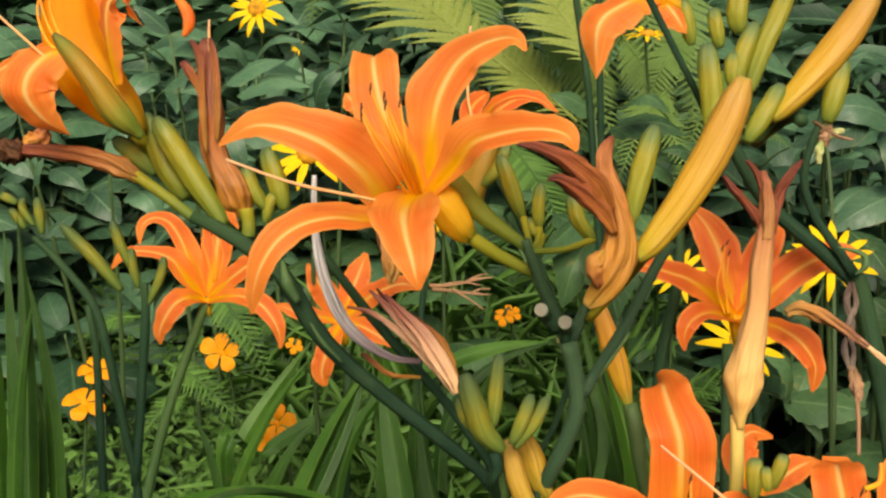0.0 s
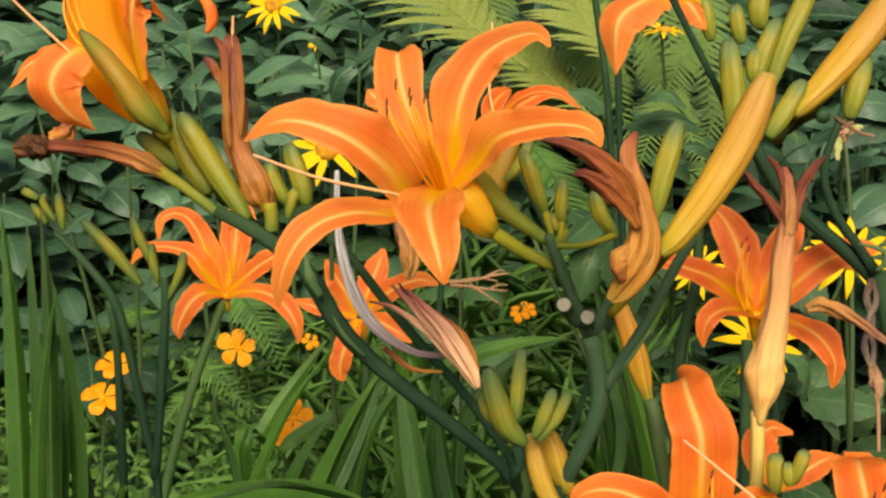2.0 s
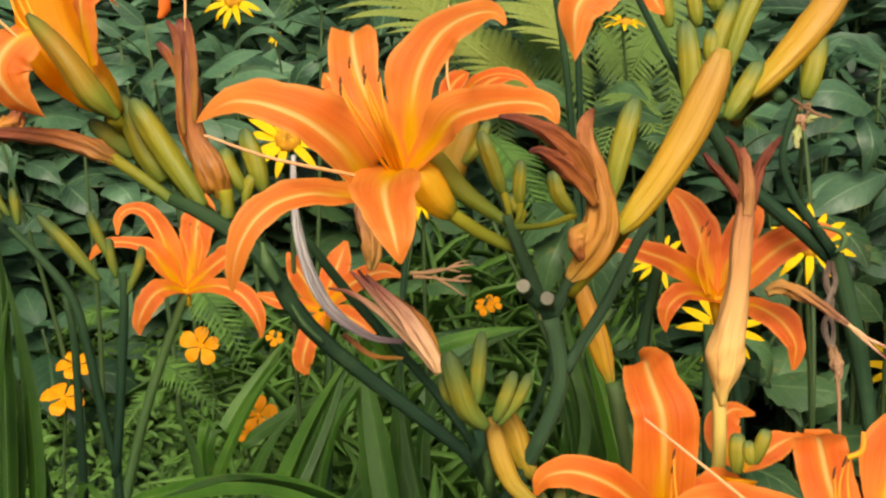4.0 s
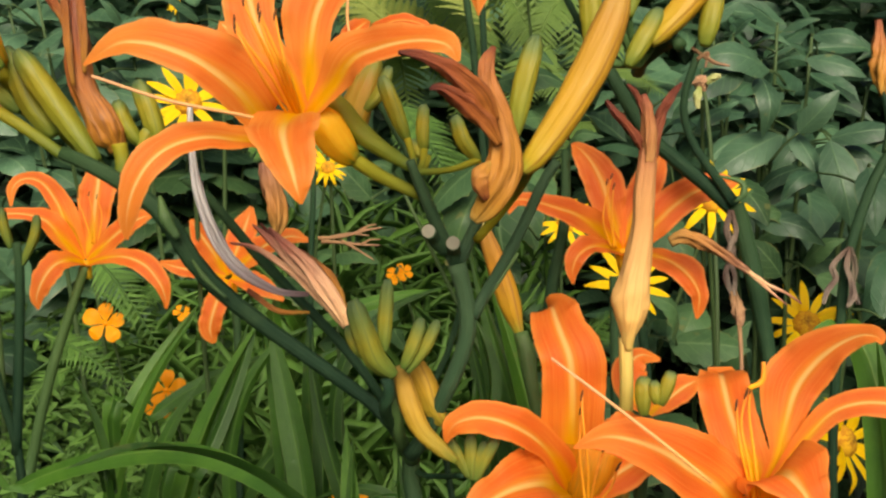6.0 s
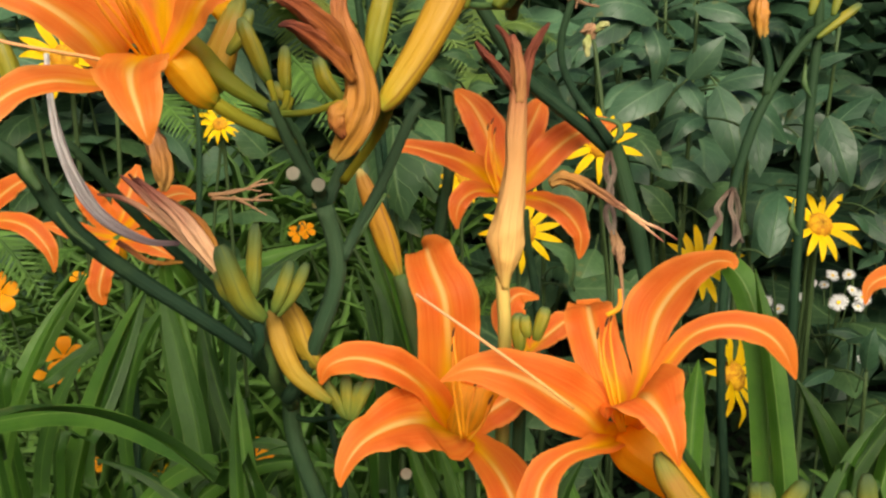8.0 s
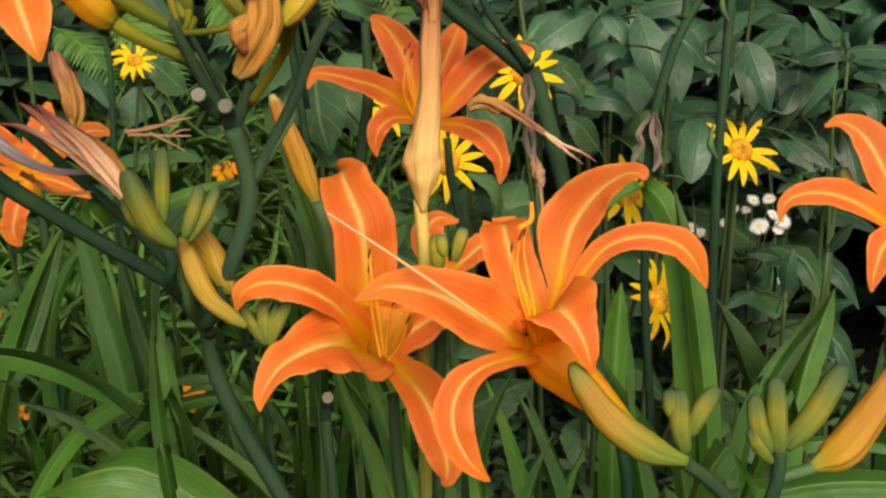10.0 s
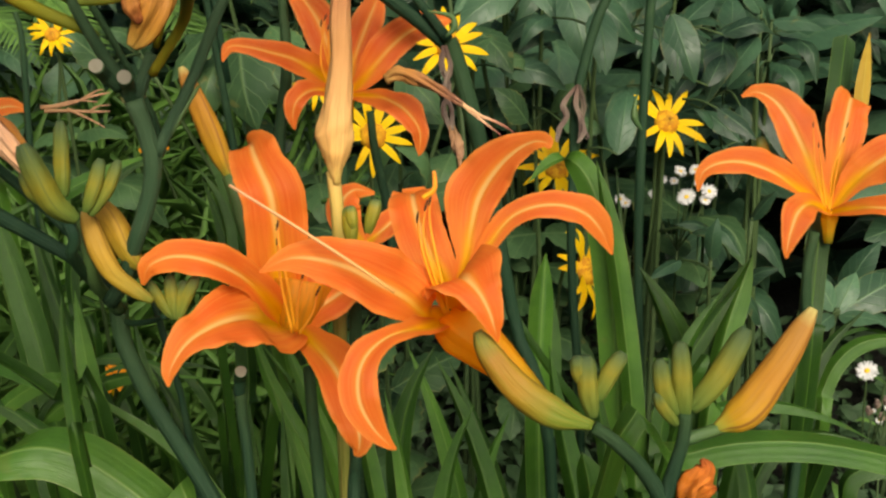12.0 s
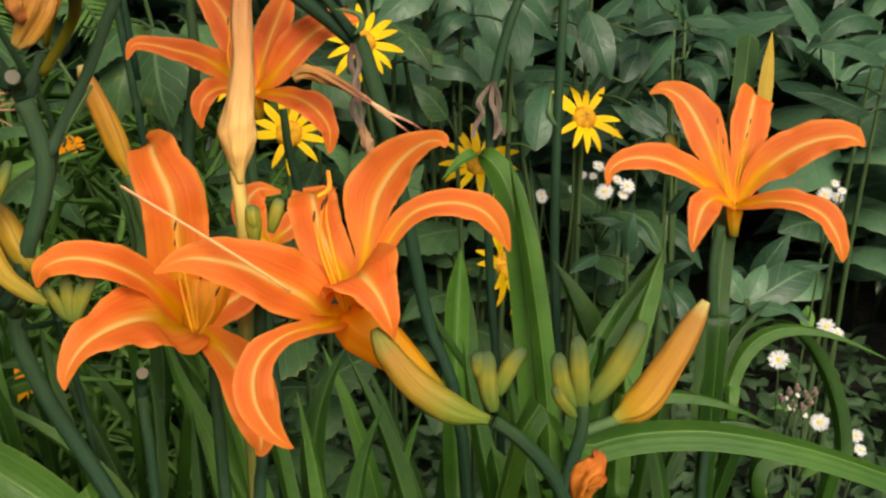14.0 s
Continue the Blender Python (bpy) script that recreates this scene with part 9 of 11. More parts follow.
strap(clump_sheaf, [(0.1042, 0.3222, 0), (0.1143, 0.326, 0.3891), (0.1152, 0.3377, 0.4126), (0.1142, 0.3497, 0.4356), (0.1114, 0.362, 0.4582), (0.1068, 0.3747, 0.4804), (0.1004, 0.3877, 0.5021)], 0.0107, (-0.2208, -0.7017, 0.6774), 369, material=M_BLADE_PALE, fold=0.64, twist=-0.18)
strap(clump_sheaf, [(0.1083, 0.3185, 0), (0.1212, 0.3208, 0.3923), (0.1229, 0.3317, 0.4148), (0.1231, 0.3429, 0.437), (0.1218, 0.3545, 0.4589), (0.119, 0.3663, 0.4805), (0.1146, 0.3785, 0.5019)], 0.0090, (-0.7098, -0.4206, 0.565), 370, material=M_BLADE_PALE, fold=0.45, twist=0.01)
strap(clump_sheaf, [(0.0949, 0.3247, 0), (0.0988, 0.3297, 0.3903), (0.0996, 0.3408, 0.4127), (0.0987, 0.3523, 0.4347), (0.096, 0.364, 0.4562), (0.0916, 0.3761, 0.4774), (0.0855, 0.3885, 0.4982)], 0.0090, (-0.1124, -0.7309, 0.6732), 371, material=M_BLADE_PALE, fold=0.31, twist=0.05)
strap(clump_sheaf, [(0.1148, 0.312, 0), (0.1321, 0.3114, 0.3985), (0.1349, 0.3215, 0.42), (0.1364, 0.3319, 0.4413), (0.1365, 0.3426, 0.4624), (0.1353, 0.3535, 0.4832), (0.1328, 0.3648, 0.5039)], 0.0094, (0.1418, -0.7626, 0.6312), 372, material=M_BLADE_PALE, fold=0.62, twist=-0.29)
strap(clump_sheaf, [(0.0845, 0.319, 0), (0.0815, 0.3214, 0.4045), (0.0824, 0.3312, 0.4244), (0.0833, 0.3411, 0.4442), (0.0842, 0.3509, 0.4641), (0.0853, 0.3606, 0.4839), (0.0864, 0.3703, 0.5036)], 0.0077, (0.3803, -0.7441, 0.5493), 373, fold=0.7, twist=-0.04)
strap(clump_sheaf, [(0.1219, 0.3028, 0), (0.144, 0.2983, 0.4082), (0.143, 0.3091, 0.4289), (0.145, 0.3188, 0.4491), (0.1498, 0.3273, 0.4686), (0.1575, 0.3346, 0.4877), (0.1681, 0.3408, 0.5061)], 0.0096, (0.0257, -0.7544, 0.6559), 374, fold=0.66, twist=-0.27)
strap(clump_sheaf, [(0.1346, 0.3207, 0), (0.165, 0.3238, 0.3749), (0.1657, 0.3345, 0.3965), (0.1692, 0.3442, 0.4175), (0.1754, 0.3526, 0.4378), (0.1843, 0.36, 0.4576), (0.1959, 0.3662, 0.4768)], 0.0094, (-0.7847, -0.3423, 0.5168), 375, fold=0.42, twist=-0.26)
strap(clump_sheaf, [(0.1783, 0.3252, 0), (0.2379, 0.3304, 0.3445), (0.2385, 0.3447, 0.3731), (0.2371, 0.3596, 0.4015), (0.2351, 0.3745, 0.4297), (0.2334, 0.3894, 0.458), (0.2333, 0.404, 0.4865)], 0.0137, (-0.5877, -0.5206, 0.6193), 376, fold=0.64, twist=-0.24)
strap(clump_sheaf, [(0.1851, 0.3154, 0), (0.2491, 0.3163, 0.3554), (0.2495, 0.3298, 0.3821), (0.2495, 0.3433, 0.4088), (0.2493, 0.3569, 0.4354), (0.2488, 0.3706, 0.462), (0.248, 0.3843, 0.4885)], 0.0116, (-0.4659, -0.5971, 0.653), 377, fold=0.66, twist=-0.29)
strap(clump_sheaf, [(0.2346, 0.3415, 0), (0.3317, 0.3536, 0.29), (0.337, 0.3692, 0.3238), (0.3458, 0.3832, 0.3566), (0.3582, 0.3957, 0.3886), (0.3743, 0.4066, 0.4196), (0.3939, 0.4159, 0.4497)], 0.0134, (-0.7059, -0.4243, 0.5671), 378, fold=0.57, twist=-0.18)
strap(clump_sheaf, [(0.2245, 0.3117, 0), (0.3149, 0.3111, 0.3396), (0.3231, 0.3218, 0.3656), (0.3275, 0.3334, 0.391), (0.3284, 0.3458, 0.416), (0.3255, 0.3591, 0.4403), (0.3189, 0.3732, 0.4641)], 0.0108, (0.0572, -0.7577, 0.6501), 379, fold=0.43, twist=0.15)
clump_bright = thing("daylily_foliage", (0.2839, 0.3432, 0), "broad bright green daylily leaves standing in front of the white fleabane", "foliage", "daylily leaf clumps")
strap(clump_bright, [(0.2827, 0.3637, 0), (0.282, 0.3726, 0.3468), (0.2883, 0.3925, 0.3889), (0.2926, 0.4131, 0.4308), (0.2947, 0.4343, 0.4724), (0.2947, 0.456, 0.5139), (0.2926, 0.4784, 0.5551)], 0.0143, (-0.6274, -0.4805, 0.6128), 381, tip=0.8, fold=0.3, material=M_BLADE_PALE, twist=0.27)
strap(clump_bright, [(0.2561, 0.385, 0), (0.2376, 0.4029, 0.3327), (0.2412, 0.4192, 0.366), (0.2457, 0.4351, 0.3993), (0.2512, 0.4507, 0.4326), (0.2577, 0.4659, 0.4657), (0.2651, 0.4808, 0.4988)], 0.0148, (-0.1429, -0.7182, 0.681), 382, tip=0.85, wave=0.04, material=M_BLADE_PALE, fold=0.69, twist=0.16)
strap(clump_bright, [(0.3325, 0.403, 0), (0.3648, 0.4286, 0.3662), (0.365, 0.4409, 0.3897), (0.3622, 0.4536, 0.412), (0.3566, 0.4666, 0.4332), (0.3482, 0.4801, 0.4534), (0.3369, 0.494, 0.4724)], 0.0130, (-0.6084, -0.4952, 0.6202), 383, fold=0.51, twist=0.27)
strap(clump_bright, [(0.3051, 0.3552, 0), (0.3192, 0.3604, 0.3466), (0.3232, 0.3764, 0.3797), (0.3304, 0.3911, 0.4123), (0.3407, 0.4044, 0.4443), (0.3541, 0.4163, 0.4758), (0.3708, 0.4268, 0.5067)], 0.0143, (-0.6756, -0.4404, 0.5914), 384, tip=0.85, material=M_BLADE_PALE, fold=0.68, twist=0.02)
strap(clump_bright, [(0.2908, 0.365, 0), (0.2954, 0.3744, 0.3833), (0.2983, 0.3868, 0.4089), (0.3051, 0.3972, 0.433), (0.3159, 0.4054, 0.4556), (0.3305, 0.4115, 0.4768), (0.3491, 0.4155, 0.4965)], 0.0121, (-0.0571, -0.7376, 0.6728), 385, fold=0.31, twist=-0.18)
clump_behind = thing("daylily_foliage", (0.095, 0.4022, 0), "pale green daylily leaves standing behind the branching scape", "foliage", "daylily leaf clumps")
strap(clump_behind, [(0.1018, 0.4013, 0), (0.1064, 0.4009, 0.4512), (0.1032, 0.4116, 0.4838), (0.0983, 0.4222, 0.516), (0.0916, 0.4327, 0.5479), (0.0831, 0.4431, 0.5794), (0.0729, 0.4533, 0.6107)], 0.0143, (-0.5055, -0.7055, 0.4967), 387, fold=0.3, material=M_BLADE_PALE, twist=-0.13)
strap(clump_behind, [(0.1129, 0.427, 0), (0.1249, 0.4376, 0.419), (0.1222, 0.4482, 0.4514), (0.1175, 0.4587, 0.4832), (0.1106, 0.4691, 0.5147), (0.1017, 0.4792, 0.5457), (0.0906, 0.4893, 0.5763)], 0.0140, (0.5612, -0.6788, 0.4736), 388, material=M_BLADE_PALE, fold=0.53, twist=0.01)
strap(clump_behind, [(0.1023, 0.4184, 0), (0.1071, 0.4253, 0.4298), (0.1026, 0.4357, 0.4614), (0.0991, 0.4461, 0.493), (0.0968, 0.4566, 0.5246), (0.0955, 0.4671, 0.5563), (0.0953, 0.4775, 0.5879)], 0.0107, (0.4453, -0.734, 0.5128), 389, material=M_BLADE_PALE, fold=0.37, twist=0.02)
strap(clump_behind, [(0.0148, 0.5471, 0), (-0.0388, 0.6091, 0.4977), (-0.0184, 0.6136, 0.5106), (0.0031, 0.6172, 0.5206), (0.0255, 0.6199, 0.5278), (0.0489, 0.6215, 0.532), (0.0734, 0.6223, 0.5334)], 0.0103, (0.0124, -0.3178, 0.9481), 390, material=M_BLADE_PALE, fold=0.45, twist=-0.18)
clump_low = thing("daylily_foliage", (-0.0598, 0.4791, 0), "crossing bright green daylily leaves beside the cosmos", "foliage", "daylily leaf clumps")
strap(clump_low, [(-0.1066, 0.4935, 0), (-0.1379, 0.4996, 0.371), (-0.1385, 0.5156, 0.4114), (-0.1326, 0.5296, 0.4501), (-0.1201, 0.5418, 0.4871), (-0.101, 0.5522, 0.5223), (-0.0753, 0.5606, 0.5557)], 0.0078, (0.0687, -0.7981, 0.5986), 392, fold=0.5, material=M_BLADE_PALE, twist=-0.07)
strap(clump_low, [(-0.0911, 0.5075, 0), (-0.112, 0.5197, 0.3496), (-0.107, 0.5347, 0.3904), (-0.0974, 0.5484, 0.4299), (-0.0832, 0.5609, 0.4681), (-0.0645, 0.5719, 0.505), (-0.0413, 0.5817, 0.5407)], 0.0137, (0.4519, -0.7389, 0.4998), 394, material=M_BLADE_PALE, fold=0.67, twist=-0.09)
strap(clump_low, [(-0.0392, 0.5056, 0), (-0.0255, 0.5169, 0.3383), (-0.0241, 0.5298, 0.3718), (-0.025, 0.5429, 0.4048), (-0.0282, 0.5563, 0.4375), (-0.0337, 0.5699, 0.4699), (-0.0415, 0.5839, 0.5018)], 0.0140, (0.2268, -0.7897, 0.5701), 395, fold=0.7, twist=0.13)
strap(clump_low, [(-0.036, 0.4831, 0), (-0.0201, 0.4848, 0.3651), (-0.0148, 0.4979, 0.4009), (-0.0115, 0.5113, 0.4366), (-0.0103, 0.525, 0.4722), (-0.0111, 0.5391, 0.5077), (-0.014, 0.5535, 0.5432)], 0.0112, (0.5129, -0.7159, 0.4737), 396, fold=0.56, twist=0.09)
strap(clump_low, [(-0.0756, 0.5212, 0), (-0.0862, 0.5393, 0.3287), (-0.0815, 0.554, 0.3686), (-0.0697, 0.5657, 0.4038), (-0.0506, 0.5743, 0.4345), (-0.0243, 0.5798, 0.4607), (0.0092, 0.5821, 0.4822)], 0.0122, (-0.1641, -0.7733, 0.6124), 399, fold=0.38, twist=0.18)
strap(clump_low, [(0.025, 0.5079, 0), (0.0815, 0.5202, 0.3631), (0.0889, 0.5322, 0.3973), (0.0924, 0.5448, 0.431), (0.092, 0.558, 0.4643), (0.0876, 0.5716, 0.4972), (0.0792, 0.5858, 0.5296)], 0.0143, (0.4014, -0.7547, 0.5189), 400, fold=0.41, twist=0.29)
strap(clump_low, [(0.0304, 0.4845, 0), (0.0905, 0.4868, 0.3878), (0.0996, 0.4983, 0.4213), (0.1046, 0.5105, 0.4547), (0.1056, 0.5233, 0.4879), (0.1027, 0.5368, 0.521), (0.0957, 0.5509, 0.5538)], 0.0121, (-0.6967, -0.52, 0.4942), 401, fold=0.64, twist=0.27)
strap(clump_low, [(-0.0256, 0.5218, 0), (-0.0029, 0.54, 0.3598), (0.0054, 0.5501, 0.3892), (0.0184, 0.5555, 0.4089), (0.0361, 0.5562, 0.419), (0.0585, 0.5523, 0.4193), (0.0857, 0.5437, 0.4099)], 0.0079, (-0.6044, -0.5904, 0.5349), 402, fold=0.66, twist=-0.17)
strap(clump_low, [(-0.05, 0.4, 0), (-0.0915, 0.4508, 0.4), (-0.0737, 0.4589, 0.4264), (-0.0575, 0.463, 0.4487), (-0.0381, 0.4649, 0.4683), (-0.0184, 0.4621, 0.4787), (-0.0045, 0.4555, 0.4782), (0.0049, 0.4448, 0.4668)], 0.0099, (-0.219, -0.415, 0.883), 416, material=M_BLADE_PALE, tip=0.8, fold=0.3)
strap(clump_low, [(0.04, 0.4, 0), (0.0061, 0.3999, 0.447), (0.0061, 0.4147, 0.4765), (0.0046, 0.4249, 0.4961), (0.0041, 0.4324, 0.5108), (0.0037, 0.4386, 0.5231), (0.0037, 0.4453, 0.5366)], 0.0103, (0.063, -0.865, 0.499), 417, material=M_BLADE_PALE, tip=0.45, fold=0.4)
strap(clump_low, [(0, 0.45, 0), (-0.0167, 0.4671, 0.4065), (-0.0195, 0.4847, 0.4402), (-0.0223, 0.5023, 0.4738), (-0.0273, 0.5178, 0.5019), (-0.0329, 0.5334, 0.53), (-0.0374, 0.5431, 0.5468)], 0.0149, (0.173, -0.859, 0.482), 418, material=M_BLADE, tip=0.6, fold=0.4)
strap(clump_low, [(-0.22, 0.44, 0), (-0.199, 0.4957, 0.4588), (-0.1706, 0.4895, 0.4839), (-0.1409, 0.4798, 0.5007), (-0.1097, 0.4681, 0.5129), (-0.0771, 0.4543, 0.5207), (-0.049, 0.4381, 0.52), (-0.0251, 0.4201, 0.5128), (-0.005, 0.4015, 0.5026)], 0.0118, (-0.059, -0.334, 0.941), 411, material=M_BLADE_PALE, tip=0.8, fold=0.3)
strap(clump_low, [(-0.2, 0.66, 0), (-0.1775, 0.7192, 0.372), (-0.1554, 0.74, 0.4076), (-0.1332, 0.7588, 0.438), (-0.1096, 0.7769, 0.4672)], 0.0133, (0.167, -0.778, 0.606), 412, material=M_BLADE_PALE, tip=0.6, fold=0.4)
strap(clump_low, [(-0.12, 0.5, 0), (-0.1077, 0.5304, 0.4228), (-0.084, 0.5395, 0.4569), (-0.0675, 0.5589, 0.4862), (-0.0532, 0.5804, 0.5198), (-0.0494, 0.5966, 0.5352)], 0.0095, (-0.427, -0.67, 0.607), 413, material=M_BLADE, tip=0.5, fold=0.4)
strap(clump_low, [(-0.12, 0.6, 0), (-0.1498, 0.6145, 0.4259), (-0.1225, 0.6228, 0.4517), (-0.0933, 0.6286, 0.4693), (-0.0564, 0.6329, 0.4828), (-0.0253, 0.6347, 0.4882)], 0.0101, (0.003, -0.575, 0.818), 414, material=M_BLADE, tip=0.6, fold=0.4)
strap(clump_low, [(-0.16, 0.62, 0), (-0.1561, 0.6333, 0.4191), (-0.1439, 0.6521, 0.4445), (-0.1252, 0.6711, 0.4708), (-0.0977, 0.6917, 0.5018)], 0.0107, (0.303, -0.768, 0.565), 415, material=M_BLADE_PALE, tip=0.6, fold=0.4)
fern = thing("fern", (-0.0162, 1.3124, 0), "light yellow-green fern with feathery arching fronds", "fern")
frond(fern, (0.0679, 1.0046, 0.6558), (-0.1717, 1.154, 0.7921), 0.012, 0.115, M_FERN, 0, 24, (0.0039, -0.2159, 0.9764))
frond(fern, (0.1719, 1.0635, 0.6428), (0.0496, 1.1898, 0.7728), 0.012, 0.092, M_FERN, 1, 24, (0.0039, -0.2159, 0.9764))
frond(fern, (0.1472, 1.1084, 0.5868), (-0.028, 1.232, 0.7084), 0.012, 0.098, M_FERN, 2, 24, (0.0039, -0.2159, 0.9764))
frond(fern, (0.1522, 1.2626, 0.8026), (0.1574, 1.1311, 0.5598), 0.02, 0.0666, M_FERN_MID, 3, 34, (0.0039, -0.2159, 0.9764))
frond(fern, (-0.1125, 1.1922, 0.8449), (-0.0488, 1.0876, 0.6846), 0.02, 0.0745, M_FERN_MID, 4, 34, (0.0039, -0.2159, 0.9764))
frond(fern, (0.2088, 1.2794, 0.7896), (0.2641, 1.1547, 0.5675), 0.02, 0.0677, M_FERN_MID, 5, 34, (0.0039, -0.2159, 0.9764))
frond(fern, (-0.09, 1.2202, 0.8338), (-0.1447, 1.1201, 0.6876), 0.02, 0.0702, M_FERN_MID, 6, 34, (0.0039, -0.2159, 0.9764))
frond(fern, (0.2114, 1.2193, 0.6694), (0.2752, 1.1152, 0.5108), 0.02, 0.0599, M_FERN_MID, 20, 30, (0.0039, -0.2159, 0.9764))
frond(fern, (0.2214, 1.1448, 0.602), (0.2784, 1.0629, 0.5117), 0.02, 0.0446, M_FERN_MID, 21, 30, (0.0039, -0.2159, 0.9764))
frond(fern, (0.089, 1.4321, 0.8389), (0.2363, 1.3209, 0.6585), 0.02, 0.0824, M_FERN_MID, 22, 30, (0.0039, -0.2159, 0.9764))
frond(fern, (-0.0011, 1.3569, 0.7693), (0.0812, 1.2425, 0.5789), 0.02, 0.0757, M_FERN_MID, 23, 30, (0.0039, -0.2159, 0.9764))
frond(fern, (0.2913, 1.2192, 0.6691), (0.2149, 1.133, 0.5656), 0.02, 0.0599, M_FERN_MID, 24, 30, (0.0039, -0.2159, 0.9764))
frond(fern, (0.1924, 1.2616, 0.6377), (0.1442, 1.1701, 0.5178), 0.02, 0.0624, M_FERN_MID, 25, 30, (0.0039, -0.2159, 0.9764))
frond(fern, (0.2534, 1.1487, 0.614), (0.187, 1.0668, 0.5237), 0.02, 0.0510, M_FERN_MID, 26, 30, (0.0039, -0.2159, 0.9764))
frond(fern, (0.2788, 1.0855, 0.5813), (0.3592, 1.0307, 0.5742), 0.02, 0.0427, M_FERN_MID, 27, 30, (0.0039, -0.2159, 0.9764))
frond(fern, (0.2847, 1.0723, 0.5407), (0.2307, 1.0057, 0.4973), 0.02, 0.0366, M_FERN_MID, 28, 30, (0.0039, -0.2159, 0.9764))
frond(fern, (0.1164, 1.2072, 0.6969), (0.2047, 1.1017, 0.534), 0.02, 0.0720, M_FERN_MID, 29, 30, (0.0039, -0.2159, 0.9764))
frond(fern, (0.04, 1.2704, 0.6648), (0.1443, 1.1824, 0.5558), 0.02, 0.0763, M_FERN_MID, 30, 30, (0.0039, -0.2159, 0.9764))
frond(fern, (0.2439, 1.3476, 0.7408), (0.192, 1.238, 0.5652), 0.02, 0.0721, M_FERN_MID, 31, 30, (0.0039, -0.2159, 0.9764))
frond(fern, (0.3015, 1.3431, 0.7268), (0.3098, 1.2314, 0.5449), 0.02, 0.0721, M_FERN_MID, 32, 30, (0.0039, -0.2159, 0.9764))
frond(fern, (0.0137, 1.3998, 0.7395), (0.0485, 1.2967, 0.5839), 0.02, 0.0824, M_FERN_MID, 33, 30, (0.0039, -0.2159, 0.9764))
frond(fern, (0.155, 1.3314, 0.7556), (0.2573, 1.2266, 0.5946), 0.02, 0.0781, M_FERN_MID, 34, 30, (0.0039, -0.2159, 0.9764))
frond(fern, (0.0814, 1.2575, 0.625), (0.0975, 1.1639, 0.499), 0.02, 0.0624, M_FERN_MID, 35, 30, (0.0039, -0.2159, 0.9764))
frond(fern, (0.3731, 1.3074, 0.6168), (0.2888, 1.2186, 0.5055), 0.02, 0.0649, M_FERN_MID, 36, 30, (0.0039, -0.2159, 0.9764))
frond(fern, (-0.0226, 1.0091, 0.572), (0.0457, 0.9214, 0.4908), 0.01, 0.0499, M_FINE, 60, 26, (-0.0271, -0.1609, 0.9866))
frond(fern, (0.0686, 1.0493, 0.5777), (0.1357, 0.9536, 0.4755), 0.01, 0.0553, M_FINE, 61, 26, (-0.0271, -0.1609, 0.9866))
frond(fern, (0.1113, 1.0245, 0.5342), (0.167, 0.9377, 0.4493), 0.01, 0.0466, M_FINE, 62, 26, (-0.0271, -0.1609, 0.9866))
frond(fern, (-0.0872, 1.1148, 0.5342), (-0.0189, 1.0366, 0.4772), 0.01, 0.0488, M_FINE, 63, 26, (-0.0271, -0.1609, 0.9866))
fern_low = thing("fern", (-0.2667, 1.1551, 0), "green low fern fronds among the cosmos", "fern")
frond(fern_low, (-0.2527, 1.0354, 0.4269), (-0.1751, 0.9722, 0.3296), 0.01, 0.0441, M_FINE, 40, 22, (0.0039, -0.2159, 0.9764))
frond(fern_low, (-0.3409, 1.0707, 0.3739), (-0.4067, 1.0333, 0.3558), 0.01, 0.0325, M_FINE, 41, 22, (0.0039, -0.2159, 0.9764))
frond(fern_low, (-0.2882, 0.9632, 0.3666), (-0.1954, 0.9146, 0.314), 0.01, 0.0371, M_FINE, 42, 22, (0.0039, -0.2159, 0.9764))
frond(fern_low, (-0.1493, 1.1252, 0.3798), (-0.094, 1.073, 0.316), 0.01, 0.0339, M_FINE, 43, 22, (0.0039, -0.2159, 0.9764))
frond(fern_low, (0.2001, 0.7616, 0.3935), (0.2297, 0.7516, 0.4596), 0.01, 0.0280, M_FINE, 44, 22, (0.0039, -0.2159, 0.9764))
frond(fern_low, (0.1908, 0.7704, 0.4204), (0.2477, 0.7403, 0.4249), 0.01, 0.0240, M_FINE, 45, 22, (0.0039, -0.2159, 0.9764))
frond(fern_low, (-0.0539, 1.0703, 0.3727), (-0.1025, 1.0194, 0.3132), 0.01, 0.0325, M_FINE, 46, 22, (0.0039, -0.2159, 0.9764))
frond(fern_low, (-0.2524, 0.907, 0.3555), (-0.2935, 0.8649, 0.323), 0.01, 0.0283, M_FINE, 47, 22, (0.0039, -0.2159, 0.9764))
frond(fern_low, (-0.1687, 1.0705, 0.3732), (-0.2266, 1.0311, 0.3491), 0.01, 0.0325, M_FINE, 48, 22, (0.0039, -0.2159, 0.9764))
fleabane((0.5259, 0.7294, 0), [((0.5266, 0.7366, 0.394), (-0.4879, -0.3353, 0.8059), 0.0078), ((0.5681, 0.7619, 0.3838), (-0.0703, -0.5271, 0.8469), 0.0074), ((0.5483, 0.8156, 0.3774), (-0.3606, -0.4074, 0.8391), 0.0048), ((0.5353, 0.7648, 0.4079), (0.0722, -0.5664, 0.8209), 0.0057), ((0.5286, 0.7968, 0.3722), (-0.2182, -0.4731, 0.8536), 0.0048), ((0.5378, 0.7444, 0.4171), (-0.4879, -0.3353, 0.8059), 0.0052), ((0.5633, 0.7599, 0.3763), (-0.0703, -0.5271, 0.8469), 0.0052), ((0.5588, 0.8107, 0.3767), (-0.3606, -0.4074, 0.8391), 0.0043), ((0.5495, 0.7528, 0.3971), (0.0722, -0.5664, 0.8209), 0.0048)], 442)
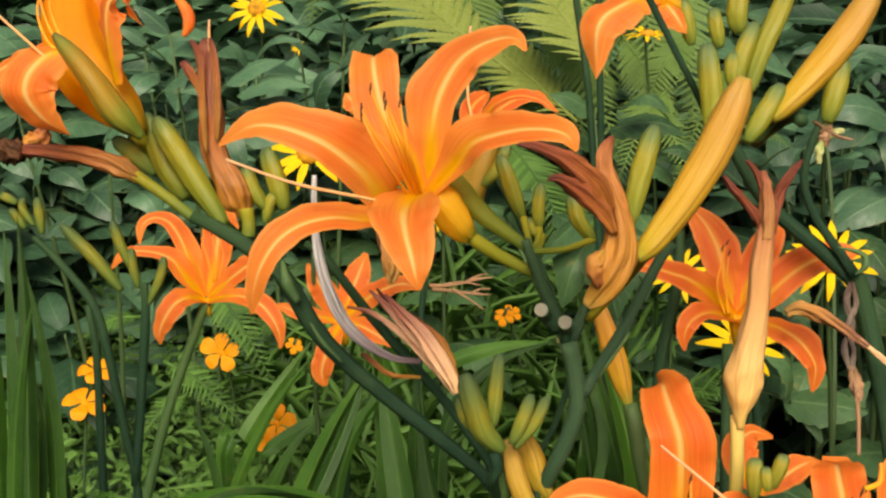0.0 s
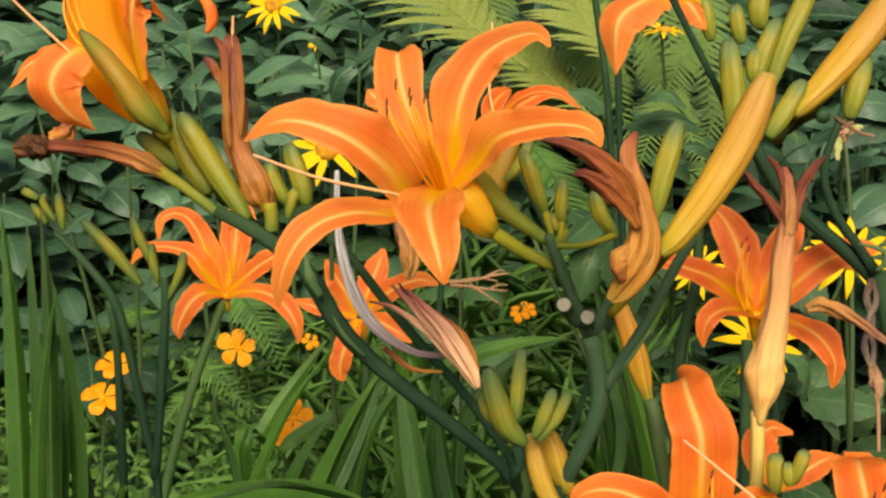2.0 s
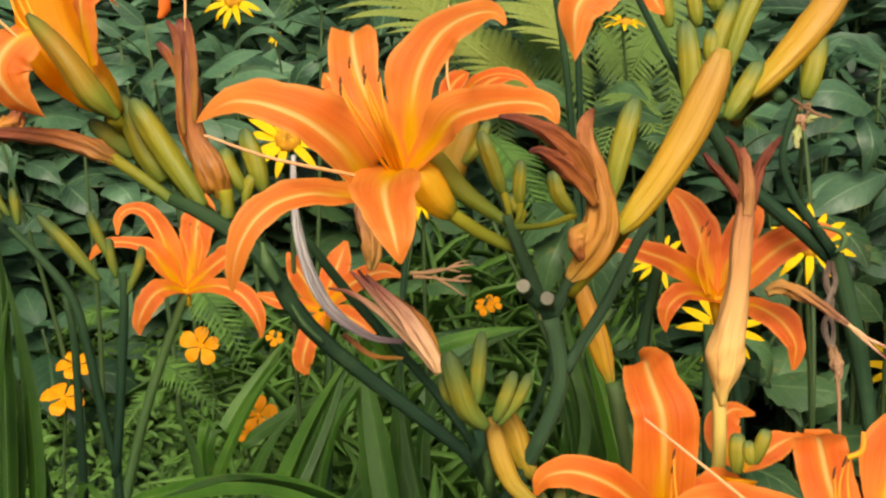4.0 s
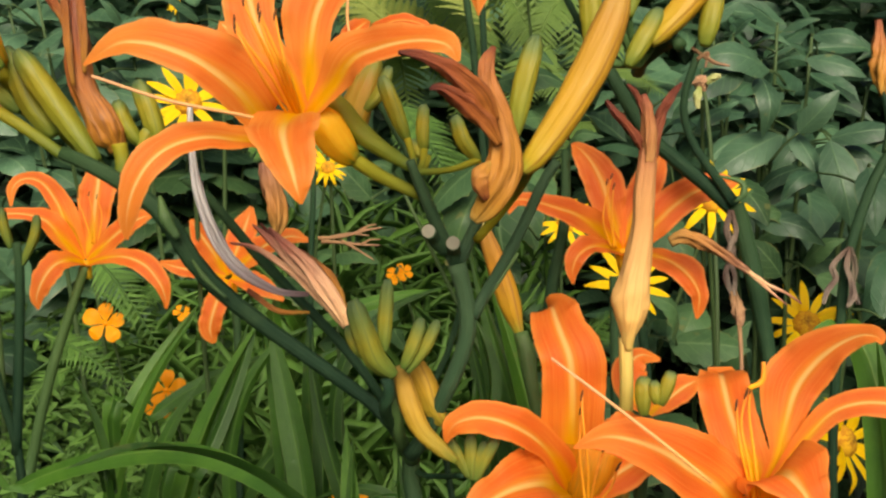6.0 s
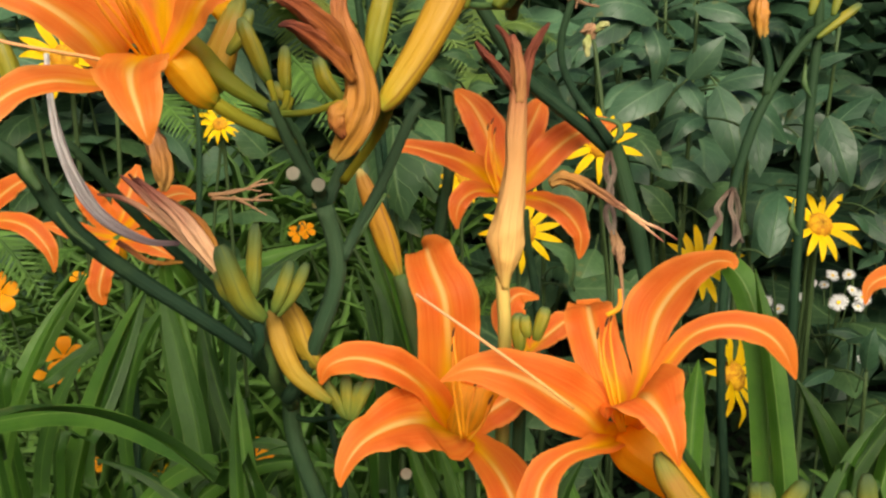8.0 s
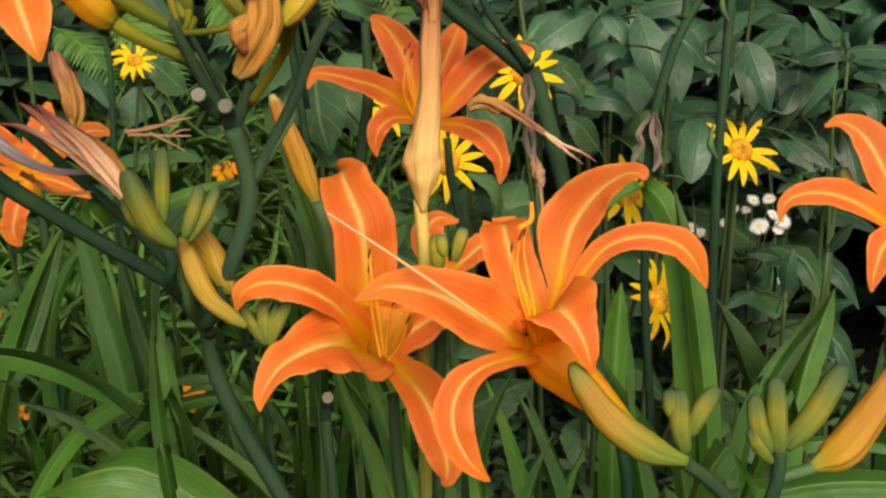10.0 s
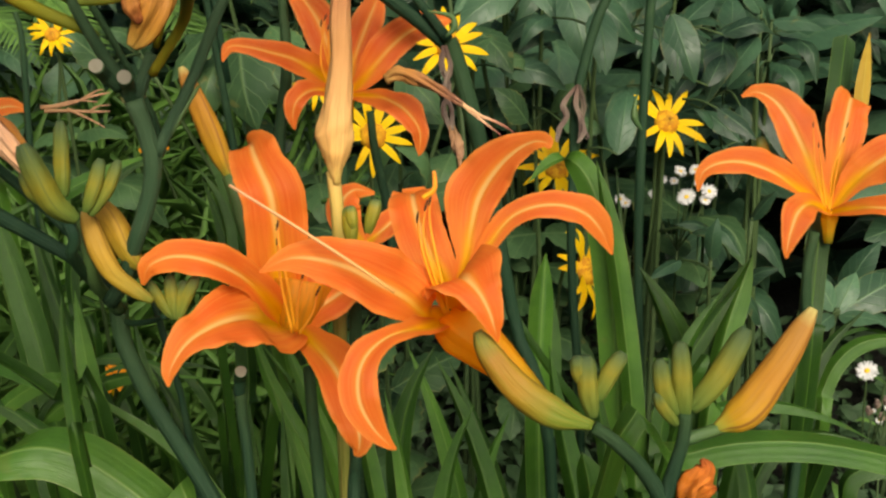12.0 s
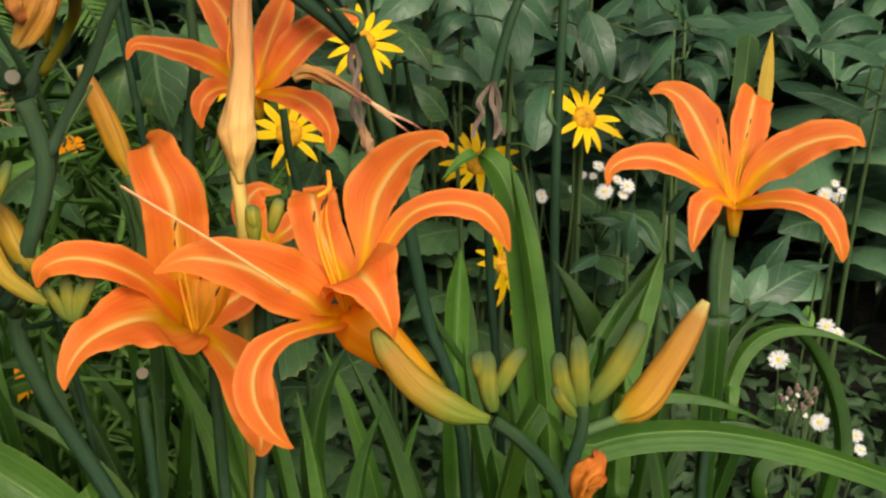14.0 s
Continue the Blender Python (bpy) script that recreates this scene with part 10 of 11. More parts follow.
fleabane((0.5415, 0.6988, 0), [((0.5415, 0.7073, 0.3518), (-0.4879, -0.3353, 0.8059), 0.0065), ((0.5527, 0.7482, 0.3464), (-0.0703, -0.5271, 0.8469), 0.0022)], 443)
fleabane((0.383, 0.6005, 0), [((0.3817, 0.5951, 0.4672), (-0.4879, -0.3353, 0.8059), 0.0038)], 444)
fleabane((0.7254, 0.6458, 0), [((0.718, 0.6563, 0.3968), (-0.4879, -0.3353, 0.8059), 0.0070), ((0.7572, 0.6853, 0.3913), (-0.0703, -0.5271, 0.8469), 0.0043), ((0.7858, 0.7064, 0.3633), (-0.3606, -0.4074, 0.8391), 0.0057), ((0.7378, 0.662, 0.378), (0.0722, -0.5664, 0.8209), 0.0052), ((0.7767, 0.6936, 0.3773), (-0.2182, -0.4731, 0.8536), 0.0043)], 445)
fleabane((0.6095, 0.5473, 0), [((0.6032, 0.5552, 0.2998), (-0.4879, -0.3353, 0.8059), 0.0080), ((0.6326, 0.5586, 0.2398), (-0.0703, -0.5271, 0.8469), 0.0032), ((0.6557, 0.5891, 0.2246), (-0.3606, -0.4074, 0.8391), 0.0020), ((0.6269, 0.5485, 0.2613), (0.0722, -0.5664, 0.8209), 0.0020)], 446)
fleabane((0.635, 0.5094, 0), [((0.6275, 0.5189, 0.2522), (-0.4879, -0.3353, 0.8059), 0.0072), ((0.6434, 0.551, 0.2342), (-0.0703, -0.5271, 0.8469), 0.0024)], 447)
fleabane((0.6737, 0.5613, 0), [((0.666, 0.5712, 0.3113), (-0.4879, -0.3353, 0.8059), 0.0070), ((0.7023, 0.5903, 0.2857), (-0.0703, -0.5271, 0.8469), 0.0054)], 448)
fleabane((0.6841, 0.5075, 0), [((0.676, 0.5196, 0.2245), (-0.4879, -0.3353, 0.8059), 0.0057), ((0.7053, 0.5362, 0.1887), (-0.0703, -0.5271, 0.8469), 0.0057)], 449)
fleabane((0.5138, 0.8171, 0), [((0.4999, 0.8107, 0.3647), (-0.3775, -0.5386, 0.7533), 0.0052), ((0.5539, 0.8428, 0.355), (0.0755, -0.6217, 0.7796), 0.0074)], 450)
lily_17 = scape((0.2814, 0.618, -0.01), "faded yellow daisy with a brown knob and drooping pale petals", [(0.2814, 0.618, -0.01), (0.2866, 0.6624, 0.3854), (0.2939, 0.7259, 0.551), (0.2924, 0.7537, 0.6214), (0.2899, 0.7599, 0.6359)], [0.00177, 0.00177, 0.00177, 0.00155, 0.00155], M_GREENSTEM, "yellow daisies", "yellow_daisy", "daisy")
lily_18 = scape((0.6004, 0.4848, -0.01), "dried brown seed heads of fleabane on a thin stem", [(0.6004, 0.4848, -0.01), (0.6075, 0.5002, 0.1129), (0.6218, 0.5314, 0.1814), (0.6312, 0.5486, 0.2202)], [0.00102, 0.00102, 0.00102, 0.00102], M_GREENSTEM, "white fleabane", "fleabane", "fleabane")
branch(lily_18, [(0.6309, 0.5479, 0.2189), (0.6268, 0.5576, 0.2333), (0.6249, 0.5643, 0.2441)], [0.00102, 0.00077, 0.00077], "branch", M_GREENSTEM)
withered(lily_18, [(0.6247, 0.5639, 0.2432), (0.6258, 0.5654, 0.2469), (0.6251, 0.5679, 0.2509)], [0.00077, 0.00281, 0.00102], M_HUSK, "seed_head", "", 454, 2.0, 5)
branch(lily_18, [(0.6309, 0.5479, 0.2189), (0.632, 0.5569, 0.2361), (0.6324, 0.5642, 0.2498)], [0.00102, 0.00077, 0.00077], "branch", M_GREENSTEM)
withered(lily_18, [(0.6322, 0.5637, 0.2489), (0.6333, 0.5653, 0.2525), (0.6335, 0.5674, 0.2566)], [0.00077, 0.00281, 0.00102], M_HUSK, "seed_head", "", 456, 2.0, 5)
branch(lily_18, [(0.6309, 0.5479, 0.2189), (0.6369, 0.5556, 0.2376), (0.6394, 0.5627, 0.2527)], [0.00102, 0.00077, 0.00077], "branch", M_GREENSTEM)
withered(lily_18, [(0.6393, 0.5623, 0.2518), (0.6404, 0.5638, 0.2554), (0.6415, 0.5656, 0.2596)], [0.00077, 0.00281, 0.00102], M_HUSK, "seed_head", "", 458, 2.0, 5)
branch(lily_18, [(0.6309, 0.5479, 0.2189), (0.6374, 0.5539, 0.2349), (0.6461, 0.557, 0.2474)], [0.00102, 0.00077, 0.00077], "branch", M_GREENSTEM)
withered(lily_18, [(0.6459, 0.5566, 0.2465), (0.647, 0.5581, 0.2502), (0.6463, 0.5606, 0.2542)], [0.00077, 0.00281, 0.00102], M_HUSK, "seed_head", "", 460, 2.0, 5)
branch(lily_18, [(0.6309, 0.5479, 0.2189), (0.6426, 0.5525, 0.2364), (0.6536, 0.5554, 0.2503)], [0.00102, 0.00077, 0.00077], "branch", M_GREENSTEM)
withered(lily_18, [(0.6534, 0.555, 0.2494), (0.6545, 0.5565, 0.2531), (0.6548, 0.5586, 0.2572)], [0.00077, 0.00281, 0.00102], M_HUSK, "seed_head", "", 462, 2.0, 5)
branch(lily_18, [(0.6309, 0.5479, 0.2189), (0.6342, 0.5533, 0.2312), (0.634, 0.558, 0.2398)], [0.00102, 0.00077, 0.00077], "branch", M_GREENSTEM)
withered(lily_18, [(0.6338, 0.5576, 0.2389), (0.6349, 0.5591, 0.2426), (0.6361, 0.5609, 0.2467)], [0.00077, 0.00281, 0.00102], M_HUSK, "seed_head", "", 464, 2.0, 5)
branch(lily_18, [(0.6309, 0.5479, 0.2189), (0.6351, 0.5521, 0.2299), (0.6415, 0.5534, 0.2373)], [0.00102, 0.00077, 0.00077], "branch", M_GREENSTEM)
withered(lily_18, [(0.6414, 0.553, 0.2364), (0.6425, 0.5545, 0.2401), (0.6418, 0.5571, 0.2441)], [0.00077, 0.00281, 0.00102], M_HUSK, "seed_head", "", 466, 2.0, 5)
branch(lily_18, [(0.6309, 0.5479, 0.2189), (0.64, 0.5514, 0.2323), (0.6484, 0.5531, 0.242)], [0.00102, 0.00077, 0.00077], "branch", M_GREENSTEM)
withered(lily_18, [(0.6483, 0.5526, 0.2411), (0.6494, 0.5542, 0.2448), (0.6496, 0.5563, 0.2489)], [0.00077, 0.00281, 0.00102], M_HUSK, "seed_head", "", 468, 2.0, 5)
withered(lily_17, [(0.2898, 0.7591, 0.6338), (0.2893, 0.7616, 0.64), (0.2893, 0.7637, 0.6454)], [0.00222, 0.00577, 0.00311], M_TWIG, "seed_head", "", 469, 2.0, 6)
withered(lily_17, [(0.2868, 0.7579, 0.6377), (0.2842, 0.7544, 0.6304), (0.2848, 0.7521, 0.622)], [0.00177, 0.00288, 0.00133], M_PALE, "withered_petal", "", 470, 2.0, 5)
withered(lily_17, [(0.2918, 0.7581, 0.6405), (0.2969, 0.7577, 0.6448), (0.303, 0.7581, 0.6459)], [0.00155, 0.00288, 0.00133], M_PALE, "withered_petal", "", 471, 2.0, 5)
# Stems on this side carry leaves already coloured for shade.
leaf_stalk((0.6103, 0.6988, 0), "grey-green shrub stem with broad lance-shaped leaves", [((0.6104, 0.7685, 0.5405), (0.5552, 0.7772, 0.5356), (-0.4244, -0.1487, 0.8932)), ((0.6739, 0.8293, 0.516), (0.7187, 0.7929, 0.5335), (-0.2026, -0.2567, 0.945)), ((0.6398, 0.7931, 0.4972), (0.6435, 0.7393, 0.4772), (0.0402, -0.3511, 0.9355)), ((0.6177, 0.7888, 0.5464), (0.5927, 0.8005, 0.5772), (-0.3732, -0.1757, 0.911)), ((0.68, 0.8503, 0.5221), (0.6874, 0.8424, 0.5691), (-0.142, -0.2824, 0.9487))], LEAF_SHADED)
leaf_stalk((0.6367, 0.6974, 0), "grey-green shrub stem with broad lance-shaped leaves", [((0.608, 0.7753, 0.5289), (0.5658, 0.7591, 0.4882), (-0.4244, -0.1487, 0.8932)), ((0.6528, 0.8488, 0.5128), (0.6209, 0.8109, 0.4673), (-0.2026, -0.2567, 0.945)), ((0.6583, 0.808, 0.5167), (0.6676, 0.7521, 0.4973), (0.0402, -0.3511, 0.9355)), ((0.5622, 0.7779, 0.4605), (0.5809, 0.7438, 0.4416), (-0.3732, -0.1757, 0.911)), ((0.6434, 0.8263, 0.427), (0.6009, 0.8293, 0.4548), (-0.142, -0.2824, 0.9487))], LEAF_SHADED)
leaf_stalk((0.7396, 0.6265, 0), "grey-green shrub stem with broad lance-shaped leaves", [((0.7672, 0.6655, 0.5192), (0.7015, 0.6915, 0.5376), (-0.4244, -0.1487, 0.8932)), ((0.7284, 0.7595, 0.4752), (0.7668, 0.7073, 0.4586), (-0.2026, -0.2567, 0.945)), ((0.8073, 0.7197, 0.5385), (0.721, 0.7137, 0.5357), (0.0402, -0.3511, 0.9355)), ((0.7263, 0.7122, 0.5356), (0.6944, 0.7316, 0.5751), (-0.3732, -0.1757, 0.911)), ((0.7911, 0.7719, 0.5098), (0.8002, 0.7631, 0.5566), (-0.142, -0.2824, 0.9487))], LEAF_SHADED)
leaf_stalk((0.767, 0.6247, 0), "grey-green shrub stem with broad lance-shaped leaves", [((0.7841, 0.6813, 0.539), (0.7239, 0.6804, 0.5125), (-0.4244, -0.1487, 0.8932)), ((0.761, 0.7634, 0.4856), (0.7351, 0.7671, 0.5211), (-0.2026, -0.2567, 0.945)), ((0.7756, 0.7143, 0.4813), (0.7869, 0.6844, 0.5112), (0.0402, -0.3511, 0.9355)), ((0.7665, 0.6703, 0.4679), (0.7017, 0.6938, 0.4892), (-0.3732, -0.1757, 0.911)), ((0.8545, 0.7312, 0.4626), (0.7899, 0.7208, 0.4488), (-0.142, -0.2824, 0.9487))], LEAF_SHADED)
leaf_stalk((0.4991, 0.6972, 0), "grey-green shrub stem with broad lance-shaped leaves", [((0.5064, 0.7628, 0.5601), (0.5121, 0.7185, 0.5056), (-0.4244, -0.1487, 0.8932)), ((0.5261, 0.8341, 0.5204), (0.5334, 0.7868, 0.4886), (-0.2026, -0.2567, 0.945)), ((0.4952, 0.7882, 0.4863), (0.4447, 0.7464, 0.4459), (0.0402, -0.3511, 0.9355)), ((0.4462, 0.7957, 0.5362), (0.4049, 0.8037, 0.5475), (-0.3732, -0.1757, 0.911)), ((0.5791, 0.7762, 0.4186), (0.5381, 0.7756, 0.4412), (-0.142, -0.2824, 0.9487))], LEAF_SHADED)
leaf_stalk((0.5236, 0.6966, 0), "grey-green shrub stem with broad lance-shaped leaves", [((0.4369, 0.8022, 0.5557), (0.4428, 0.7624, 0.5095), (-0.4244, -0.1487, 0.8932)), ((0.4529, 0.8857, 0.5353), (0.3899, 0.8748, 0.5152), (-0.2026, -0.2567, 0.945)), ((0.5785, 0.7875, 0.5281), (0.5422, 0.7412, 0.4906), (0.0402, -0.3511, 0.9355)), ((0.5648, 0.7276, 0.4818), (0.5575, 0.7024, 0.4588), (-0.3732, -0.1757, 0.911)), ((0.6007, 0.7965, 0.4504), (0.5596, 0.781, 0.4455), (-0.142, -0.2824, 0.9487))], LEAF_SHADED)
leaf_stalk((0.506, 0.5983, 0), "grey-green shrub stem with broad lance-shaped leaves", [((0.4805, 0.6211, 0.3915), (0.4852, 0.6276, 0.4294), (-0.4244, -0.1487, 0.8932)), ((0.5355, 0.6864, 0.3683), (0.4942, 0.6918, 0.395), (-0.2026, -0.2567, 0.945)), ((0.4963, 0.675, 0.391), (0.5131, 0.6301, 0.3978), (0.0402, -0.3511, 0.9355)), ((0.4669, 0.6428, 0.3834), (0.4365, 0.636, 0.376), (-0.3732, -0.1757, 0.911)), ((0.5478, 0.6771, 0.3237), (0.5809, 0.652, 0.3596), (-0.142, -0.2824, 0.9487))], LEAF_SHADED)
leaf_stalk((0.5299, 0.5975, 0), "grey-green shrub stem with broad lance-shaped leaves", [((0.5776, 0.5745, 0.3598), (0.6104, 0.579, 0.416), (-0.4244, -0.1487, 0.8932)), ((0.6297, 0.6319, 0.3198), (0.6819, 0.6044, 0.3594), (-0.2026, -0.2567, 0.945)), ((0.6085, 0.6079, 0.3336), (0.5733, 0.6032, 0.3734), (0.0402, -0.3511, 0.9355)), ((0.5309, 0.6426, 0.4108), (0.5449, 0.6356, 0.4381), (-0.3732, -0.1757, 0.911)), ((0.5729, 0.6607, 0.2911), (0.5413, 0.6705, 0.34), (-0.142, -0.2824, 0.9487)), ((0.6224, 0.6141, 0.3188), (0.6388, 0.5678, 0.3292), (0.0986, -0.3704, 0.9236))], LEAF_SHADED)
leaf_stalk((0.4284, 0.8563, 0), "grey-green shrub stem with broad lance-shaped leaves", [((0.3969, 0.9, 0.6258), (0.3576, 0.9006, 0.6373), (-0.3753, -0.3233, 0.8687)), ((0.4, 0.9702, 0.5749), (0.3571, 0.9475, 0.5584), (-0.1351, -0.3867, 0.9122)), ((0.4485, 0.9338, 0.5969), (0.4695, 0.8895, 0.5881), (0.122, -0.4264, 0.8963)), ((0.4385, 0.8978, 0.593), (0.3852, 0.8904, 0.5858), (-0.3193, -0.3406, 0.8843)), ((0.5071, 0.9549, 0.5387), (0.5015, 0.9039, 0.4755), (-0.0705, -0.3993, 0.9141)), ((0.4699, 0.9324, 0.557), (0.4189, 0.8926, 0.5348), (0.183, -0.4317, 0.8833))], LEAF_SHADED)
leaf_stalk((0.4546, 0.8609, 0), "grey-green shrub stem with broad lance-shaped leaves", [((0.4649, 0.8745, 0.5644), (0.5237, 0.8327, 0.5125), (-0.3753, -0.3233, 0.8687)), ((0.4766, 0.9601, 0.5565), (0.4296, 0.9568, 0.5878), (-0.1351, -0.3867, 0.9122)), ((0.526, 0.9381, 0.6158), (0.5328, 0.8881, 0.586), (0.122, -0.4264, 0.8963)), ((0.402, 0.8947, 0.5406), (0.3723, 0.897, 0.5688), (-0.3193, -0.3406, 0.8843)), ((0.452, 0.9641, 0.5091), (0.4789, 0.9219, 0.4833), (-0.0705, -0.3993, 0.9141)), ((0.477, 0.9245, 0.5123), (0.4101, 0.8921, 0.5016), (0.183, -0.4317, 0.8833)), ((0.5077, 0.9001, 0.5569), (0.456, 0.8876, 0.5454), (-0.2602, -0.3571, 0.8971))], LEAF_SHADED)
leaf_stalk((0.5409, 0.8053, 0), "grey-green shrub stem with broad lance-shaped leaves", [((0.5278, 0.8387, 0.5855), (0.5674, 0.8271, 0.6018), (-0.3753, -0.3233, 0.8687)), ((0.5952, 0.9043, 0.5522), (0.537, 0.8808, 0.5265), (-0.1351, -0.3867, 0.9122)), ((0.546, 0.8918, 0.5902), (0.4985, 0.8774, 0.6263), (0.122, -0.4264, 0.8963)), ((0.5643, 0.8278, 0.528), (0.5193, 0.8137, 0.5074), (-0.3193, -0.3406, 0.8843)), ((0.5849, 0.9061, 0.5059), (0.6123, 0.8684, 0.4916), (-0.0705, -0.3993, 0.9141)), ((0.5246, 0.8641, 0.4632), (0.4915, 0.8149, 0.4254), (0.183, -0.4317, 0.8833)), ((0.582, 0.8273, 0.4887), (0.5391, 0.8061, 0.4593), (-0.2602, -0.3571, 0.8971)), ((0.5613, 0.8496, 0.6287), (0.5116, 0.8372, 0.652), (-0.0055, -0.4102, 0.912)), ((0.5557, 0.9074, 0.5418), (0.4956, 0.8705, 0.5312), (0.2414, -0.4352, 0.8674))], LEAF_SHADED)
leaf_stalk((0.4213, 0.7723, 0), "broad toothed dark green leaves with worn edges", [((0.3843, 0.7853, 0.4663), (0.3533, 0.794, 0.5021), (-0.3753, -0.3233, 0.8687)), ((0.4411, 0.8584, 0.4473), (0.4647, 0.8428, 0.4796), (-0.1351, -0.3867, 0.9122)), ((0.4127, 0.8412, 0.4832), (0.38, 0.8236, 0.5176), (0.122, -0.4264, 0.8963)), ((0.4213, 0.7945, 0.4604), (0.4542, 0.7724, 0.4555), (-0.3193, -0.3406, 0.8843)), ((0.4062, 0.8887, 0.4624), (0.4457, 0.8654, 0.4905), (-0.0705, -0.3993, 0.9141)), ((0.3596, 0.8258, 0.3731), (0.3013, 0.806, 0.3984), (0.183, -0.4317, 0.8833)), ((0.336, 0.7918, 0.3678), (0.3588, 0.7916, 0.4223), (-0.2602, -0.3571, 0.8971)), ((0.3139, 0.7889, 0.4431), (0.2826, 0.7523, 0.4131), (-0.0055, -0.4102, 0.912)), ((0.3309, 0.8624, 0.4068), (0.3343, 0.8012, 0.3634), (0.2414, -0.4352, 0.8674))], LEAF_TOOTH)
leaf_stalk((0.2552, 0.7467, 0), "broad toothed dark green leaves with worn edges", [((0.2588, 0.7708, 0.5104), (0.2952, 0.7443, 0.4874), (-0.3753, -0.3233, 0.8687)), ((0.2739, 0.8257, 0.4259), (0.2445, 0.7919, 0.3872), (-0.1351, -0.3867, 0.9122)), ((0.2786, 0.7899, 0.4292), (0.2996, 0.7437, 0.4155), (0.122, -0.4264, 0.8963)), ((0.2768, 0.752, 0.4243), (0.3332, 0.7288, 0.4273), (-0.3193, -0.3406, 0.8843)), ((0.2824, 0.8321, 0.3999), (0.2675, 0.7965, 0.3716), (-0.0705, -0.3993, 0.9141))], LEAF_TOOTH)
leaf_stalk((0.2778, 0.7514, 0), "broad toothed dark green leaves with worn edges", [((0.1547, 0.8045, 0.5208), (0.1171, 0.8085, 0.5415), (-0.3753, -0.3233, 0.8687)), ((0.0726, 0.9099, 0.5202), (0.0376, 0.904, 0.5502), (-0.1351, -0.3867, 0.9122)), ((0.0565, 0.8856, 0.5436), (0.0803, 0.8566, 0.575), (0.122, -0.4264, 0.8963)), ((0.0341, 0.8479, 0.5296), (0.0073, 0.8506, 0.5602), (-0.3193, -0.3406, 0.8843)), ((0.1484, 0.8911, 0.4608), (0.1733, 0.8512, 0.44), (-0.0705, -0.3993, 0.9141))], LEAF_TOOTH)
leaf_stalk((0.1198, 0.7448, 0), "broad toothed dark green leaves with worn edges", [((0.1369, 0.8007, 0.5633), (0.1353, 0.7503, 0.4918), (-0.4244, -0.1487, 0.8932)), ((0.1598, 0.8783, 0.5375), (0.1747, 0.8208, 0.4928), (-0.2026, -0.2567, 0.945)), ((0.1321, 0.8495, 0.5373), (0.0993, 0.8005, 0.4976), (0.0402, -0.3511, 0.9355)), ((0.1228, 0.8266, 0.5625), (0.0825, 0.8098, 0.5291), (-0.3732, -0.1757, 0.911)), ((0.1774, 0.8937, 0.5423), (0.1991, 0.839, 0.5149), (-0.142, -0.2824, 0.9487))], LEAF_TOOTH)
leaf_stalk((0.1384, 0.7465, 0), "broad toothed dark green leaves with worn edges", [((0.2538, 0.748, 0.5358), (0.2786, 0.71, 0.5079), (-0.4244, -0.1487, 0.8932)), ((0.244, 0.7966, 0.4313), (0.2634, 0.7875, 0.479), (-0.2026, -0.2567, 0.945)), ((0.2783, 0.742, 0.4324), (0.2575, 0.7344, 0.4781), (0.0402, -0.3511, 0.9355)), ((0.292, 0.7497, 0.5318), (0.3255, 0.7354, 0.5607), (-0.3732, -0.1757, 0.911)), ((0.3468, 0.8345, 0.5443), (0.3725, 0.7756, 0.5122), (-0.142, -0.2824, 0.9487))], LEAF_TOOTH)
leaf_stalk((-0.387, 0.9777, 0), "grey-green shrub stem with broad lance-shaped leaves", [((-0.4013, 0.9706, 0.5513), (-0.3889, 0.9711, 0.585), (-0.3103, -0.4307, 0.8475)), ((-0.4166, 1.0571, 0.5476), (-0.3729, 1.0301, 0.5358), (-0.0627, -0.4529, 0.8893)), ((-0.3862, 1.0317, 0.5774), (-0.4074, 1.0036, 0.6009), (0.1973, -0.4456, 0.8732)), ((-0.3344, 1.0006, 0.5897), (-0.2913, 0.9792, 0.5657), (-0.2522, -0.4386, 0.8626)), ((-0.3804, 1.0657, 0.5203), (-0.3362, 1.0304, 0.4925), (0.0032, -0.454, 0.891)), ((-0.4281, 1.0298, 0.5178), (-0.4417, 1.0012, 0.5494), (0.2583, -0.4393, 0.8604))], LEAF_BROAD)
leaf_stalk((-0.3672, 0.987, 0), "grey-green shrub stem with broad lance-shaped leaves", [((-0.4218, 1.0029, 0.6181), (-0.451, 0.9844, 0.5937), (-0.3103, -0.4307, 0.8475)), ((-0.3534, 1.0892, 0.6142), (-0.3046, 1.0727, 0.6347), (-0.0627, -0.4529, 0.8893)), ((-0.3254, 1.0269, 0.5303), (-0.281, 0.9869, 0.5172), (0.1973, -0.4456, 0.8732)), ((-0.3722, 0.9877, 0.5174), (-0.3957, 0.9682, 0.4997), (-0.2522, -0.4386, 0.8626)), ((-0.476, 1.0908, 0.565), (-0.4293, 1.055, 0.5358), (0.0032, -0.454, 0.891)), ((-0.3247, 1.032, 0.492), (-0.2788, 1.0054, 0.5298), (0.2583, -0.4393, 0.8604))], LEAF_BROAD)
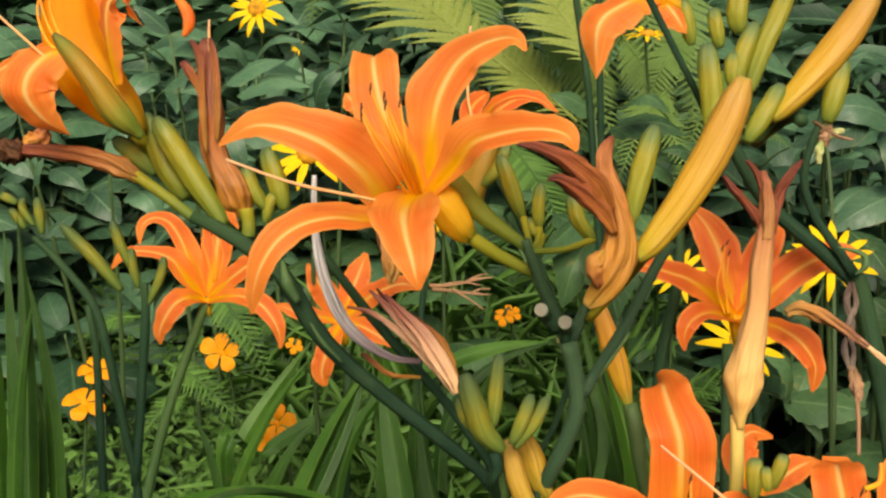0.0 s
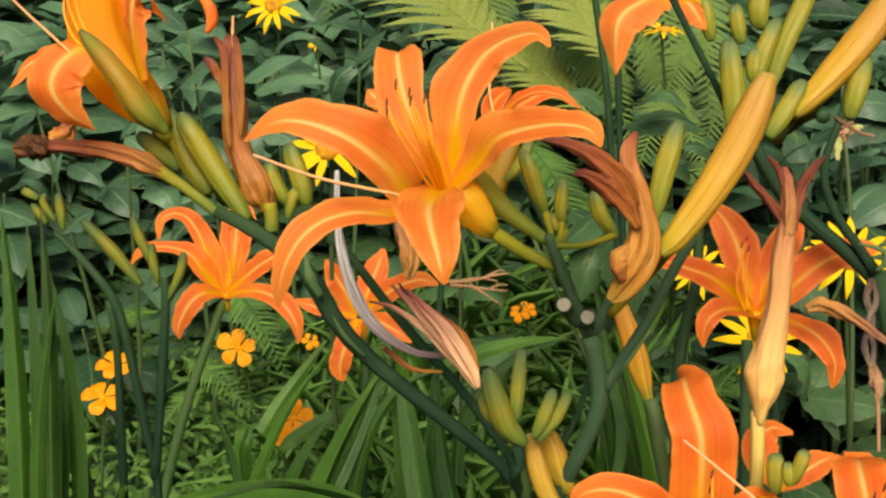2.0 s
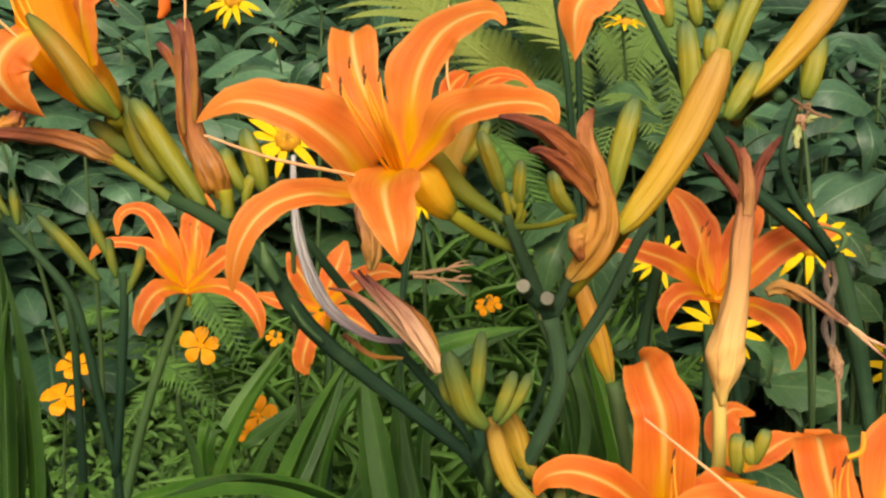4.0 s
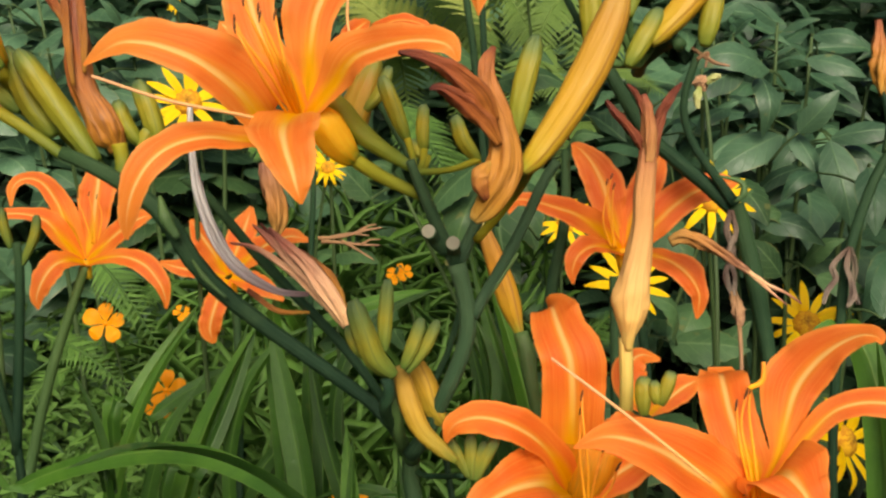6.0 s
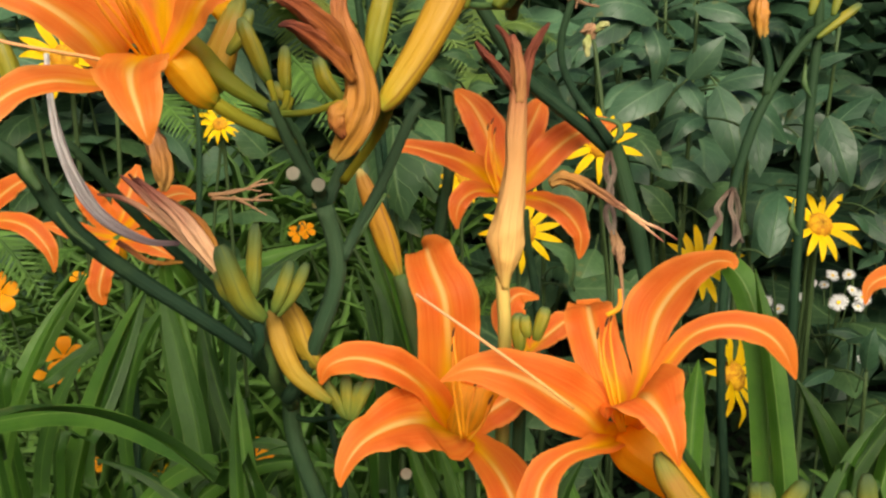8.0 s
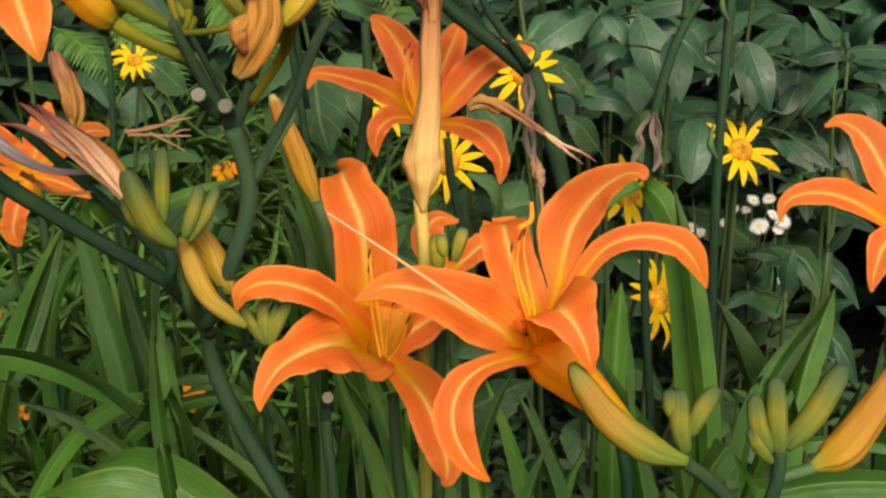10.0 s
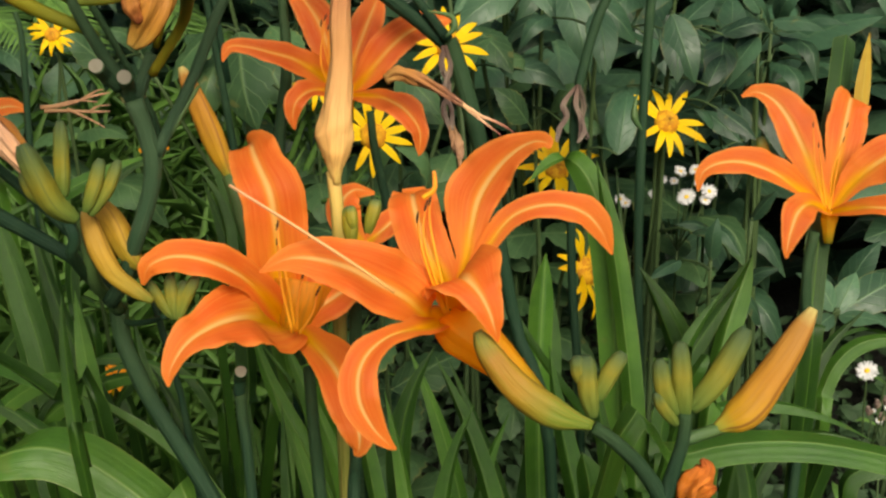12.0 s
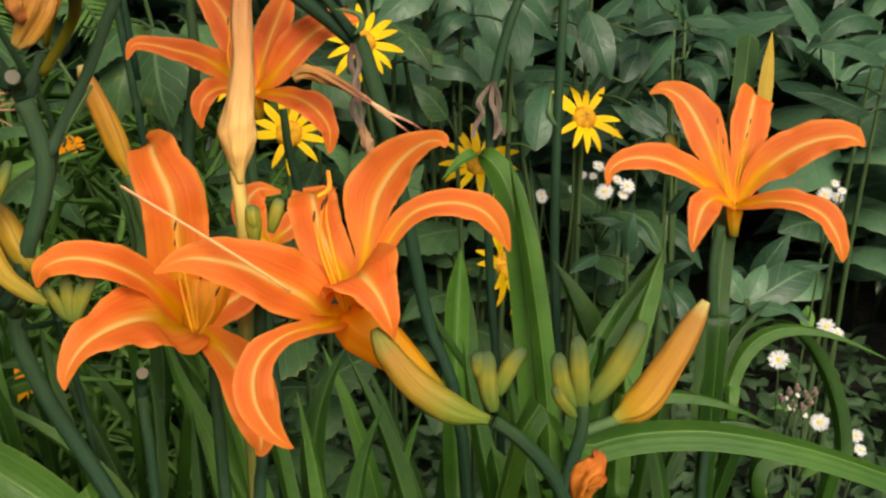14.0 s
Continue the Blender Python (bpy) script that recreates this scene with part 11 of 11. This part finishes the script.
leaf_stalk((-0.2773, 1.0241, 0), "grey-green shrub stem with broad lance-shaped leaves", [((-0.3042, 1.064, 0.6768), (-0.3358, 1.061, 0.7), (-0.3103, -0.4307, 0.8475)), ((-0.3284, 1.1465, 0.661), (-0.2726, 1.1299, 0.6811), (-0.0627, -0.4529, 0.8893)), ((-0.3066, 1.1052, 0.6418), (-0.3328, 1.062, 0.6188), (0.1973, -0.4456, 0.8732)), ((-0.2915, 1.0662, 0.6297), (-0.2528, 1.0604, 0.6539), (-0.2522, -0.4386, 0.8626)), ((-0.3395, 1.1693, 0.6772), (-0.3008, 1.1554, 0.7153), (0.0032, -0.454, 0.891))], LEAF_SHRUB)
leaf_stalk((-0.2552, 1.0334, 0), "grey-green shrub stem with broad lance-shaped leaves", [((-0.2723, 1.045, 0.586), (-0.2989, 1.0262, 0.5604), (-0.3103, -0.4307, 0.8475)), ((-0.2873, 1.1252, 0.5631), (-0.2446, 1.0939, 0.5379), (-0.0627, -0.4529, 0.8893)), ((-0.3281, 1.0982, 0.5878), (-0.3421, 1.0572, 0.5717), (0.1973, -0.4456, 0.8732)), ((-0.288, 1.0947, 0.6849), (-0.3198, 1.0906, 0.7145), (-0.2522, -0.4386, 0.8626)), ((-0.3618, 1.1735, 0.6579), (-0.3981, 1.1502, 0.6671), (0.0032, -0.454, 0.891))], LEAF_SHRUB)
leaf_stalk((-0.1884, 1.0054, 0), "grey-green shrub stem with broad lance-shaped leaves", [((-0.2186, 1.0312, 0.6408), (-0.1541, 1.0308, 0.6716), (-0.3103, -0.4307, 0.8475)), ((-0.224, 1.1108, 0.6161), (-0.1469, 1.0944, 0.6367), (-0.0627, -0.4529, 0.8893)), ((-0.2294, 1.0721, 0.6045), (-0.2626, 1.0473, 0.6385), (0.1973, -0.4456, 0.8732)), ((-0.2108, 1.0336, 0.594), (-0.1624, 1.0154, 0.58), (-0.2522, -0.4386, 0.8626)), ((-0.2147, 1.1371, 0.6431), (-0.2343, 1.1234, 0.6816), (0.0032, -0.454, 0.891)), ((-0.2022, 1.1055, 0.6535), (-0.1542, 1.0772, 0.6862), (0.2583, -0.4393, 0.8604))], LEAF_SHRUB)
leaf_stalk((-0.166, 1.0146, 0), "grey-green shrub stem with broad lance-shaped leaves", [((-0.2267, 1.0288, 0.6008), (-0.1962, 1.0047, 0.5592), (-0.3103, -0.4307, 0.8475)), ((-0.2198, 1.117, 0.6025), (-0.1362, 1.0931, 0.6003), (-0.0627, -0.4529, 0.8893)), ((-0.1348, 1.0818, 0.6023), (-0.1069, 1.0644, 0.6585), (0.1973, -0.4456, 0.8732)), ((-0.107, 1.0632, 0.6528), (-0.0766, 1.0608, 0.6876), (-0.2522, -0.4386, 0.8626)), ((-0.1344, 1.149, 0.6473), (-0.1746, 1.1335, 0.6803), (0.0032, -0.454, 0.891)), ((-0.1057, 1.1287, 0.6926), (-0.1317, 1.0983, 0.7188), (0.2583, -0.4393, 0.8604))], LEAF_SHRUB)
leaf_stalk((0.2084, 0.8838, 0), "broad toothed green leaves", [((0.1333, 0.8929, 0.6357), (0.0924, 0.8892, 0.6565), (-0.3103, -0.4307, 0.8475)), ((0.1619, 0.9705, 0.6049), (0.2276, 0.9495, 0.6115), (-0.0627, -0.4529, 0.8893)), ((0.1671, 0.9441, 0.6315), (0.2018, 0.9119, 0.6422), (0.1973, -0.4456, 0.8732)), ((0.1303, 0.8796, 0.5408), (0.0932, 0.8595, 0.5208), (-0.2522, -0.4386, 0.8626)), ((0.1088, 0.9613, 0.5227), (0.1493, 0.9289, 0.5037), (0.0032, -0.454, 0.891)), ((0.218, 0.9407, 0.5671), (0.1736, 0.908, 0.586), (0.2583, -0.4393, 0.8604)), ((0.2364, 0.9115, 0.5849), (0.2019, 0.9006, 0.6032), (-0.1911, -0.4451, 0.8749)), ((0.2078, 0.8681, 0.5595), (0.2305, 0.8471, 0.5852), (0.069, -0.4531, 0.8888)), ((0.1455, 0.9672, 0.5946), (0.1083, 0.9311, 0.613), (0.3164, -0.4316, 0.8448))], LEAF_TOOTH)
leaf_stalk((0.3664, 0.8836, 0), "grey-green shrub stem with broad lance-shaped leaves", [((0.3579, 0.8911, 0.63), (0.3836, 0.8857, 0.6459), (-0.3103, -0.4307, 0.8475)), ((0.3801, 0.9685, 0.5988), (0.3394, 0.9387, 0.578), (-0.0627, -0.4529, 0.8893)), ((0.3829, 0.9324, 0.5955), (0.3986, 0.8927, 0.5834), (0.1973, -0.4456, 0.8732)), ((0.3136, 0.8998, 0.6029), (0.3393, 0.8916, 0.6199), (-0.2522, -0.4386, 0.8626)), ((0.4089, 1.0004, 0.6427), (0.4247, 0.982, 0.6671), (0.0032, -0.454, 0.891))], LEAF_SHRUB)
leaf_stalk((0.3916, 0.8929, 0), "grey-green shrub stem with broad lance-shaped leaves", [((0.3818, 0.8822, 0.5704), (0.3375, 0.8649, 0.5494), (-0.3103, -0.4307, 0.8475)), ((0.3946, 0.9579, 0.5338), (0.4224, 0.93, 0.519), (-0.0627, -0.4529, 0.8893)), ((0.3176, 0.9308, 0.5582), (0.3372, 0.9026, 0.5813), (0.1973, -0.4456, 0.8732)), ((0.3481, 0.9286, 0.6593), (0.3788, 0.9234, 0.6852), (-0.2522, -0.4386, 0.8626)), ((0.3846, 0.9844, 0.5614), (0.4134, 0.9668, 0.5879), (0.0032, -0.454, 0.891))], LEAF_SHRUB)
leaf_stalk((0.4451, 0.8975, 0), "grey-green shrub stem with broad lance-shaped leaves", [((0.4276, 0.9133, 0.6009), (0.381, 0.8997, 0.5833), (-0.3361, -0.3995, 0.8529)), ((0.4759, 0.9874, 0.5682), (0.5043, 0.9693, 0.5887), (-0.0903, -0.4366, 0.8951)), ((0.4179, 0.9778, 0.6332), (0.4414, 0.9456, 0.6485), (0.1696, -0.4458, 0.8789)), ((0.4313, 0.9503, 0.6586), (0.3944, 0.9463, 0.6805), (-0.2786, -0.4109, 0.8681)), ((0.4739, 1.0302, 0.6419), (0.5085, 1.0082, 0.6614), (-0.0247, -0.4418, 0.8968)), ((0.4469, 0.9873, 0.6146), (0.4742, 0.9503, 0.6258), (0.2309, -0.4434, 0.8661))], LEAF_SHRUB)
leaf_stalk((0.4719, 0.9051, 0), "grey-green shrub stem with broad lance-shaped leaves", [((0.4042, 0.9076, 0.5486), (0.368, 0.8934, 0.5313), (-0.3361, -0.3995, 0.8529)), ((0.4447, 0.9843, 0.5224), (0.4744, 0.9537, 0.5064), (-0.0903, -0.4366, 0.8951)), ((0.4755, 0.9518, 0.536), (0.4861, 0.9267, 0.57), (0.1696, -0.4458, 0.8789)), ((0.4477, 0.9036, 0.493), (0.4093, 0.8868, 0.4768), (-0.2786, -0.4109, 0.8681)), ((0.5135, 1.0359, 0.6349), (0.4796, 1.0276, 0.682), (-0.0247, -0.4418, 0.8968)), ((0.39, 1.0175, 0.6616), (0.3436, 0.9881, 0.6819), (0.2309, -0.4434, 0.8661))], LEAF_SHRUB)
leaf_stalk((0.6092, 0.7186, 0), "grey-green shrub stem with broad lance-shaped leaves", [((0.5674, 0.763, 0.4478), (0.5446, 0.7696, 0.47), (-0.3857, -0.2061, 0.8993)), ((0.6193, 0.8271, 0.4143), (0.6305, 0.7916, 0.4016), (-0.1535, -0.2937, 0.9435)), ((0.6054, 0.8162, 0.4607), (0.5645, 0.8092, 0.5003), (0.0967, -0.3647, 0.9261)), ((0.5921, 0.7891, 0.4758), (0.6184, 0.7801, 0.5034), (-0.3317, -0.2285, 0.9153)), ((0.688, 0.8731, 0.5078), (0.6114, 0.8668, 0.5068), (-0.0907, -0.3137, 0.9452))], LEAF_SHADED)
leaf_stalk((0.6364, 0.7193, 0), "grey-green shrub stem with broad lance-shaped leaves", [((0.6374, 0.7977, 0.535), (0.6858, 0.7701, 0.5324), (-0.3857, -0.2061, 0.8993)), ((0.6894, 0.8658, 0.5095), (0.6591, 0.8704, 0.5507), (-0.1535, -0.2937, 0.9435)), ((0.6737, 0.8361, 0.5178), (0.6836, 0.8175, 0.565), (0.0967, -0.3647, 0.9261)), ((0.5907, 0.7749, 0.4241), (0.5606, 0.764, 0.4144), (-0.3317, -0.2285, 0.9153)), ((0.7241, 0.859, 0.4787), (0.671, 0.8365, 0.46), (-0.0907, -0.3137, 0.9452)), ((0.707, 0.8275, 0.4827), (0.7171, 0.779, 0.478), (0.1563, -0.3782, 0.9125))], LEAF_SHADED)

leaf_stalk((0.514, 0.5023, 0), "pale grey-green shrub stem with a whorl of lance-shaped leaves", [((0.4928, 0.484, 0.4157), (0.5181, 0.4989, 0.4392), (-0.186, -0.463, 0.867)), ((0.4942, 0.4831, 0.415), (0.5595, 0.4909, 0.4315), (-0.186, -0.463, 0.867)), ((0.4913, 0.4846, 0.4156), (0.4801, 0.5127, 0.4379), (-0.186, -0.463, 0.867)), ((0.4932, 0.4827, 0.4135), (0.5062, 0.4578, 0.4211), (-0.186, -0.463, 0.867)), ((0.4903, 0.4842, 0.4142), (0.4587, 0.4701, 0.41), (-0.186, -0.463, 0.867))], LEAF_SHRUB)
leaf_stalk((0.4115, 0.7004, 0), "shrub stem with two broad matt leaves in front", [((0.4038, 0.7042, 0.5848), (0.3942, 0.6613, 0.5424), (-0.186, -0.463, 0.867)), ((0.4208, 0.6833, 0.4682), (0.4463, 0.721, 0.5123), (-0.186, -0.463, 0.867)), ((0.3862, 0.75, 0.5683), (0.3518, 0.733, 0.5566), (-0.186, -0.463, 0.867))], LEAF_SHADED)
leaf_stalk((0.5021, 0.726, 0), "shrub stem with large drooping leaves in a shaded green", [((0.5107, 0.7672, 0.5552), (0.4971, 0.7231, 0.5077), (-0.186, -0.463, 0.867)), ((0.5249, 0.7595, 0.551), (0.4894, 0.7561, 0.5193), (-0.186, -0.463, 0.867)), ((0.5378, 0.7288, 0.5475), (0.5822, 0.7156, 0.5547), (-0.186, -0.463, 0.867)), ((0.5133, 0.6872, 0.4971), (0.5335, 0.6582, 0.4796), (-0.186, -0.463, 0.867)), ((0.5309, 0.731, 0.5021), (0.5638, 0.7564, 0.5283), (-0.186, -0.463, 0.867))], LEAF_SHADED)
leaf_stalk((0.4209, 0.8273, 0), "blue-green shrub stem with broad pointed leaves", [((0.4015, 0.8194, 0.5844), (0.4313, 0.8091, 0.6255), (0.152, -0.753, 0.64)), ((0.4225, 0.8042, 0.5802), (0.4283, 0.7597, 0.5203), (-0.369, -0.497, 0.785)), ((0.3875, 0.8602, 0.6315), (0.3128, 0.8542, 0.646), (-0.183, -0.616, 0.766)), ((0.3609, 0.8547, 0.636), (0.3067, 0.8328, 0.6149), (-0.183, -0.616, 0.766)), ((0.4247, 0.8688, 0.6392), (0.4769, 0.8362, 0.6283), (-0.183, -0.616, 0.766)), ((0.44, 0.8942, 0.6554), (0.479, 0.867, 0.6542), (-0.183, -0.616, 0.766))], LEAF_HALF_SHADED)
leaf_stalk((0.4709, 0.8773, 0), "blue-green shrub stem with broad pointed leaves", [((0.4086, 0.8674, 0.5717), (0.3301, 0.8448, 0.5399), (-0.183, -0.616, 0.766)), ((0.4332, 0.8233, 0.5774), (0.4861, 0.7988, 0.5887), (-0.369, -0.497, 0.785)), ((0.3866, 0.8788, 0.6233), (0.3859, 0.842, 0.5818), (0.152, -0.753, 0.64)), ((0.4038, 0.8401, 0.5831), (0.4173, 0.8053, 0.5523), (0.152, -0.753, 0.64)), ((0.4475, 0.8288, 0.5685), (0.4709, 0.8011, 0.5604), (-0.183, -0.616, 0.766)), ((0.3754, 0.836, 0.5036), (0.4288, 0.8034, 0.4931), (-0.183, -0.616, 0.766))], LEAF_HALF_SHADED)
